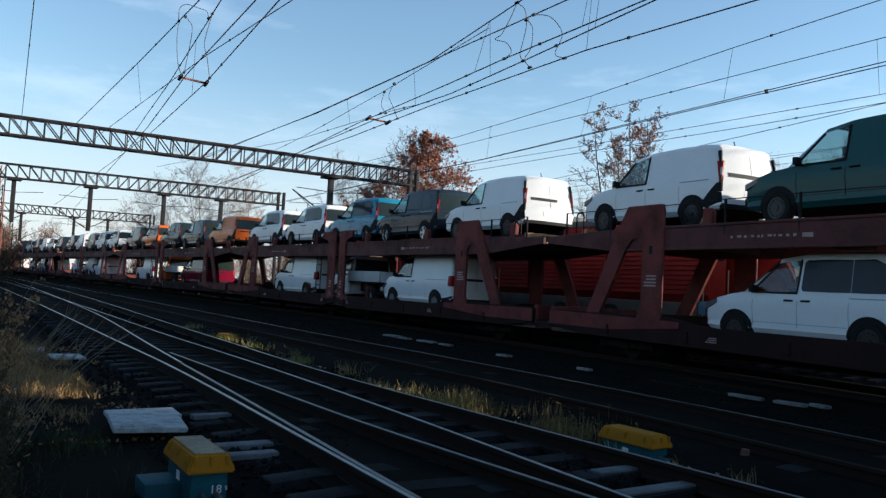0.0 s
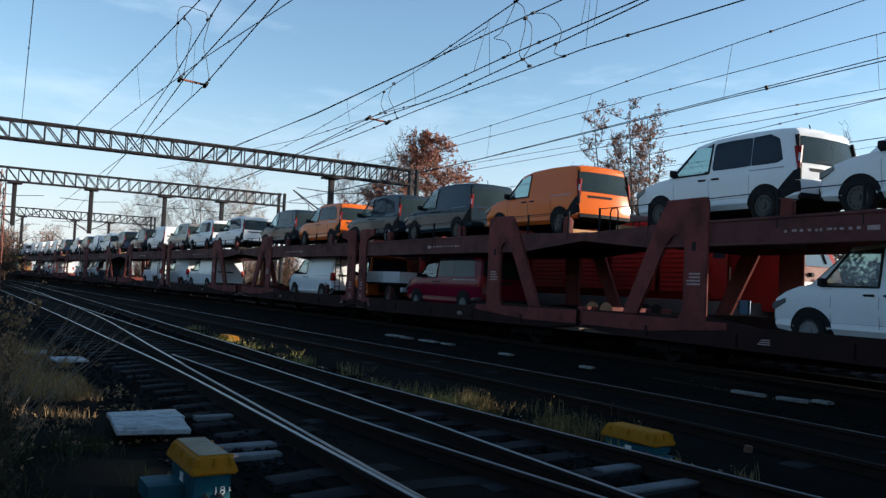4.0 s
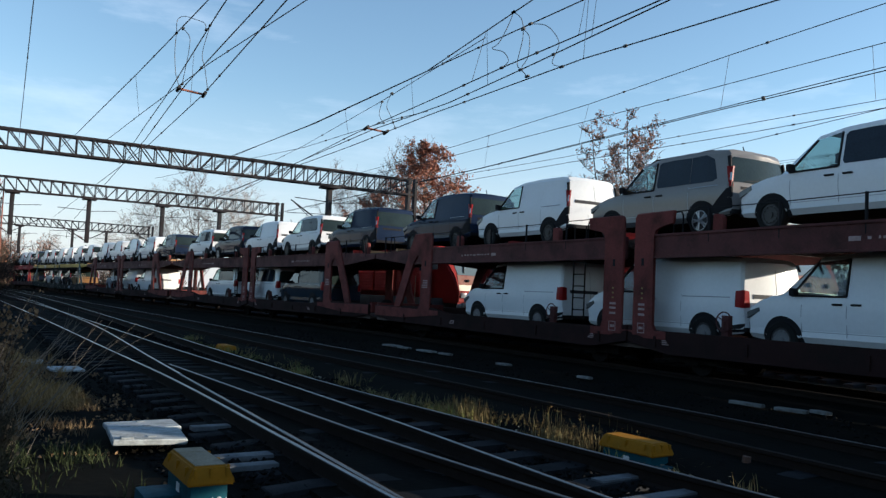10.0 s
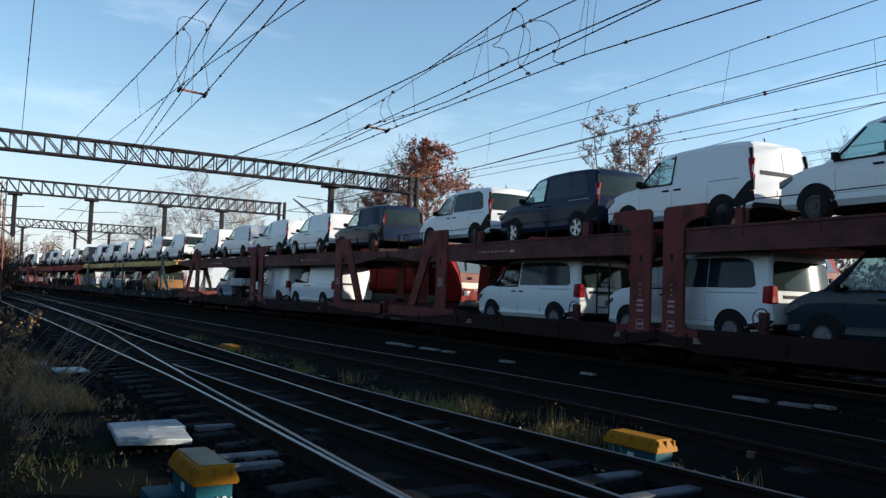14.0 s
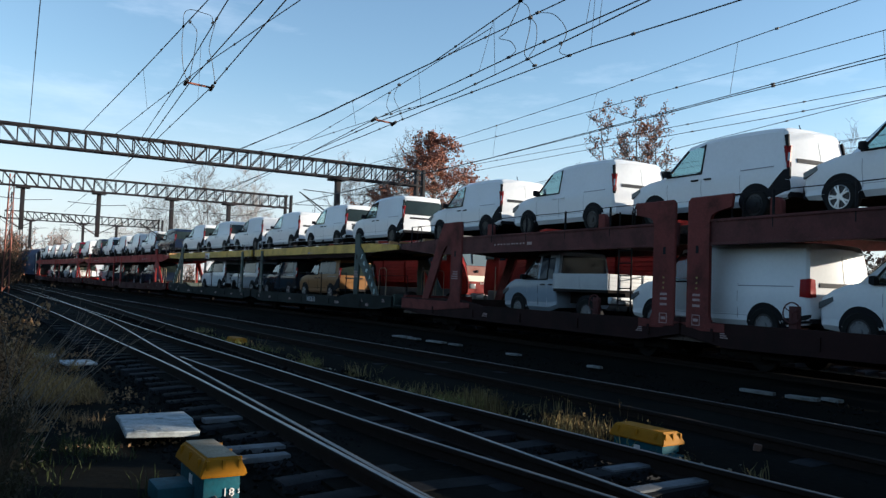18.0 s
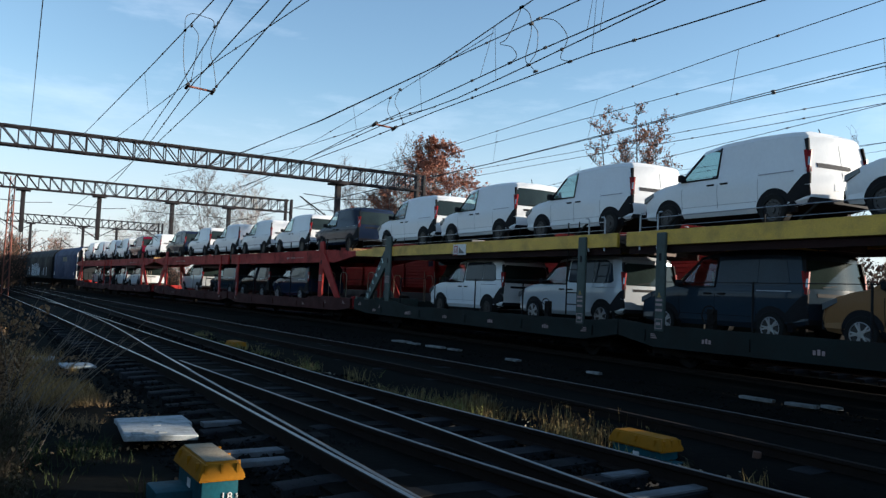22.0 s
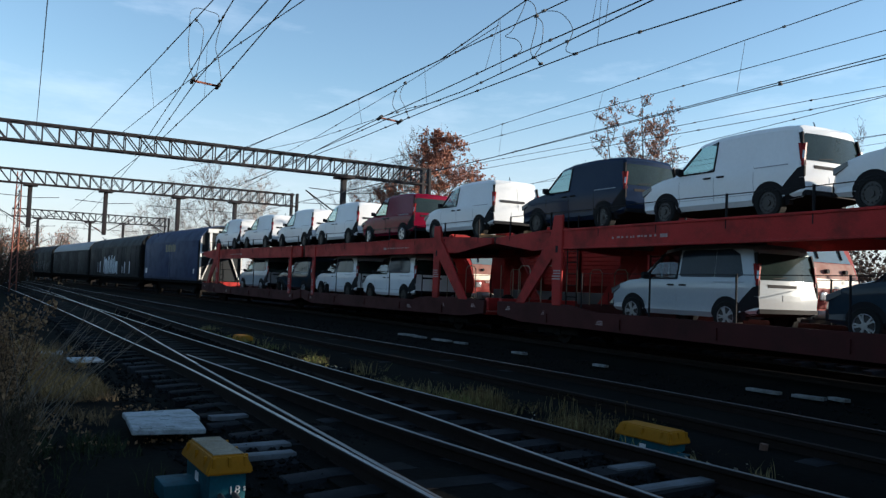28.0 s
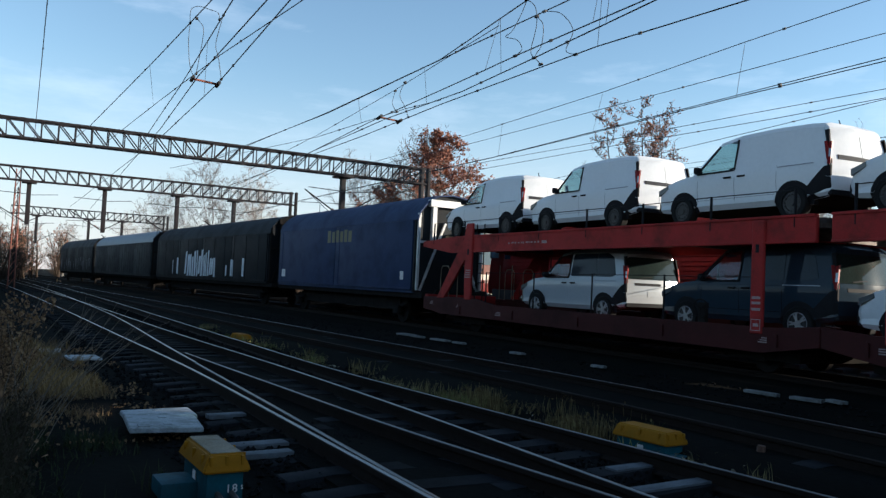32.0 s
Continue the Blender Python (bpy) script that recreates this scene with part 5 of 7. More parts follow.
        for x in ((-h + 1.25, h - 1.3) if old else ()):
            b = B()
            yy = y * (W - 0.10)
            tube(b, [(x, yy, ZU - 0.05), (x, yy, ZU + 0.50), (x + 0.05, yy, ZU + 0.58), (x + 0.22, yy, ZU + 0.58), (x + 0.27, yy, ZU + 0.50), (x + 0.27, yy, ZU - 0.05)], 0.018, 6)
            part("grab_hoop", b, BLACK_PLASTIC, th)
        for k in range(3 if old else 0):
            b = box(B(), inner - 0.02, inner + 0.03, *sorted((y * (W + 0.022), y * (W + 0.026))), 1.56 + 0.11 * k, 1.60 + 0.11 * k)
            part("yellow_marking", b, MARK_YELLOW, post, "small dull yellow marking")
        b = B()
        for k in range(4):
            x0, x1, z0, z1 = ((-0.11, 0.11, 0.82, 0.835), (-0.11, 0.11, 1.025, 1.04), (-0.11, -0.095, 0.835, 1.025), (0.095, 0.11, 0.835, 1.025))[k]
            box(b, inner + x0, inner + x1, *sorted((y * (W + 0.022), y * (W + 0.026))), z0, z1)
        box(b, inner - 0.07, inner + 0.06, *sorted((y * (W + 0.022), y * (W + 0.026))), 0.90, 0.96)
        part("inspection_panel", b, FADED, post, "faded white framed panel")
        b = B()
        ring = [(-h + 2.75, y * (W - 0.02) , 1.18)]
        tube(b, [(ring[0][0] + 0.19 * math.cos(2 * math.pi * k / 14), ring[0][1], ring[0][2] + 0.19 * math.sin(2 * math.pi * k / 14)) for k in range(15)], 0.014, 5)
        for k in range(3):
            a2 = 2 * math.pi * k / 3 + 0.5
            rod(b, ring[0], (ring[0][0] + 0.19 * math.cos(a2), ring[0][1], ring[0][2] + 0.19 * math.sin(a2)), 0.010, 5)
        box(b, ring[0][0] - 0.09, ring[0][0] + 0.09, *sorted((y * (W - 0.16), y * (W - 0.05))), 0.66, 1.30, 0.01)
        part("handbrake", b, BEAM_OLD if old else UNDER, th)
        if not old:
            for x in np.linspace(-h + 1.4, a_post - 1.0, 5):
                b = B()
                rod(b, (x, y * (W - 0.05), 0.78), (x, y * (W - 0.05), 1.86), 0.022, 6)
                part("lower_stanchion", b, BLACK_PLASTIC, th)
            b = B()
            tube(b, [(x, y * (W - 0.05), 1.84) for x in np.linspace(-h + 1.4, a_post - 1.0, 5)], 0.009, 5)
            part("lower_hand_wire", b, BLACK_PLASTIC, th)
            for x in (h - 1.0, h - 2.1):
                b = B()
                tube(b, [(x, y * (W - 0.2), 1.0), (x, y * (W - 0.2), 1.95), (x - 0.12, y * (W - 0.2), 2.05), (x - 0.45, y * (W - 0.2), 2.05), (x - 0.55, y * (W - 0.2), 1.95), (x - 0.55, y * (W - 0.2), 1.0)], 0.015, 6)
                part("grab_rail", b, PALE_RAIL, th, "pale worn grab rail")
    if style == "mix" and not ladder:
        b = B()
        rng = random.Random(9)
        for k in range(7):
            for stroke in range(3):
                bar(b, (-0.2 + 0.13 * k + rng.uniform(-0.04, 0.04), -W - 0.004, 0.60 + rng.uniform(-0.02, 0.05)), (-0.2 + 0.13 * k + rng.uniform(-0.05, 0.05), -W - 0.004, 0.78 + rng.uniform(-0.04, 0.04)), 0.014)
        part("graffiti", b, SPRAY, th, "pale sprayed strokes on the sill")
    if style == "mix":
        for y in (-1, 1):
            for x in (inner - 0.75, inner - 0.18):
                b = B()
                yy = y * (W - 0.05)
                tube(b, [(x, yy, ZU - 0.3), (x, yy, ZU + 0.46), (x + 0.04, yy, ZU + 0.52), (x + 0.12, yy, ZU + 0.52)], 0.02, 6)
                part("grab_hoop", b, PALE_METAL, th, "pale bent grab rail")
            b = B()
            prism(b, [(inner - 0.06, 1.50), (inner + 0.06, 1.50), (inner, 1.62)], *sorted((y * (W + 0.022), y * (W + 0.027))))
            part("warning_sign", b, MARK_YELLOW, th, "small yellow warning triangle")
            for x in np.linspace(-h + 2.6, h - 2.2, 5):
                b = B()
                for k in range(3):
                    box(b, x + 0.09 * k, x + 0.09 * k + 0.06, *sorted((y * (W + 0.002), y * (W + 0.006))), 0.60, 0.68 + 0.02 * (k % 2))
                part("marking", b, FADED, th, "short faded white marking")
            if ladder:
                b = B()
                box(b, -0.75, 0.0, *sorted((y * (W - 0.03), y * (W - 0.02))), ZU - 0.27, ZU + 0.06)
                plate = part("sign_plate", b, WHITE_MARK, th, "white sign plate on the yellow beam")
                b = B()
                prism(b, [(-0.68, ZU - 0.22), (-0.34, ZU - 0.22), (-0.34, ZU - 0.02)], *sorted((y * (W - 0.02), y * (W - 0.016))))
                part("emblem", b, STEEL, plate, "grey triangular emblem")
                b = B()
                for x0, x1, z0, z1 in ((-0.27, -0.05, -0.27, -0.245), (-0.27, -0.05, -0.015, 0.01), (-0.27, -0.245, -0.245, -0.015), (-0.075, -0.05, -0.245, -0.015), (-0.215, -0.185, -0.20, -0.06), (-0.135, -0.105, -0.20, -0.06)):
                    box(b, x0, x1, *sorted((y * (W - 0.02), y * (W - 0.016))), ZU + z0, ZU + z1)
                part("emblem", b, BRIGHT_RED, plate, "red square emblem")
    if ladder and style != "mix":
        b = box(B(), a_post + 1.05, a_post + 1.40, -W + 0.02, -W + 0.04, 1.10, 1.42, 0.006)
        plate = part("sign_plate", b, PLATE_BLUE if old else WHITE_MARK, th, "small square plate on the wagon end")
        b = B()
        for k in range(4):
            for j in range(4):
                if (k + j) % 2:
                    box(b, a_post + 1.08 + 0.075 * k, a_post + 1.14 + 0.075 * k, -W + 0.012, -W + 0.019, 1.13 + 0.07 * j, 1.185 + 0.07 * j)
        part("plate_marking", b, WHITE_MARK if old else BLACK_PLASTIC, plate, "small squares")
        b = B()
        for x in (a_post + 1.08, a_post + 1.36):
            rod(b, (x, -W + 0.06, 0.95), (x, -W + 0.06, 1.40), 0.012, 6)
        part("plate_stand", b, UNDER, th)
    # ladder at the inner end, on the near side
    for y in (-1, 1) if ladder else ():
        b = B()
        x = -h + 1.55 if style != "new" else a_post - 0.78
        for dx in (0.0, 0.42):
            rod(b, (x + dx, y * (W - 0.06), 1.0), (x + dx, y * (W - 0.06), ZU + 0.45), 0.02, 6)
        for k in range(6):
            rod(b, (x, y * (W - 0.06), 1.25 + 0.29 * k), (x + 0.42, y * (W - 0.06), 1.25 + 0.29 * k), 0.014, 6)
        part("ladder", b, UNDER, th)
    for y in (-1, 1):
        b = B()
        rod(b, (h - 0.25, y * 0.875, 1.0), (h + 0.12, y * 0.875, 1.0), 0.10, 12)
        rod(b, (h + 0.12, y * 0.875, 1.0), (h + 0.18, y * 0.875, 1.0), 0.22, 18)
        part("buffer", b, UNDER, th)
    b = B()
    box(b, h - 0.3, h - 0.12, -W + 0.1, W - 0.1, 0.72, 1.10, 0.02)
    part("end_beam", b, frame_mat, th)
    b = B()
    rod(b, (h - 0.2, 0, 0.95), (h + 0.25, 0, 0.9), 0.045, 8)
    part("coupling", b, STEEL, th)
    b = B()
    box(b, h - 1.15, h - 0.98, -1.15, 1.15, ZU - 0.06, ZU + 0.20, 0.01)
    part("wheel_chock", b, PLANK, th, "timber chock bar across the deck")
    return th


PALE_RAIL = material("pale_rail_paint", (0.20, 0.155, 0.10), 0.6, 0, 0.25, 8, 60, 0.05)

TRAIN = [   # middle, style, upper tails, lower tails
    # WP at 1.2 stays out of view, placed to keep sun off pm2
    (-3.3, "old", (("gp", 8.2), ("gr", 3.3), ("gg", -1.5), ("gr", -6.3), ("wp", -11.3)), (("wg", -7.2), ("WP", 1.2))),
    (-29.95, "old", (("wp", -18.3), ("gg", -23.2), ("bg", -27.7), ("wg", -32.5), ("wg", -37.3)), (("WP", -22.0), ("KD", -26.8), ("WP", -33.0))),
    (-56.06, "old", (("op", -43.8), ("gp", -49.0), ("gg", -53.8), ("og", -58.9), ("gg", -63.7)), (("RP", -48.2), ("OD", -53.2), ("WP", -59.3))),
    (-82.60, "old", (("wg", -70.6), ("wg", -75.6), ("eg", -80.2), ("wp", -85.5), ("np", -90.3)), (("WP", -74.9), ("WP", -79.8), ("WP", -85.6))),
    (-109.09, "old", (("np", -96.8), ("wg", -102.0), ("wp", -107.0), ("ng", -111.7), ("wg", -116.6)), (("GG", -101.4), ("WG", -106.5), ("WG", -112.3))),
    (-135.64, "old", (("np", -123.7), ("wa", -128.7), ("wp", -133.4), ("wn", -138.4), ("wp", -143.4)), (("WP", -127.9), ("WP", -132.9), ("WD", -138.3))),
    (-164.43, "mix", (("ww", -149.7), ("ww", -154.7), ("wp", -159.8), ("wp", -164.6), ("ww", -169.5), ("ww", -174.2)), (("cg", -155.1), ("gg", -159.8), ("sg", -164.8), ("wg", -170.0))),
    (-194.71, "new", (("np", -180.3), ("ww", -185.3), ("wp", -190.2), ("wp", -194.9), ("ww", -199.9), ("np", -204.9)), (("ng", -185.2), ("kg", -190.1), ("gg", -195.0), ("sg", -200.9))),
    (-225.36, "new", (("wp", -210.8), ("rp", -216.0), ("wp", -220.8), ("wp", -225.6), ("wp", -230.7), ("wp", -235.5)), (("wg", -215.7), ("wg", -220.6), ("gg", -225.4), ("sg", -231.0))),
]
HALVES = {}
b = prism(B(), [(-0.13, 0.0), (0.13, 0.0), (0.13, 0.42), (0.05, 0.50), (-0.11, 0.50)], -1.29, -1.15)
bmesh.ops.bevel(b, geom=list(b.edges), offset=0.012, segments=1, affect="EDGES")
STOP = mesh_of(b, RUST_RED)
for mid, style, upper, lower in TRAIN:
    length = 13.1 if style == "old" else 15.1
    for turned in (False, True):
        if (style, turned) not in HALVES:
            HALVES[style, turned] = th = carrier(style, length, 2.75 if style == "old" else 4.5, -length / 2 + (0.46 if style == "old" else 1.35), turned)
        else:
            th = copy_thing(HALVES[style, turned], Matrix())
        ride(th, mid + (-1 if turned else 1) * (length / 2 + 0.04), 0.0, turned)
    for key, s in upper:
        load(key, s, ZU + 0.09)
        if style == "old":
            stop = tagged(shared("wheel_stop", STOP, None), "dull red steel wheel stop on the upper deck edge", "wheel stop", "wheel stops on the train")
            ride(stop, s + 0.02, ZU - 0.03, False)
    for key, s in lower:
        load(key, s, ZL - (0.11 if style == "old" else 0.0))


# ---- covered wagons at the end of the train ----
VAN_BLUE = material("blue_wagon_side", (0.010, 0.027, 0.080), 0.65, 0, 0.12, 0.8, 30, 0.08, 0, (0.02, 0.027, 0.05), 0.6, 0.9, spec=0.25)
VAN_DARK = material("dark_wagon_side", (0.009, 0.011, 0.014), 0.6, 0, 0.25, 0.8, 30, 0.1, 0, (0.020, 0.020, 0.020), 0.5, 0.9, spec=0.08)
VAN_GREY = material("grey_wagon_side", (0.018, 0.021, 0.024), 0.6, 0.0, 0.2, 0.8, 30, 0.1, 0, (0.022, 0.022, 0.022), 0.5, 0.9, spec=0.1)
ROOF_GREY = material("wagon_roof", (0.10, 0.11, 0.125), 0.5, 0.4, 0.2, 1, 30, 0.1)
END_PALE = material("pale_wagon_end", (0.52, 0.53, 0.53), 0.5, 0.2, 0.15, 1.5, 40, 0.05, 0, (0.16, 0.13, 0.10), 0.5, 2)
YELLOW_SIGN = material("yellow_lettering", (0.10, 0.095, 0.05), 0.6, 0, 0.2, 3, 40, 0.0)


def covered(length, side_mat, words, deco):
    th = group_of("covered_wagon", words, "railway wagon", "covered wagons")
    h, W = length / 2, 1.42
    top = [(-W, 1.12), (-W, 3.62), (-W + 0.10, 3.98), (-W + 0.42, 4.34), (-0.6, 4.57), (0, 4.64), (0.6, 4.57), (W - 0.42, 4.34), (W - 0.10, 3.98), (W, 3.62), (W, 1.12)]
    b = B()
    prism(b, [(y * 0.985, z - 0.02) for y, z in top], -h + 0.55, h - 0.75, "x")
    part("body", b, side_mat, th)
    b = B()
    roof = [(-W, 3.66)] + top[2:9] + [(W, 3.66)]
    inner = [(y * 0.985, z - 0.05) for y, z in roof[::-1]]
    prism(b, roof + inner, -h + 0.45, h - 0.55, "x")
    part("roof", b, ROOF_GREY if deco == "ribs" else side_mat, th)
    for x0, x1 in ((h - 0.78, h - 0.70), (-h + 0.50, -h + 0.58)):
        b = B()
        prism(b, [(y * 1.0, z) for y, z in top], x0, x1, "x")
        part("end_wall", b, VAN_GREY if deco == "blue" else side_mat, th)
    b = B()
    for y in (-1, 1):
        bar(b, (h - 0.62, y * 1.2, 1.2), (h - 0.62, y * 0.25, 3.6), 0.07)
        bar(b, (h - 0.62, y * 1.32, 1.2), (h - 0.62, y * 1.32, 3.9), 0.09)
    bar(b, (h - 0.62, -1.3, 2.9), (h - 0.62, 1.3, 2.9), 0.08)
    bar(b, (h - 0.60, -0.95, 4.28), (h - 0.60, 0.95, 4.28), 0.24)
    bar(b, (h - 0.60, -0.75, 2.9), (h - 0.60, -0.75, 4.2), 0.16)
    bar(b, (h - 0.60, 0.75, 2.9), (h - 0.60, 0.75, 4.2), 0.16)
    part("end_frame", b, END_PALE if deco == "blue" else UNDER, th)
    n = 2 if deco == "blue" else 4
    for y in (-1, 1):
        for k in range(n):
            x0, x1 = -h + 0.6 + k * (length - 1.4) / n, -h + 0.6 + (k + 1) * (length - 1.4) / n
            b = B()
            box(b, x0 + 0.02, x1 - 0.02, *sorted((y * (W - 0.02), y * (W + 0.035))), 1.20, 3.64, 0.02)
            d = part("sliding_wall", b, side_mat, th)
            b = B()
            for z in (1.22, 3.56) if deco == "ribs" else (1.22,):
                box(b, x0 + 0.02, x1 - 0.02, *sorted((y * (W + 0.03), y * (W + 0.06))), z, z + 0.06)
            for x in np.arange(x0 + 0.4, x1 - 0.1, 0.75 if deco == "ribs" else 40.0 if deco == "blue" else 1.8):
                box(b, x, x + 0.03, *sorted((y * (W + 0.03), y * (W + 0.05))), 1.25, 3.58)
            part("wall_rib", b, side_mat, d)
        rng = random.Random(5)
        if deco == "blue":
            x = -0.9
            for k, w in enumerate((0.44, 0.40, 0.40, 0.40, 0.40, 0.42)):
                b = B()
                box(b, x, x + w * 0.72, *sorted((y * (W + 0.036), y * (W + 0.042))), 3.00, 3.50 - 0.05 * (k % 2))
                part("lettering", b, YELLOW_SIGN, th, "dull yellow lettering bar")
                x += w
            b = B()
            for x, z, w, hh in ((h - 1.6, 1.55, 0.24, 0.3), (-h + 1.0, 1.5, 0.5, 0.35)):
                box(b, x, x + w, *sorted((y * (W + 0.036), y * (W + 0.042))), z, z + hh)
            part("marking", b, WHITE_MARK, th, "small faded white marking")
        if deco == "graffiti":
            x = -3.6
            while x < 2.4:
                b = B()
                w = rng.uniform(0.2, 0.5)
                z0, z1 = rng.uniform(1.26, 1.45), rng.uniform(2.4, 3.0)
                sk = rng.uniform(-0.12, 0.12)
                prism(b, [(x, z0), (x + w * 0.8, z0 + 0.04), (x + w * 0.85 + sk, z1), (x + 0.02 + sk, z1 - 0.06)], *sorted((y * (W + 0.036), y * (W + 0.042))))
                part("graffiti", b, SPRAY, th, "pale sprayed stroke")
                x += w + rng.uniform(0.0, 0.10)
            for x in (-6.4, -5.4, 4.2, 5.0, 5.3, 6.8):
                b = B()
                box(b, x, x + rng.uniform(0.1, 0.35), *sorted((y * (W + 0.036), y * (W + 0.042))), 1.4, rng.uniform(1.7, 2.5))
                part("graffiti", b, SPRAY, th, "pale sprayed stroke")
        if deco in ("graffiti2", "ribs"):
            for k in range(26):
                b = B()
                x = rng.uniform(-h + 1.5, h - 1.5)
                z0 = rng.uniform(1.3, 1.8)
                prism(b, [(x, z0), (x + 0.10, z0), (x + 0.16, z0 + 0.9), (x + 0.02, z0 + 0.8)], *sorted((y * (W + 0.036), y * (W + 0.042))))
                part("graffiti", b, VAN_GREY if deco == "ribs" else ROOF_GREY, th, "dim sprayed stroke")
    b = B()
    box(b, -h + 0.3, h - 0.3, -1.3, 1.3, 0.92, 1.14, 0.02)
    box(b, -h + 2.5, h - 2.5, -0.9, 0.9, 0.45, 0.92)
    part("underframe", b, UNDER, th)
    for x in (-h + 2.4, h - 2.4):
        b = B()
        for y in (-0.75, 0.75):
            rod(b, (x, y - 0.065, 0.46), (x, y + 0.065, 0.46), 0.46, 24)
        rod(b, (x, -1.0, 0.46), (x, 1.0, 0.46), 0.08, 10)
        part("wheelset", b, UNDER, th)
        for y in (-1, 1):
            b = B()
            box(b, x - 0.2, x + 0.2, *sorted((y * 0.95, y * 1.15)), 0.3, 0.62, 0.03)
            for k in range(4):
                box(b, x - 0.7 + 0.07 * k, x + 0.7 - 0.07 * k, *sorted((y * 1.0, y * 1.09)), 0.68 - 0.03 * k, 0.70 - 0.03 * k)
            part("axle_box", b, UNDER, th)
    for x, sx in ((h - 0.3, 1), (-h + 0.3, -1)):
        for y in (-0.875, 0.875):
            b = B()
            rod(b, (x, y, 1.04), (x + sx * 0.45, y, 1.04), 0.11, 12)
            rod(b, (x + sx * 0.45, y, 1.04), (x + sx * 0.52, y, 1.04), 0.24, 18)
            part("buffer", b, UNDER, th)
    return th


ride(covered(14.4, VAN_BLUE, "dark blue sliding-wall covered wagon with pale end, dull yellow lettering", "blue"), -240.5 - 7.2)
ride(covered(22.0, VAN_DARK, "black sliding-wall covered wagon with large pale graffiti", "graffiti"), -255.3 - 11.0)
ride(covered(22.6, VAN_GREY, "dark grey ribbed covered wagon with lighter roof", "ribs"), -277.7 - 11.3)
ride(covered(20.0, VAN_DARK, "black covered wagon with dim sprayed strokes", "graffiti2"), -300.9 - 10.0)


# ---- standing locomotives ----
LOCO_RED = material("locomotive_red", (0.21, 0.013, 0.011), 0.5, 0, 0.15, 0.8, 40, 0.06, 0, (0.10, 0.02, 0.015), 0.45, 1.1, spec=0.15)
LOCO_GREY = material("locomotive_grey", (0.045, 0.048, 0.052), 0.6, 0, 0.2, 1.2, 40, 0.1, 0, (0.05, 0.04, 0.035), 0.6, 1.5)


# pale colour painted in for the sun's glare on the lower cab front
GLARE_BAND = material("glare_band", (0.62, 0.55, 0.44), 0.35, 0, 0.12, 3, 40, 0.0)
BUFFER_GREY = material("dusty_buffer_grey", (0.24, 0.235, 0.22), 0.6, 0.2, 0.25, 5, 50, 0.1)
CREAM = material("cream_paint", (0.20, 0.10, 0.08), 0.55, 0, 0.2, 2.5, 40, 0.05, 0, (0.16, 0.05, 0.035), 0.6, 3, spec=0.2)


SCREEN_GLASS = material("screen_glass", (0.10, 0.125, 0.125), 0.08, 0, 0.1, 3, 30, 0.0, 0.6, spec=0.9)


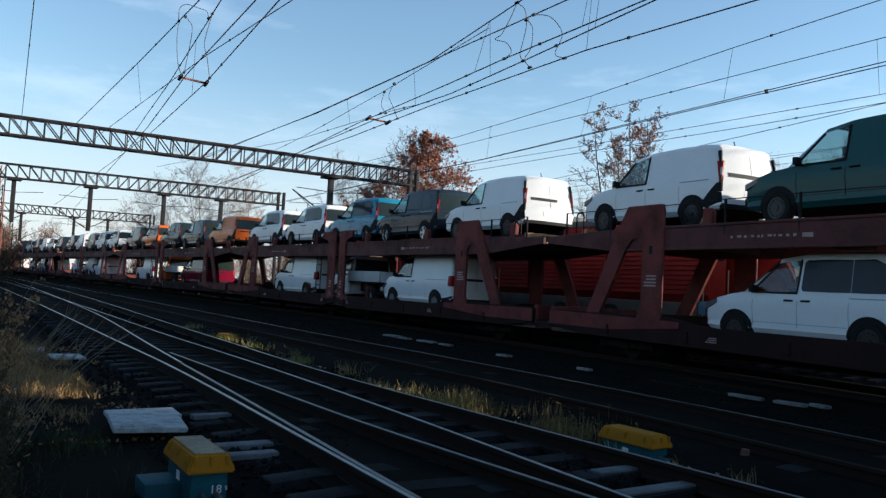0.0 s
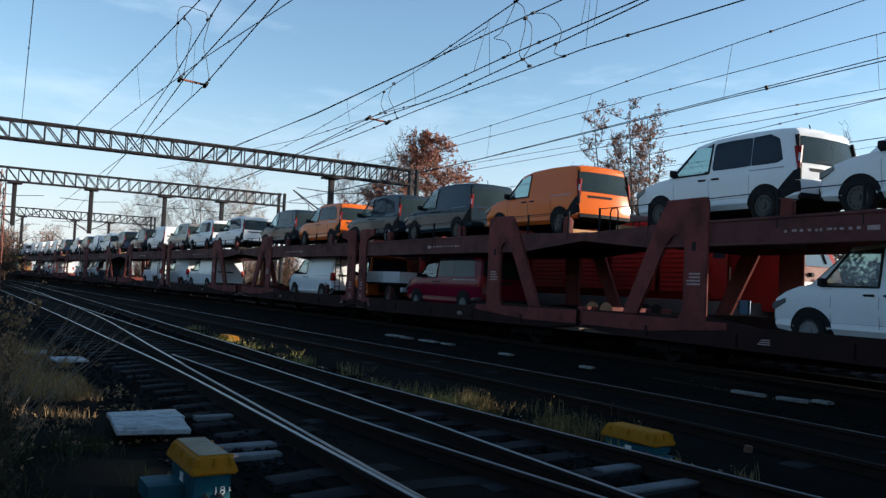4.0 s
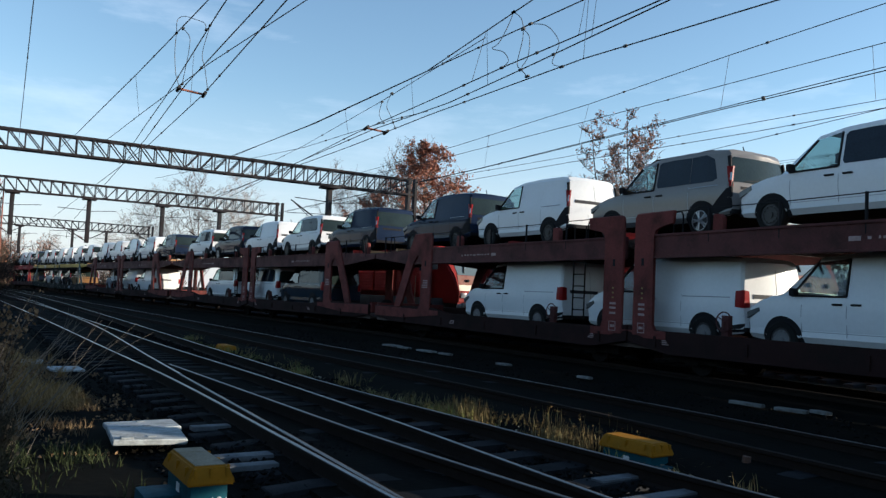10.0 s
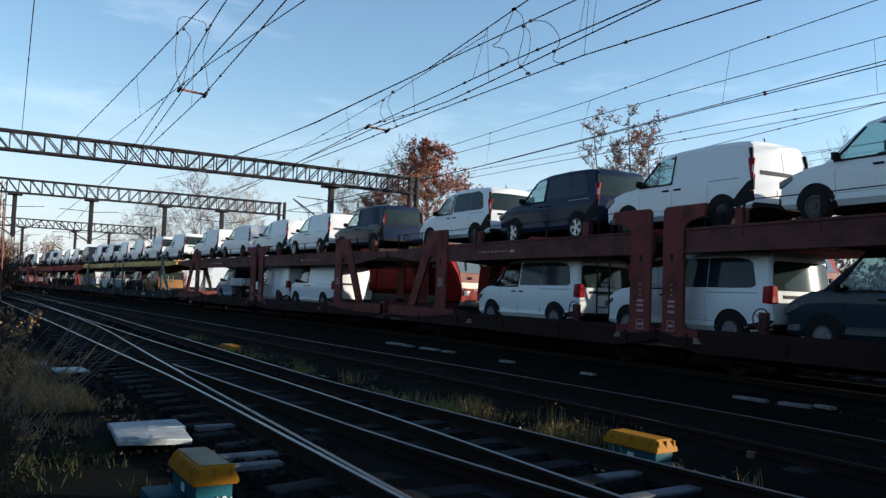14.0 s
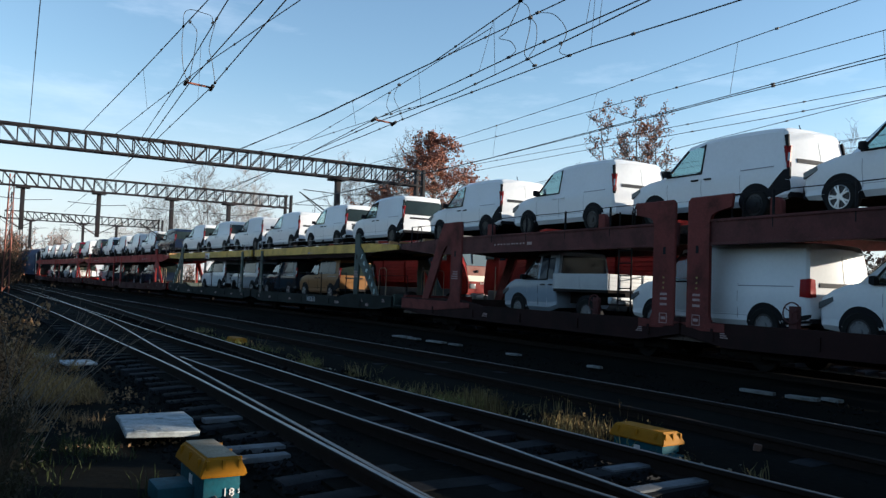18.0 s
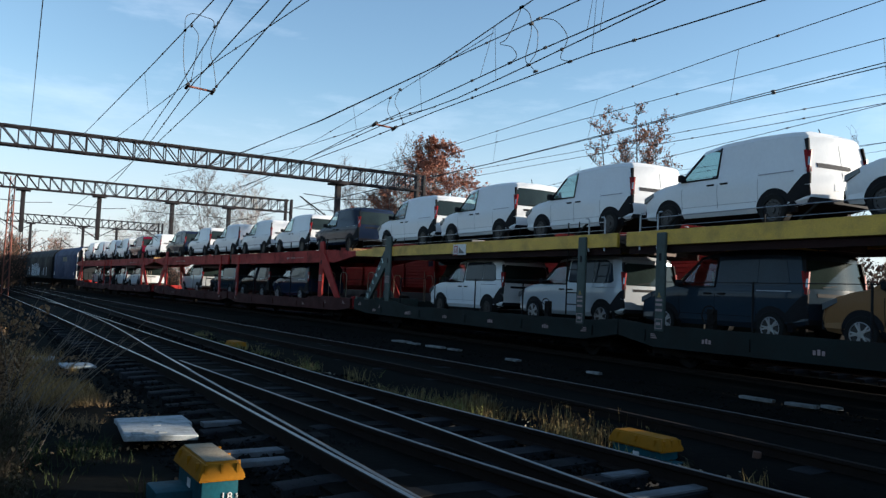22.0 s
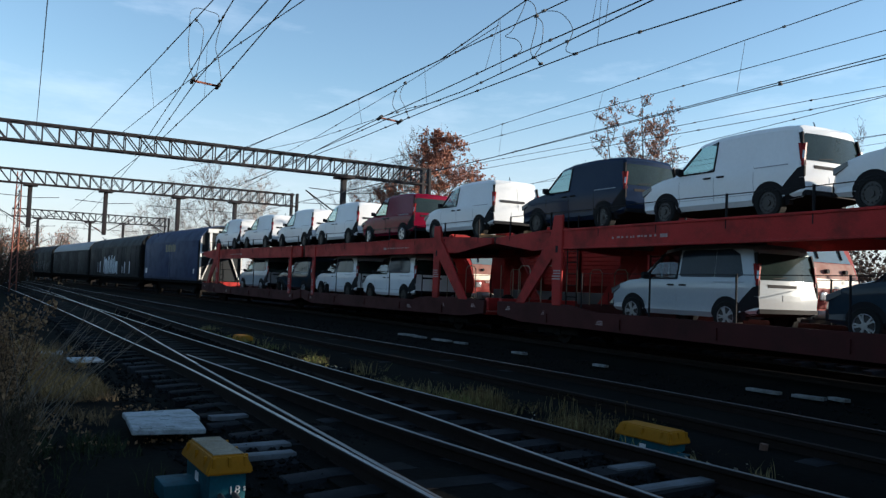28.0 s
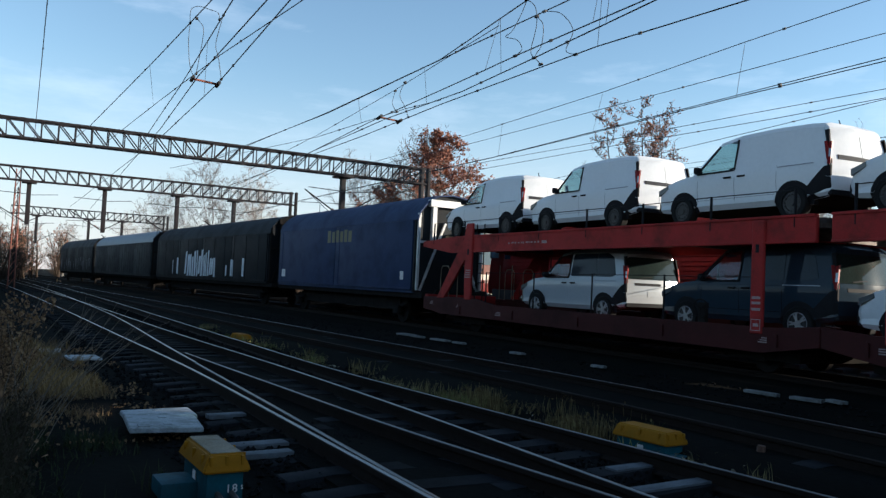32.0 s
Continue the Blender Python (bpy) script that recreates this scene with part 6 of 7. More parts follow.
def locomotive():
    th = group_of("electric_locomotive", "red electric locomotive standing on the next track", "locomotive", "standing locomotives")
    h, W = 7.6, 1.48
    def taper(x):
        return 1.0 - 0.35 * min(1.0, max(0.0, (abs(x) - (h - 1.15)) / 1.0))

    side = [(-h + 0.05, 1.15), (h - 0.05, 1.15), (h, 1.6), (h - 0.28, 2.35), (h - 1.15, 3.70), (-h + 1.15, 3.70), (-h + 0.28, 2.35), (-h, 1.6)]
    q = prism(B(), side, -W, W)
    bmesh.ops.bevel(q, geom=[e for e in q.edges], offset=0.07, segments=2, affect="EDGES")
    for v in q.verts:
        v.co.y *= taper(v.co.x)
    part("body", q, LOCO_RED, th)
    q = B()
    box(q, -h + 1.5, h - 1.5, -W + 0.15, W - 0.15, 3.68, 3.95, 0.08)
    box(q, -5, -2.0, -0.7, 0.7, 3.95, 4.25, 0.05)
    part("roof", q, LOCO_GREY, th)
    q = B()
    box(q, -h + 1.2, h - 1.2, -W - 0.012, W + 0.012, 0.86, 1.36, 0.02)
    part("lower_band", q, LOCO_GREY, th)
    for sx in (-1, 1):
        q = B()
        def fx(z):
            return h - 0.28 - (z - 2.35) * 0.644
        a = [(sx * (fx(z) + 0.02), y, z) for z, y in ((2.40, -0.84), (2.40, 0.84), (3.42, 0.90), (3.42, -0.90))]
        c = [(sx * (fx(z) - 0.02), y, z) for z, y in ((2.40, -0.84), (2.40, 0.84), (3.42, 0.90), (3.42, -0.90))]
        va, vc = [q.verts.new(p) for p in a], [q.verts.new(p) for p in c]
        q.faces.new(va), q.faces.new(vc[::-1])
        for i in range(4):
            q.faces.new((va[i], vc[i], vc[(i + 1) % 4], va[(i + 1) % 4]))
        part("windscreen", q, SCREEN_GLASS, th)
        q = B()
        for y in (-0.5, 0.5):
            bar(q, (sx * (fx(2.5) + 0.05), y, 2.5), (sx * (fx(3.25) + 0.05), y + 0.25, 3.25), 0.035)
        part("wiper", q, BLACK_PLASTIC, th)
        for y in (-0.70, 0.70):
            q = B()
            box(q, *sorted((sx * (h - 0.12), sx * (h + 0.03))), y - 0.14, y + 0.14, 1.40, 1.62, 0.03)
            lamp = part("headlight", q, LAMP, th)
            q = B()
            rod(q, (sx * (h - 0.35), y * 0.55, 2.16), (sx * (h - 0.10), y * 0.55, 2.16), 0.06, 10)
            part("horn", q, BLACK_PLASTIC, th)
            q = B()
            rod(q, (sx * (h - 0.1), y * 1.24, 1.04), (sx * (h + 0.45), y * 1.24, 1.04), 0.11, 12)
            box(q, *sorted((sx * (h + 0.45), sx * (h + 0.52))), y * 1.24 - 0.26, y * 1.24 + 0.26, 0.88, 1.2, 0.03)
            part("buffer", q, BUFFER_GREY, th, "pale grey buffer")
        q = B()
        pts = [(h - 0.04, 1.72), (h - 0.255, 2.33), (h - 0.29, 2.385), (h - 0.34, 2.37), (h - 0.30, 2.30), (h - 0.09, 1.70)]
        prism(q, [(sx * px, pz) for px, pz in pts], -0.88, 0.88)
        face = part("front_panel", q, CREAM, th, "pale cream front panel")
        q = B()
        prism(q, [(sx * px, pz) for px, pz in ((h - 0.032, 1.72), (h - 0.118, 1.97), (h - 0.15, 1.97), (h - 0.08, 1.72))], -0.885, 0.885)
        part("front_band", q, GLARE_BAND, face, "pale band painted for sun glare under the cab")
        for y in (-0.42, 0.42):
            q = B()
            tube(q, [(sx * (h + 0.02), y, 1.02), (sx * (h + 0.14), y * 0.9, 0.80), (sx * (h + 0.12), y * 0.7, 0.58)], 0.03, 6)
            part("brake_hose", q, BLACK_PLASTIC, th)
        q = B()
        box(q, *sorted((sx * (h - 0.05), sx * (h + 0.05))), -0.20, 0.20, 0.90, 1.18, 0.03)
        tube(q, [(sx * (h + 0.05), 0, 1.06), (sx * (h + 0.26), 0, 1.08), (sx * (h + 0.30), 0, 0.98), (sx * (h + 0.22), 0, 0.93)], 0.045, 7)
        part("coupling_hook", q, BUFFER_GREY, th)
        q = B()
        for k in range(5):
            box(q, *sorted((sx * (h + 0.0), sx * (h + 0.012))), -0.30 + 0.12 * k, -0.23 + 0.12 * k, 1.60, 1.69)
        part("running_number", q, FADED, th, "pale number bars")
        q = B()
        box(q, *sorted((sx * (h - 0.2), sx * (h + 0.08))), -1.35, 1.35, 0.45, 0.92, 0.04)
        part("snow_plough", q, UNDER, th)
    for y in (-1, 1):
        for x in (-h + 2.2, h - 2.2):
            q = B()
            box(q, x - 0.28, x + 0.28, *sorted((y * (W - 0.01), y * (W + 0.012))), 1.42, 3.30, 0.01)
            d = part("cab_door", q, LOCO_RED, th)
            q = B()
            box(q, x - 0.2, x + 0.2, *sorted((y * (W + 0.01), y * (W + 0.018))), 2.55, 3.1, 0.01)
            part("door_window", q, DARK_GLASS, d)
            for dx in (-0.42, 0.42):
                q = B()
                rod(q, (x + dx, y * (W + 0.06), 0.95), (x + dx, y * (W + 0.06), 2.3), 0.02, 6)
                part("grab_rail", q, PALE_RAIL, th, "pale worn grab rail")
        for x in (-h + 1.25, h - 1.25):
            q = B()
            box(q, x - 0.3, x + 0.3, *sorted((y * (W - 0.01), y * (W + 0.012))), 2.60, 3.15, 0.02)
            part("cab_window", q, SCREEN_GLASS, th)
        for k in range(5):
            x = -4.2 + k * 2.1
            q = B()
            for j in range(14):
                box(q, x - 0.95, x + 0.95, *sorted((y * (W - 0.01), y * (W + 0.02 + 0.012 * (j % 2)))), 1.60 + 0.14 * j, 1.71 + 0.14 * j)
            part("louvre_panel", q, LOCO_RED, th)
        for x in (-4.0, 4.0):
            q = B()
            box(q, x - 1.9, x + 1.9, *sorted((y * 1.0, y * 1.16)), 0.42, 0.78, 0.04)
            for dx in (-1.3, 1.3):
                rod(q, (x + dx, y * 0.72, 0.6), (x + dx, y * 0.86, 0.6), 0.6, 24)
            part("bogie", q, UNDER, th)
    q = B()
    box(q, -2.2, 2.2, -1.2, 1.2, 0.35, 0.9, 0.05)
    part("transformer_box", q, UNDER, th)
    return th


LOCO_S = (-20.5, -36.6)
loco = locomotive()
x, y, t = line(LOCO_S[0], 4.9)
loco.matrix_basis = pose(x, y, 0, 0, 0, math.degrees(t))
x, y, t = line(LOCO_S[1], 4.9)
copy_thing(loco, pose(x, y, 0, 0, 0, math.degrees(t)))


# ---- things beside the track ----
TEAL = material("teal_paint", (0.008, 0.066, 0.088), 0.6, 0, 0.25, 3, 40, 0.1, 0, (0.03, 0.03, 0.03), 0.5, 4, spec=0.1)
BOX_YELLOW = material("yellow_box_paint", (0.30, 0.125, 0.006), 0.6, 0, 0.12, 4, 40, 0.05, 0, (0.20, 0.12, 0.02), 0.45, 6, spec=0.08)
LID_GREY = material("dusty_lid", (0.26, 0.22, 0.16), 0.8, 0, 0.3, 7, 60, 0.15, 0, (0.15, 0.105, 0.05), 0.6, 5, spec=0.05)


def lettering(text, size, m, parent, mat):
    """Raised characters in the built-in font, as a mesh."""
    cu = bpy.data.curves.new("character", "FONT")
    cu.body, cu.size, cu.extrude, cu.align_x = text, size, 0.003, "CENTER"
    tmp = new("character", cu)
    bpy.context.view_layer.update()
    me = bpy.data.meshes.new_from_object(tmp.evaluated_get(bpy.context.evaluated_depsgraph_get()))
    bpy.data.objects.remove(tmp)
    me.materials.clear()
    me.materials.append(mat)
    return shared("character", me, parent, m)


def point_machine(words, arm):
    """A teal switch motor under a yellow lid with a ribbed end; origin on the ground at its middle."""
    th = group_of("point_machine", words, "point machine", "point machines")
    q = B()
    box(q, -0.33, 0.33, -0.13, 0.13, 0.0, 0.27, 0.02)
    part("housing", q, TEAL, th)
    q = B()
    box(q, -0.24, 0.10, -0.38 * arm, -0.12, 0.02, 0.14, 0.02) if arm else box(q, 0.3, 0.46, -0.08, 0.08, 0.02, 0.16, 0.02)
    part("flange", q, TEAL, th)
    q = B()
    lo, hi = [(-0.37, -0.165), (0.37, -0.165), (0.37, 0.165), (-0.37, 0.165)], [(-0.33, -0.118), (0.33, -0.118), (0.33, 0.118), (-0.33, 0.118)]
    a, c, d = [[q.verts.new((x, y, z)) for x, y in r] for r, z in ((lo, 0.245), (lo, 0.275), (hi, 0.375))]
    for r, s in ((a, c), (c, d)):
        for i in range(4):
            q.faces.new((r[i], r[(i + 1) % 4], s[(i + 1) % 4], s[i]))
    q.faces.new(d), q.faces.new(a[::-1])
    bmesh.ops.bevel(q, geom=list(q.edges), offset=0.012, segments=2, affect="EDGES")
    lid = part("lid", q, BOX_YELLOW, th, "yellow ribbed lid")
    if arm:
        q = box(B(), -0.315, 0.315, -0.105, 0.105, 0.374, 0.381, 0.003)
        part("lid_top", q, LID_GREY, lid, "dusty pale top of the lid")
    for y in (-0.11, 0.0, 0.11):
        part("lid_rib", box(B(), 0.335, 0.362, y - 0.012, y + 0.012, 0.28, 0.36, 0.003), BOX_YELLOW, lid)
    for x in (-0.25, 0.0, 0.25):
        for y in (-0.145, 0.145):
            part("lid_rib", box(B(), x - 0.012, x + 0.012, y - 0.012, y + 0.012, 0.272, 0.36, 0.003), BOX_YELLOW, lid)
    q = B()
    box(q, -0.04, 0.04, -0.136, -0.131, 0.12, 0.20)
    part("label_plate", q, WHITE_MARK, th, "small white label plate")
    q = B()
    for y in (-0.05, 0.05):
        rod(q, (0.32, y, 0.10), (0.75, y, 0.05), 0.02, 8)
    part("drive_rod", q, STEEL, th)
    return th


pm = point_machine("yellow-lidded teal point machine beside the near rail", 1)
pm.matrix_basis = pose(-5.92, 1.47, -0.21, 0, 0, 1.5)
for k, text in enumerate("18"):
    lettering(text, 0.080, pose(0.336, 0.022 + 0.046 * k, 0.105, 90, 0, 90), pm, WHITE_MARK)
lettering("S", 0.04, pose(0.336, 0.118, 0.122, 90, 0, 90), pm, WHITE_MARK)
pm2 = point_machine("yellow-lidded teal point machine in the weeds between tracks", 0)
pm2.matrix_basis = pose(-6.17, 6.00, -0.335, 0, 0, 4)
copy_thing(pm2, pose(-19.8, 5.42, -0.40, 0, 0, 3))

PALE_COVER = material("pale_broken_concrete", (0.20, 0.205, 0.20), 0.85, 0, 0.3, 5, 50, 0.3, 0, (0.05, 0.048, 0.042), 0.8, 4, by_object=0.2)
STEEL_DUST = material("dusty_steel", (0.16, 0.14, 0.11), 0.7, 0.2, 0.3, 6, 60, 0.2)
SLAB = material("pale_slab", (0.33, 0.355, 0.36), 0.8, 0, 0.3, 4, 50, 0.35, 0, (0.085, 0.09, 0.078), 0.8, 4.5, by_object=0.1)
th = group_of("cover_slab", "pale grey concrete slab lying on the ground", "slab", "cover slabs")
q = prism(B(), [(-0.42, -0.36), (0.39, -0.38), (0.40, 0.33), (-0.36, 0.36)], 0.0, 0.07, "z")
bmesh.ops.bevel(q, geom=list(q.edges), offset=0.012, segments=1, affect="EDGES")
part("slab", q, SLAB, th)
q = B()
for x in (-0.25, 0.2):
    box(q, x - 0.05, x + 0.05, -0.04, 0.04, 0.068, 0.078, 0.004)
box(q, 0.25, 0.36, -0.30, -0.18, 0.068, 0.09, 0.01)
part("lifting_point", q, SLAB, th)
th.matrix_basis = pose(-9.03, 1.64, -0.16, 1.0, -1.0, 2)
th.scale = (0.70, 1.0, 0.8)
copy_thing(th, pose(-8.42, 1.58, -0.15, -1.5, 1.5, -1)).scale = (0.80, 0.98, 0.8)
for k, (x, y, r) in enumerate(((-15.6, 1.45, 8), (-16.9, 0.9, -5))):
    copy_thing(th, pose(x, y, -0.20, 0, 0, r)).scale = (0.85, 0.75, 0.6)

CHANNEL = None
for x, y, r, sx, sy in ((-22.3, 11.3, 5, 1.0, 0.7), (-21.4, 11.25, 2, 0.8, 0.6), (-20.2, 11.35, 4, 1.1, 0.7), (-19.2, 11.4, 6, 0.7, 0.5), (-16.2, 11.3, 3, 0.6, 0.6),
                        (-9.2, 11.50, 3, 0.85, 0.45), (-8.42, 11.62, 9, 0.70, 0.55), (-8.1, 11.92, -12, 0.45, 0.5), (-13.3, 11.4, 5, 0.5, 0.4)):
    if CHANNEL is None:
        q = prism(B(), [(-0.38, -0.15), (0.20, -0.16), (0.26, -0.11), (0.38, -0.13), (0.36, 0.15), (0.05, 0.16), (-0.02, 0.12), (-0.36, 0.15)], 0.0, 0.05, "z")
        bmesh.ops.bevel(q, geom=list(q.edges), offset=0.008, segments=1, affect="EDGES")
        CHANNEL = tagged(part("channel_cover", q, PALE_COVER), "broken pale concrete cable channel cover on the ballast", "channel cover", "cable channel covers")
        CHANNEL.matrix_basis = pose(x, y, -0.2, 0, 0, r)
    else:
        copy_thing(CHANNEL, pose(x, y, -0.2, 0, 0, r)).scale = (sx, sy, 1.0)
# scraps beside the far point machine
RUSTY = material("rusty_scrap", (0.10, 0.050, 0.032), 0.85, 0.1, 0.35, 8, 60, 0.3)
for x, y, z, r, kind, mat, words in ((-6.33, 6.86, -0.24, 15, "bracket", PALE_COVER, "pale broken bracket lying on the ground"), (-5.72, 6.72, -0.25, -25, "bracket", PALE_COVER, "small pale broken bracket lying on the ground"),
                                     (-5.50, 6.86, -0.27, 10, "stump", RUSTY, "short rusty brown post stump"), (-6.02, 6.42, -0.20, 24, "rod", STEEL_DUST, "flat drive rod running from the point machine")):
    q = B()
    if kind == "bracket":
        box(q, -0.16, 0.16, -0.05, 0.05, 0.0, 0.03, 0.006)
        box(q, -0.16, -0.13, -0.05, 0.05, 0.03, 0.11, 0.006)
        box(q, 0.02, 0.16, 0.03, 0.05, 0.03, 0.09, 0.006)
    elif kind == "stump":
        rod(q, (0, 0, 0), (0.02, 0.01, 0.20), 0.05, 9, 0.042)
        rod(q, (0, 0, 0), (-0.05, 0.05, 0.10), 0.05, 7, 0.03)
    else:
        box(q, -0.07, 0.40, -0.035, 0.035, 0.0, 0.025, 0.005)
        box(q, 0.28, 0.42, -0.06, 0.06, 0.0, 0.045, 0.008)
    tagged(part({"bracket": "scrap_bracket", "stump": "post_stump", "rod": "drive_bar"}[kind], q, mat), words, "scrap", "scraps by the track").matrix_basis = pose(x, y, z, 0, 0, r)


# ---- plants ----
DRY = material("dry_stalk", (0.20, 0.160, 0.070), 0.9, 0, 0.35, 6, 40, 0.0, spec=0.1)
DRY_LEAF = material("withered_leaf", (0.24, 0.145, 0.075), 0.85, 0, 0.35, 5, 40, 0.0, spec=0.1)
GREEN_BLADE = material("grass_blade", (0.14, 0.155, 0.045), 0.8, 0, 0.35, 6, 40, 0.0, spec=0.1)
RUST_WEED = material("rusty_weed", (0.105, 0.074, 0.032), 0.9, 0, 0.4, 6, 40, 0.0, spec=0.1)
TWIG = material("brown_twig", (0.05, 0.036, 0.026), 0.9, 0, 0.3, 6, 40, 0.0, spec=0.1)
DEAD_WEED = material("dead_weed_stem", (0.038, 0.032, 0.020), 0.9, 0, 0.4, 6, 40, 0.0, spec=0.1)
PALE_STEM = material("pale_dry_stem", (0.20, 0.165, 0.13), 0.9, 0, 0.3, 6, 40, 0.0, spec=0.1)
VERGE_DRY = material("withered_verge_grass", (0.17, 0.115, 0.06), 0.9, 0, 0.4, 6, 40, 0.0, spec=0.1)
# dry grass in a brighter gold that paints the sunlit patch farther off
SUNLIT_GRASS = material("sunlit_dry_grass", (0.27, 0.175, 0.075), 0.9, 0, 0.4, 4, 40, 0.0, spec=0.1)
HEDGE_BROWN = material("hedge_brown", (0.10, 0.072, 0.055), 0.9, 0, 0.4, 2, 30, 0.0, spec=0.05)
# green turf whose dark colour carries the shade on the near verge
SHADE_TURF = material("shade_dark_turf", (0.030, 0.038, 0.017), 0.9, 0, 0.4, 6, 40, 0.0, spec=0.05)
BRAMBLE = material("bramble_leaf", (0.045, 0.038, 0.022), 0.85, 0, 0.4, 2.0, 20, 0.0, spec=0.1)
CHIP = material("pale_litter", (0.30, 0.27, 0.21), 0.9, 0, 0.4, 6, 40, 0.0, spec=0.1)
PALE_BOARD = material("pale_board", (0.085, 0.096, 0.108), 0.8, 0, 0.25, 5, 50, 0.2, 0, (0.05, 0.05, 0.05), 0.8, 4)
OAK_LEAF = material("rust_oak_leaf", (0.27, 0.105, 0.062), 0.8, 0, 0.4, 2.0, 20, 0.0)
PALE_LEAF = material("faded_leaf", (0.27, 0.115, 0.065), 0.8, 0, 0.4, 2.0, 20, 0.0)
BARK = material("grey_bark", (0.085, 0.075, 0.065), 0.9, 0, 0.3, 4, 40, 0.3)
BARE_TWIG = material("pale_bare_twig", (0.22, 0.19, 0.17), 0.9, 0, 0.25, 4, 40, 0.0)


class Soup:
    """Vertices and faces gathered for one mesh."""

    def __init__(self):
        self.v, self.f = [], []

    def limb(self, pts, r0, r1, seg=4):
        rings = []
        n = len(pts)
        for i, p in enumerate(pts):
            d = (pts[min(i + 1, n - 1)] - pts[max(i - 1, 0)])
            d = d.normalized() if d.length > 1e-6 else Vector((0, 0, 1))
            s = d.cross(Vector((0.31, 0.95, 0.02))).normalized()
            u = s.cross(d)
            r = r0 + (r1 - r0) * i / max(n - 1, 1)
            rings.append(len(self.v))
            self.v += [tuple(p + (s * math.cos(a) + u * math.sin(a)) * r) for a in (2 * math.pi * k / seg for k in range(seg))]
        for a, c in zip(rings, rings[1:]):
            for k in range(seg):
                self.f.append((a + k, a + (k + 1) % seg, c + (k + 1) % seg, c + k))

    def leaf(self, p, size, rng, droop=0.3):
        a, t = rng.uniform(0, 6.28), rng.uniform(-1.2, 1.2)
        d = Vector((math.cos(a) * math.cos(t), math.sin(a) * math.cos(t), math.sin(t) - droop)).normalized() * size
        s = d.cross(Vector((rng.uniform(-1, 1), rng.uniform(-1, 1), rng.uniform(-1, 1)))).normalized() * size * 0.36
        c = d.cross(s).normalized() * size * 0.12
        n = len(self.v)
        self.v += [tuple(p), tuple(p + d * 0.5 + s + c), tuple(p + d), tuple(p + d * 0.5 - s + c)]
        self.f += [(n, n + 1, n + 2), (n, n + 2, n + 3)]

    def blade(self, p, h, lean, w, a):
        d = Vector((math.cos(a), math.sin(a), 0))
        s = Vector((-d.y, d.x, 0)) * w
        q = p + d * lean * 0.35 + Vector((0, 0, h * 0.6))
        e = p + d * lean + Vector((0, 0, h))
        n = len(self.v)
        self.v += [tuple(p - s), tuple(p + s), tuple(q + s * 0.7), tuple(q - s * 0.7), tuple(e)]
        self.f += [(n, n + 1, n + 2, n + 3), (n + 3, n + 2, n + 4)]

    def make(self, name, mat, parent=None, label=""):
        me = bpy.data.meshes.new(name)
        me.from_pydata(self.v, [], self.f)
        me.materials.append(mat)
        return shared(name, me, parent, None, label)


def wander(p, d, length, n, rng, bend_by=0.25, lift=0.0):
    pts, d = [p.copy()], d.normalized()
    for k in range(n):
        d = (d + Vector((rng.uniform(-1, 1), rng.uniform(-1, 1), rng.uniform(-1, 1))) * bend_by + Vector((0, 0, lift))).normalized()
        pts.append(pts[-1] + d * length / n)
    return pts


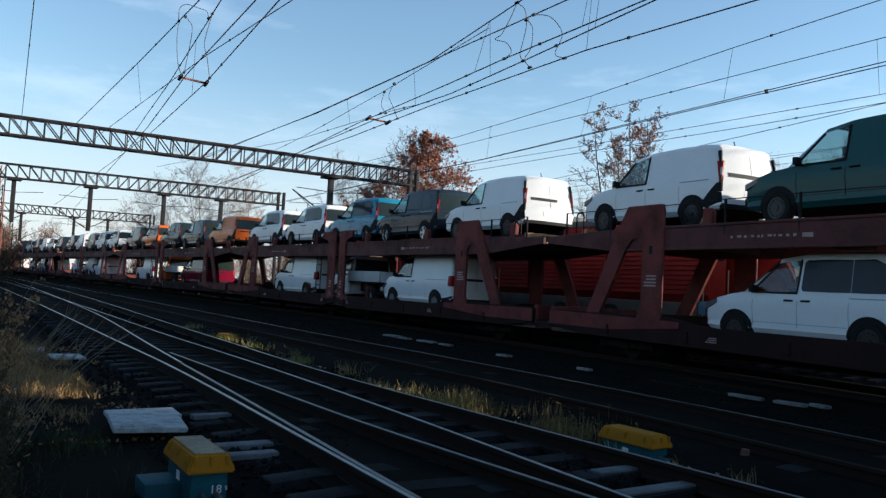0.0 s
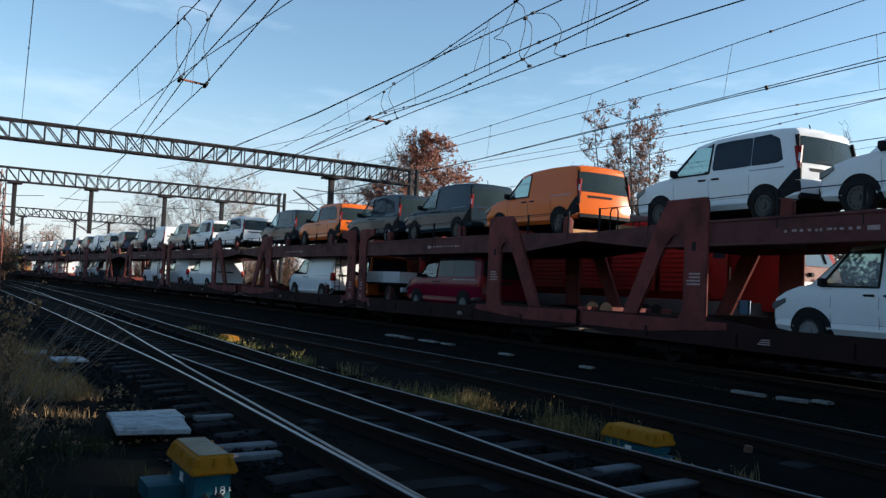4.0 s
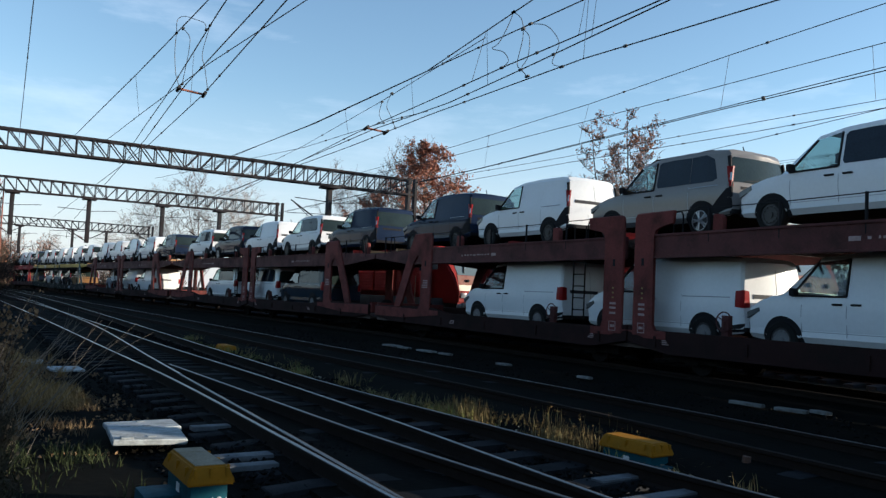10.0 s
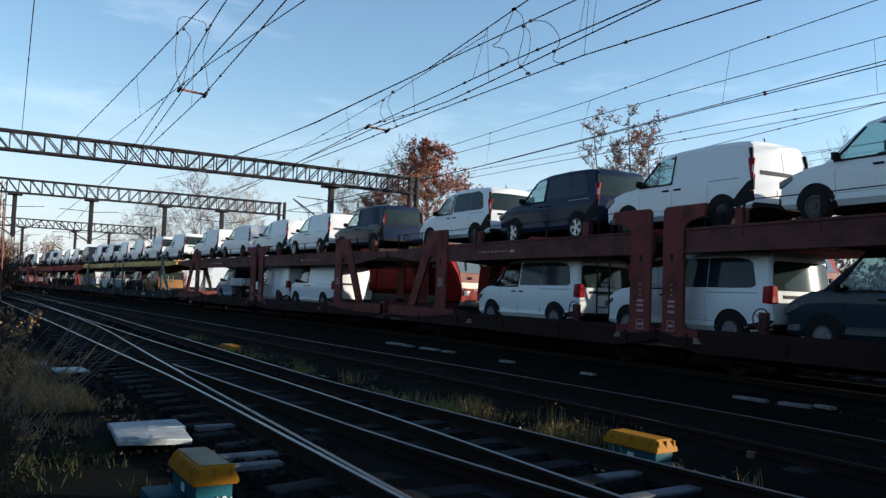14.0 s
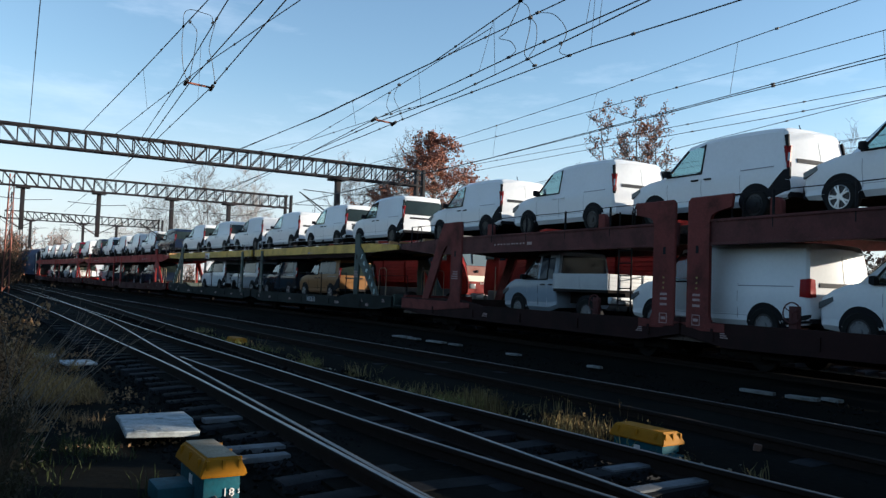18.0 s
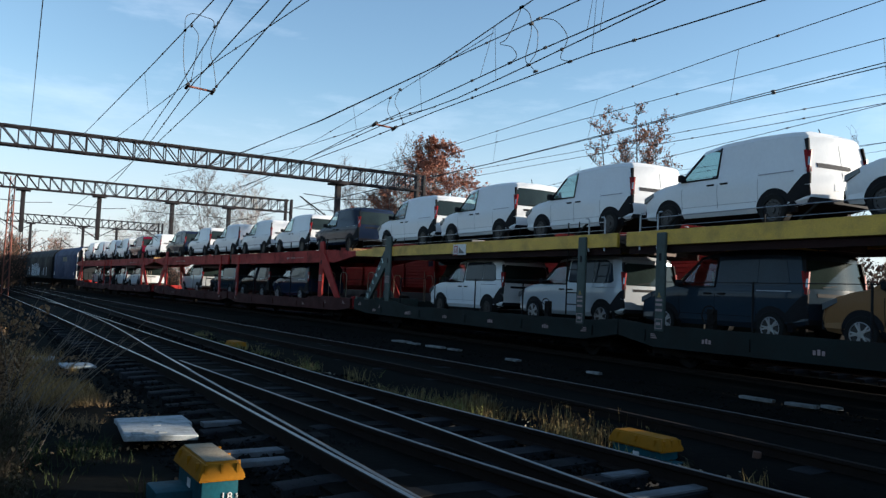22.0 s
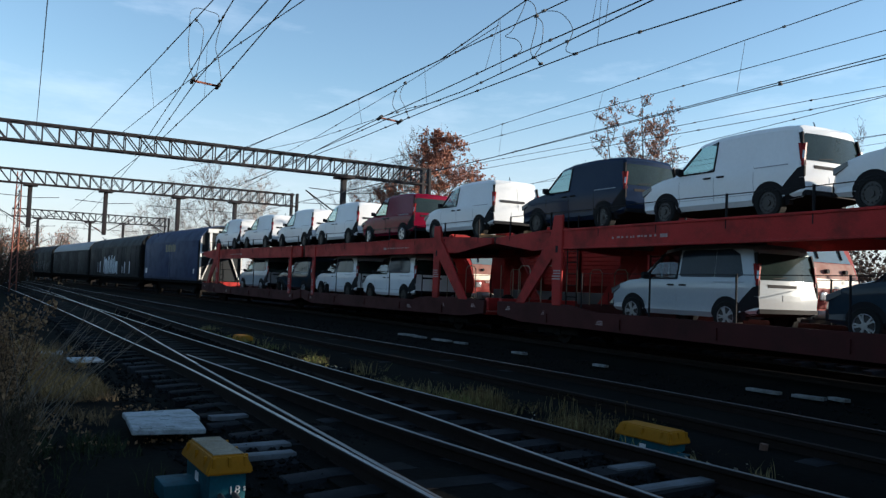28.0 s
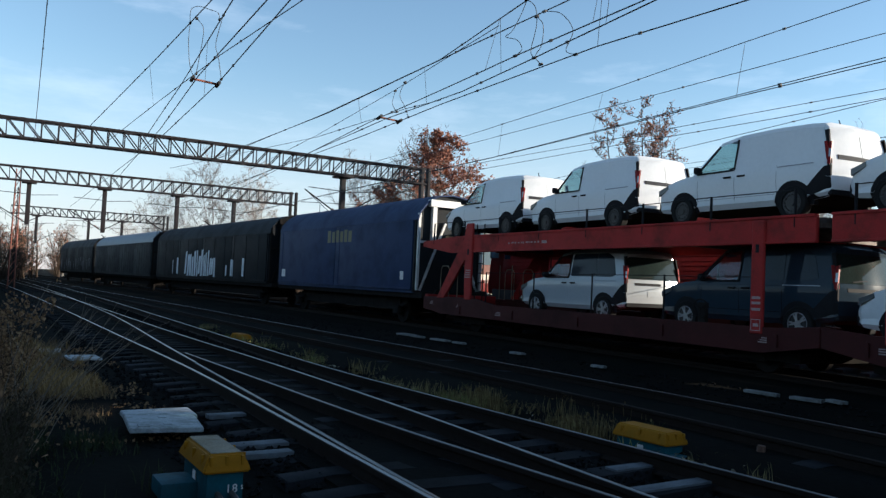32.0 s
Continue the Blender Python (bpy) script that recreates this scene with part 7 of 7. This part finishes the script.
def tree(name, words, h, seed, trunk_mat, leaf_mat=None, leaves=0, leaf_size=0.2, trunks=1, spread=0.5, first=0.25, twigs=5, gone=0.0, lift=0.10, taper=0.75, girth=1.0, fan=0.36, limbs=2.2):
    """Tapered trunk, limbs, boughs and twigs, with leaves on the twigs."""
    rng = random.Random(seed)
    th = group_of(name, words, "tree", "trees")
    wood, tips = Soup(), []
    for tr in range(trunks):
        rest = fan if trunks > 1 else 0.08
        lean = Vector((rng.uniform(-rest, rest), rng.uniform(-rest, rest), 1))
        hh = h * rng.uniform(0.8, 1.0) if tr else h
        stem = wander(Vector((tr * 0.3, tr * 0.2, -0.3)), lean, hh, 12, rng, 0.07, 0.05)
        wood.limb(stem, 0.020 * h * girth, 0.0022 * h * girth, 7)
        for k in range(int(11 * (1 - first) * limbs)):
            f = first + (1 - first) * (k + rng.random()) / (11 * (1 - first) * limbs)
            i = min(int(f * 12), 11)
            p = stem[i].lerp(stem[i + 1], f * 12 - i)
            a = k * 2.4 + rng.uniform(-0.5, 0.5)
            ln = h * spread * (1.05 - f * taper) * rng.uniform(0.55, 1.0)
            limb = wander(p, Vector((math.cos(a), math.sin(a), rng.uniform(0.25, 0.8))), ln, 7, rng, 0.20, lift)
            wood.limb(limb, 0.0070 * h * girth * (1.15 - f), 0.0010 * h, 5)
            for j in range(twigs):
                g = rng.uniform(0.3, 1.0)
                q = limb[min(int(g * 7), 7)]
                b2 = wander(q, Vector((rng.uniform(-1, 1), rng.uniform(-1, 1), rng.uniform(-0.1, 1.0))), ln * rng.uniform(0.25, 0.5), 4, rng, 0.3, lift)
                wood.limb(b2, 0.0016 * h, 0.0006 * h, 3)
                for m in range(3):
                    q2 = b2[rng.randint(1, 4)]
                    b3 = wander(q2, Vector((rng.uniform(-1, 1), rng.uniform(-1, 1), rng.uniform(-0.2, 0.9))), ln * rng.uniform(0.10, 0.25), 2, rng, 0.3, lift)
                    wood.limb(b3, 0.0010 * h, 0.0005 * h, 3)
                    tips += b3[1:] + b2[2:]
    wood.make("trunk", trunk_mat, th)
    if leaves:
        crown = Soup()
        for k in range(leaves):
            p = rng.choice(tips)
            if gone and noise.noise(p * 0.35) < gone - 0.5:
                continue
            crown.leaf(p + Vector((rng.gauss(0, 0.12), rng.gauss(0, 0.12), rng.gauss(0, 0.12))) * leaf_size * 4, leaf_size * rng.uniform(0.6, 1.2), rng)
        crown.make("crown", leaf_mat, th)
    return th


oak = tree("oak_tree", "young oak with rust-brown autumn leaves behind the tracks", 15.2, 3, BARK, OAK_LEAF, 22000, 0.19, 1, 0.80, 0.20, 8, lift=0.0, taper=0.93, limbs=4.6)
oak.matrix_basis = pose(-60.6, 34.2, -0.3)
copy_thing(oak, pose(-65.8, 30.4, -0.4, 0, 0, 130) @ Matrix.Diagonal((0.62, 0.62, 0.70, 1))).scale = (0.6, 0.6, 0.72)
thin = tree("young_tree", "slender tree with sparse faded brown leaves", 12.9, 8, BARK, PALE_LEAF, 9500, 0.110, 5, 0.29, 0.25, 8, taper=0.70, girth=0.4, fan=0.19, limbs=2.4)
thin.matrix_basis = pose(-32.4, 30.6, -0.3, 0, 0, 60)
bare = tree("bare_tree", "tall leafless tree with fine pale twigs", 17.0, 12, BARE_TWIG, None, 0, 0.2, 3, 0.40, 0.2, 11, taper=0.5, girth=0.42)
bare.matrix_basis = pose(-107.3, 24.5, -0.3)
bush = tree("bare_bush", "leafless brown bush in the lineside scrub", 5.0, 21, TWIG, PALE_LEAF, 500, 0.12, 5, 0.5, 0.1, 5)
bush.matrix_basis = pose(-40.0, 33.0, -0.3)
rng = random.Random(4)
for x, y, r, s in ((-105.0, 30.5, 60, 0.92), (-112, 19.0, 200, 0.8), (-26.5, 37.0, 20, 0.5), (-66.5, 28.3, 310, 0.72), (-65.5, 32.5, 200, 0.86), (-46.0, 40.0, 15, 0.55),
                   (-150, 30, 100, 0.8), (-165, 22, 20, 0.7), (-180, 12, 250, 0.6)):
    copy_thing(bare, pose(x, y, -0.3, 0, 0, r)).scale = (s, s, s)
for x, y, r, s in ((-20.3, 30.6, 75, 0.47), (-18.6, 31.5, 210, 0.42)):
    copy_thing(bare, pose(x, y, -0.3, 0, 0, r)).scale = (s * 0.55, s * 0.55, s)
for k in range(44):
    x = -165 + k * 3.9 + rng.uniform(-1.5, 1.5)
    y = 27 + rng.uniform(0, 9) + max(0, -x - 60) * 0.02 - (10 if x < -110 else 0)
    s = rng.uniform(0.5, 1.1) * (1.35 if x < -60 else 0.85)
    copy_thing(bush, pose(x, y, -0.3, 0, 0, rng.uniform(0, 360))).scale = (s, s, s * rng.uniform(0.8, 1.1))

for k in range(16):
    s = rng.uniform(0.6, 0.95)
    copy_thing(bush, pose(-17 + k * 2.2 + rng.uniform(-0.8, 0.8), 25.5 + rng.uniform(0, 3.5), -0.3, 0, 0, rng.uniform(0, 360))).scale = (s, s, s * 0.8)
for x, y, s in ((-58, -1.6, 0.8), (-53, -2.2, 0.75), (-64, -2.6, 1.0), (-70, -1.0, 1.1), (-76, -2.0, 1.2), (-84, 0.2, 1.2), (-48, -2.6, 0.7), (-90, -0.5, 1.4), (-98, 2.2, 1.3), (-108, 3.0, 1.5), (-125, 5, 1.7), (-140, 8, 1.9)):
    copy_thing(bush, pose(x, y, -0.3, 0, 0, rng.uniform(0, 360))).scale = (s, s, s)
bramble = Soup()
for k in range(9000):
    x = rng.uniform(-75, 24)
    y = 25.0 + abs(rng.gauss(0, 1.8)) + max(0, -x - 40) * 0.05
    top = 1.5 + 1.1 * noise.noise((x * 0.25, y * 0.2, 4.0))
    bramble.leaf(Vector((x, y, -0.3 + rng.random() ** 1.3 * top)), rng.uniform(0.14, 0.34), rng, 0.2)
tagged(bramble.make("bramble_thicket", BRAMBLE), "low brown bramble thicket behind the tracks", "bushes", kind="stuff")

# tall brown hedge beyond the standing locomotives
hedge, rng2 = Soup(), random.Random(31)
for k in range(1900):
    x, y = rng2.uniform(-23.0, -4.0), 26.4 + rng2.gauss(0, 0.6)
    pts = wander(Vector((x, y, -0.3)), Vector((rng2.uniform(-0.2, 0.2), rng2.uniform(-0.2, 0.2), 1)), rng2.uniform(2.2, 3.5), 5, rng2, 0.12)
    hedge.limb(pts, 0.016, 0.005, 3)
    for m in range(12):
        p = pts[rng2.randint(1, 5)]
        hedge.leaf(p + Vector((rng2.gauss(0, 0.12), rng2.gauss(0, 0.12), rng2.gauss(0, 0.15))), rng2.uniform(0.09, 0.20), rng2, 0.3)
tagged(hedge.make("brown_hedge", HEDGE_BROWN), "tall brown winter hedge behind the tracks", "hedge", kind="stuff")

# weeds between the tracks
strip, green = Soup(), Soup()
for k in range(15000):
    x = -4.6 - 20 * rng.random() ** 1.15
    y = float(np.interp(x, [p[0] for p in E_LINE], [p[1] for p in E_LINE])) + 0.28 + abs(rng.gauss(0, 0.42))
    if noise.noise((x * 0.9, y * 1.6, 5.0)) + 0.5 * noise.noise((x * 2.6, y * 3.0, 2.0)) < -0.05 or 5.75 < y < 6.3 and -6.6 < x < -5.7:
        continue
    h = rng.uniform(0.03, 0.23) * (1.2 if noise.noise((x * 0.9, y, 1.0)) > 0.15 else 0.55)
    (green if noise.noise((x * 0.5, y * 0.5, 9.0)) + rng.uniform(-0.3, 0.3) > 0.05 else strip).blade(
        Vector((x, y, ground_z(x, y) - 0.01)), h, rng.uniform(0.02, 0.22), rng.uniform(0.003, 0.007), rng.uniform(0, 6.28))
brush = Soup()
for k in range(3400):
    x, y = rng.uniform(-10.4, -6.62), 5.55 + abs(rng.gauss(0, 0.45))
    lush = noise.noise((x * 1.1, y * 1.3, 21.0)) + 0.35 * (x + 8.4) / 2
    if lush < -0.12:
        continue
    h = rng.uniform(0.06, 0.25) * (1.3 if lush > 0.15 else 0.8)
    (brush if rng.random() < 0.6 else strip).blade(Vector((x, y, ground_z(x, y) - 0.01)), h, rng.uniform(0.01, 0.09), rng.uniform(0.003, 0.006), rng.uniform(0, 6.28))
    if k % 3 == 0:
        brush.leaf(Vector((x, y, ground_z(x, y) + h * rng.uniform(0.4, 1.0))), rng.uniform(0.02, 0.05), rng, 0.1)
tagged(brush.make("dead_weeds", RUST_WEED), "dense reddish-brown dead weeds beside the point machine", "weeds", kind="stuff")
tagged(strip.make("dry_grass", DRY), "dry straw-coloured weeds between the tracks", "grass", kind="stuff")
tagged(green.make("grass", GREEN_BLADE), "tufts of dull green grass between the tracks", "grass", kind="stuff")

chips = Soup()
for k in range(900):
    x = -5.0 - 14 * rng.random()
    y = float(np.interp(x, [p[0] for p in E_LINE], [p[1] for p in E_LINE])) + 0.35 + abs(rng.gauss(0, 0.4))
    if noise.noise((x * 0.8, y * 1.2, 15.0)) > 0.0:
        chips.leaf(Vector((x, y, ground_z(x, y) + 0.03)), rng.uniform(0.03, 0.075), rng, 0.0)
tagged(chips.make("pale_litter", CHIP), "pale dead leaves and bits among the weeds", "leaves", kind="stuff")
# short boards added where pale sleeper ends show beside the rails
BOARD = None
for x, y, r, s in ((-7.22, 2.20, 4, 1.0), (-6.82, 2.12, 3, 1.0), (-8.82, 2.30, 5, 0.8), (-4.72, 4.85, 4, 1.6), (-5.35, 5.0, 5, 1.0)):
    if BOARD is None:
        BOARD = tagged(part("board", box(B(), -0.09, 0.09, -0.26, 0.26, 0.0, 0.05, 0.01), PALE_BOARD), "short pale board standing in for a sleeper end beside the rail", "board", "pale boards")
        BOARD.matrix_basis = pose(x, y, -0.16, 0, 0, r)
    else:
        copy_thing(BOARD, pose(x, y, -0.16, 0, 0, r)).scale = (0.8, s, 1.0)

# withered verge beside the near track
verge, turf = Soup(), Soup()
for k in range(30000):
    x = -4.0 - 16 * rng.random() ** 1.2
    y = rng.uniform(-1.6 + 0.5 * noise.noise((x * 0.7, 8.0, 1.0)), 1.25 + 0.35 * noise.noise((x * 0.4, 1.0, 2.0)))
    if x > -5.4 + rng.gauss(0.3, 0.45) + 0.5 * noise.noise((y * 1.4, 5.0, 2.0)):
        continue
    if -9.7 < x < -7.7 and y > 1.15 or y > 0.55 and noise.noise((x * 1.3, y * 1.6, 33.0)) < 0.02 or y > 0.2 and x > -7.6 and rng.random() < 0.8:
        continue
    h = rng.uniform(0.03, 0.17) * (2.2 if y < 0.25 else 1.0)
    # near blades take the shade-dark turf, farther ones the withered tone
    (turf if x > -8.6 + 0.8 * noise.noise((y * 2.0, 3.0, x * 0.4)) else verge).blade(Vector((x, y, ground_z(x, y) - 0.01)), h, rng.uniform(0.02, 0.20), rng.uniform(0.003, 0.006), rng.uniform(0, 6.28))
tagged(turf.make("shade_dark_grass", SHADE_TURF), "green grass on the near verge, coloured dark for its shade", "grass", kind="stuff")
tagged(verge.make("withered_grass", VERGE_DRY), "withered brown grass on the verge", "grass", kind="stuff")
scrub = Soup()
for k in range(1100):
    x, y = rng.uniform(-9.0, -4.6), rng.uniform(-0.9, 0.45)
    y = min(y, -0.02 - 0.045 * x - 0.10)
    p = Vector((x, y, ground_z(x, y)))
    pts = wander(p, Vector((rng.uniform(-0.5, 0.5), rng.uniform(-0.5, 0.5), 1)), rng.uniform(0.15, 0.45), 4, rng, 0.22)
    scrub.limb(pts, 0.0035, 0.0015, 3)
    for m in range(4):
        scrub.leaf(pts[rng.randint(1, 4)] + Vector((rng.gauss(0, 0.03), rng.gauss(0, 0.03), rng.gauss(0, 0.03))), rng.uniform(0.02, 0.05), rng, 0.3)
    for m in range(3):
        scrub.limb(wander(pts[rng.randint(2, 4)], Vector((rng.uniform(-1, 1), rng.uniform(-1, 1), 0.8)), rng.uniform(0.06, 0.2), 2, rng, 0.2), 0.002, 0.001, 3)
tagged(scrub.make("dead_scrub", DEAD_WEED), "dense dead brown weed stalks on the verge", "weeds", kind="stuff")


def shrub(x, y, h, seed, n_stem, n_leaf):
    rng = random.Random(seed)
    th = group_of("dry_shrub", "shrub with withered brown leaves on thin bare stems", "shrub", "lineside shrubs")
    stems, lv = Soup(), Soup()
    tips = []
    for k in range(n_stem):
        a = rng.uniform(0, 6.28)
        pts = wander(Vector((rng.gauss(0, 0.08), rng.gauss(0, 0.08), 0)), Vector((math.cos(a) * 0.35, math.sin(a) * 0.35, 1)), h * rng.uniform(0.6, 1.05), 7, rng, 0.13)
        stems.limb(pts, 0.006, 0.002, 4)
        for m in range(4):
            b2 = wander(pts[rng.randint(2, 6)], Vector((rng.uniform(-1, 1), rng.uniform(-1, 1), rng.uniform(0.1, 0.9))), rng.uniform(0.1, 0.35), 3, rng, 0.2)
            stems.limb(b2, 0.003, 0.001, 3)
            tips += b2[1:]
        tips += pts[3:]
    clumps = [rng.choice(tips) for k in range(max(3, n_leaf // 26))]
    for k in range(n_leaf):
        spread = 0.06 if k % 5 else 0.01
        lv.leaf((rng.choice(clumps) if k % 5 else rng.choice(tips)) + Vector((rng.gauss(0, spread), rng.gauss(0, spread), rng.gauss(0, spread))), rng.uniform(0.035, 0.072), rng, 0.6)
    stems.make("branchwork", TWIG, th)
    lv.make("foliage", DRY_LEAF, th)
    th.matrix_basis = pose(x, y, ground_z(x, y) - 0.02)
    return th


shrub(-12.7, 0.20, 1.70, 5, 16, 860)
shrub(-11.6, 0.16, 1.10, 6, 16, 860)
shrub(-14.2, 0.34, 1.50, 7, 12, 260)
shrub(-10.4, 0.08, 0.90, 15, 14, 480)
shrub(-8.9, -0.05, 0.70, 16, 10, 40)
shrub(-7.3, 0.05, 0.80, 9, 10, 20)
shrub(-6.3, 0.10, 0.60, 10, 10, 20)
stalk = Soup()
for k in range(15):
    x, y = rng.uniform(-11.5, -8.0), rng.uniform(0.05, 0.5)
    a = rng.uniform(-0.9, 1.1)
    pts = [Vector((x, y, ground_z(x, y)))]
    d = Vector((math.cos(a) * 0.2, math.sin(a) * 0.35, 1.0))
    ln = rng.uniform(0.9, 1.7)
    for m in range(8):
        d = (d + Vector((0.02, 0.05 * math.sin(a) + 0.03, -0.055))).normalized()
        pts.append(pts[-1] + d * ln / 8)
    stalk.limb(pts, 0.0038, 0.0016, 4)
for k in range(13):
    x, y = rng.uniform(-10.4, -7.4), rng.uniform(0.10, 0.42)
    side = rng.uniform(0.15, 1.0)
    d = Vector((0.5 * side, 0.87 * side, 1.0)).normalized()
    pts = [Vector((x, y, ground_z(x, y) + 0.1))]
    ln = rng.uniform(1.0, 1.75)
    for m in range(8):
        d = (d + Vector((rng.uniform(-0.03, 0.04), rng.uniform(-0.02, 0.05), rng.uniform(-0.05, 0.02)))).normalized()
        pts.append(pts[-1] + d * ln / 8)
    stalk.limb(pts, 0.0036, 0.0014, 4)
    for m in range(2):
        stalk.limb(wander(pts[rng.randint(4, 7)], d + Vector((rng.uniform(-0.5, 0.5), rng.uniform(-0.5, 0.5), 0.3)), rng.uniform(0.12, 0.3), 2, rng, 0.1), 0.0022, 0.001, 3)
tagged(stalk.make("reed_stalks", PALE_STEM), "long thin arching dry stalks over the verge", "weeds", kind="stuff")

# fallen leaves and litter
litter = Soup()
for k in range(5600):
    x, y = -8.2 - 10 * rng.random() ** 1.2, rng.uniform(-0.8, 1.9)
    if y > 0.4 and noise.noise((x * 0.9, y * 1.4, 41.0)) < 0.05:
        continue
    litter.leaf(Vector((x, y, ground_z(x, y) + 0.012)), rng.uniform(0.02, 0.055), rng, -0.15)
golden = Soup()
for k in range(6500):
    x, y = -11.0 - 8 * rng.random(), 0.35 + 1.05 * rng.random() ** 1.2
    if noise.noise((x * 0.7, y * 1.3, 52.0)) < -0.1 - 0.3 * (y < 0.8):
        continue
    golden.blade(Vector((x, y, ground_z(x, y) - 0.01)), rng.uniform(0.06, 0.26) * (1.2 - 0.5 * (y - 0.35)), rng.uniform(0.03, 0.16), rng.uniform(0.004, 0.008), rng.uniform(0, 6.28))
tagged(golden.make("sunlit_grass", SUNLIT_GRASS), "tufts of dry grass on the verge, coloured golden for a sunlit patch", "grass", kind="stuff")
tagged(litter.make("fallen_leaves", DRY_LEAF), "fallen brown leaves on dark soil", "leaves", kind="stuff")


# ---- masts at the far left ----
def mast(x, y, h, mat, words, w=0.42):
    th = group_of("lattice_mast", words, "mast", "lattice masts")
    for sx in (-1, 1):
        for sy in (-1, 1):
            q = B()
            bar(q, (sx * w / 2, sy * w / 2, -0.3), (sx * w / 3, sy * w / 3, h), 0.06)
            part("leg", q, mat, th)
    q = B()
    n = int(h / 0.6)
    for k in range(n):
        za, zb = k * h / n, (k + 1) * h / n
        r = w / 2 - (w / 6) * k / n
        for sx in (-1, 1):
            bar(q, (sx * r, -r, za), (sx * r, r, zb), 0.035)
            bar(q, (-r, sx * r, zb), (r, sx * r, za), 0.035)
    part("bracing", q, mat, th)
    th.matrix_basis = pose(x, y, 0)
    return th


mast(-63.0, 0.95, 8.2, MAST_RED, "rusty red lattice mast carrying the overhead line")
mast(-82.0, 1.15, 8.6, GANTRY, "grey lattice mast far along the line")
mast(-118.0, 3.2, 9.0, GANTRY, "grey lattice mast far along the line")

# unseen thicket added behind the camera to block low skylight and close the place
q = B()
nx, nz = 200, 7
g = [[q.verts.new((-345 + i * 2.0, -6.0 - 1.3 * k / nz + 1.2 * noise.noise((i * 0.4, k * 0.5, 2.0)) - 0.02 * abs(-10 - (-345 + i * 2.0)), -0.4 + k * 0.64 + (0.9 * noise.noise((i * 0.6, 4.0, 1.0)) if k == nz else 0))) for k in range(nz + 1)] for i in range(nx)]
gb = [[q.verts.new((v.co.x, v.co.y - 4.0 - noise.noise((v.co.x * 0.2, v.co.z, 8.0)), v.co.z)) for v in row] for row in g]
for i in range(nx - 1):
    for k in range(nz):
        q.faces.new((g[i][k], g[i + 1][k], g[i + 1][k + 1], g[i][k + 1]))
        q.faces.new((gb[i][k], gb[i][k + 1], gb[i + 1][k + 1], gb[i + 1][k]))
    q.faces.new((g[i][nz], g[i + 1][nz], gb[i + 1][nz], gb[i][nz]))
SKY_BLOCKER = material("sky_blocking_thicket", (0.022, 0.022, 0.015), 0.95, 0, 0.4, 2, 12, 0.8, spec=0.05)
tagged(part("thicket", q, SKY_BLOCKER), "unseen dark thicket added behind the camera to block skylight", "hedge", kind="structure")

motions()
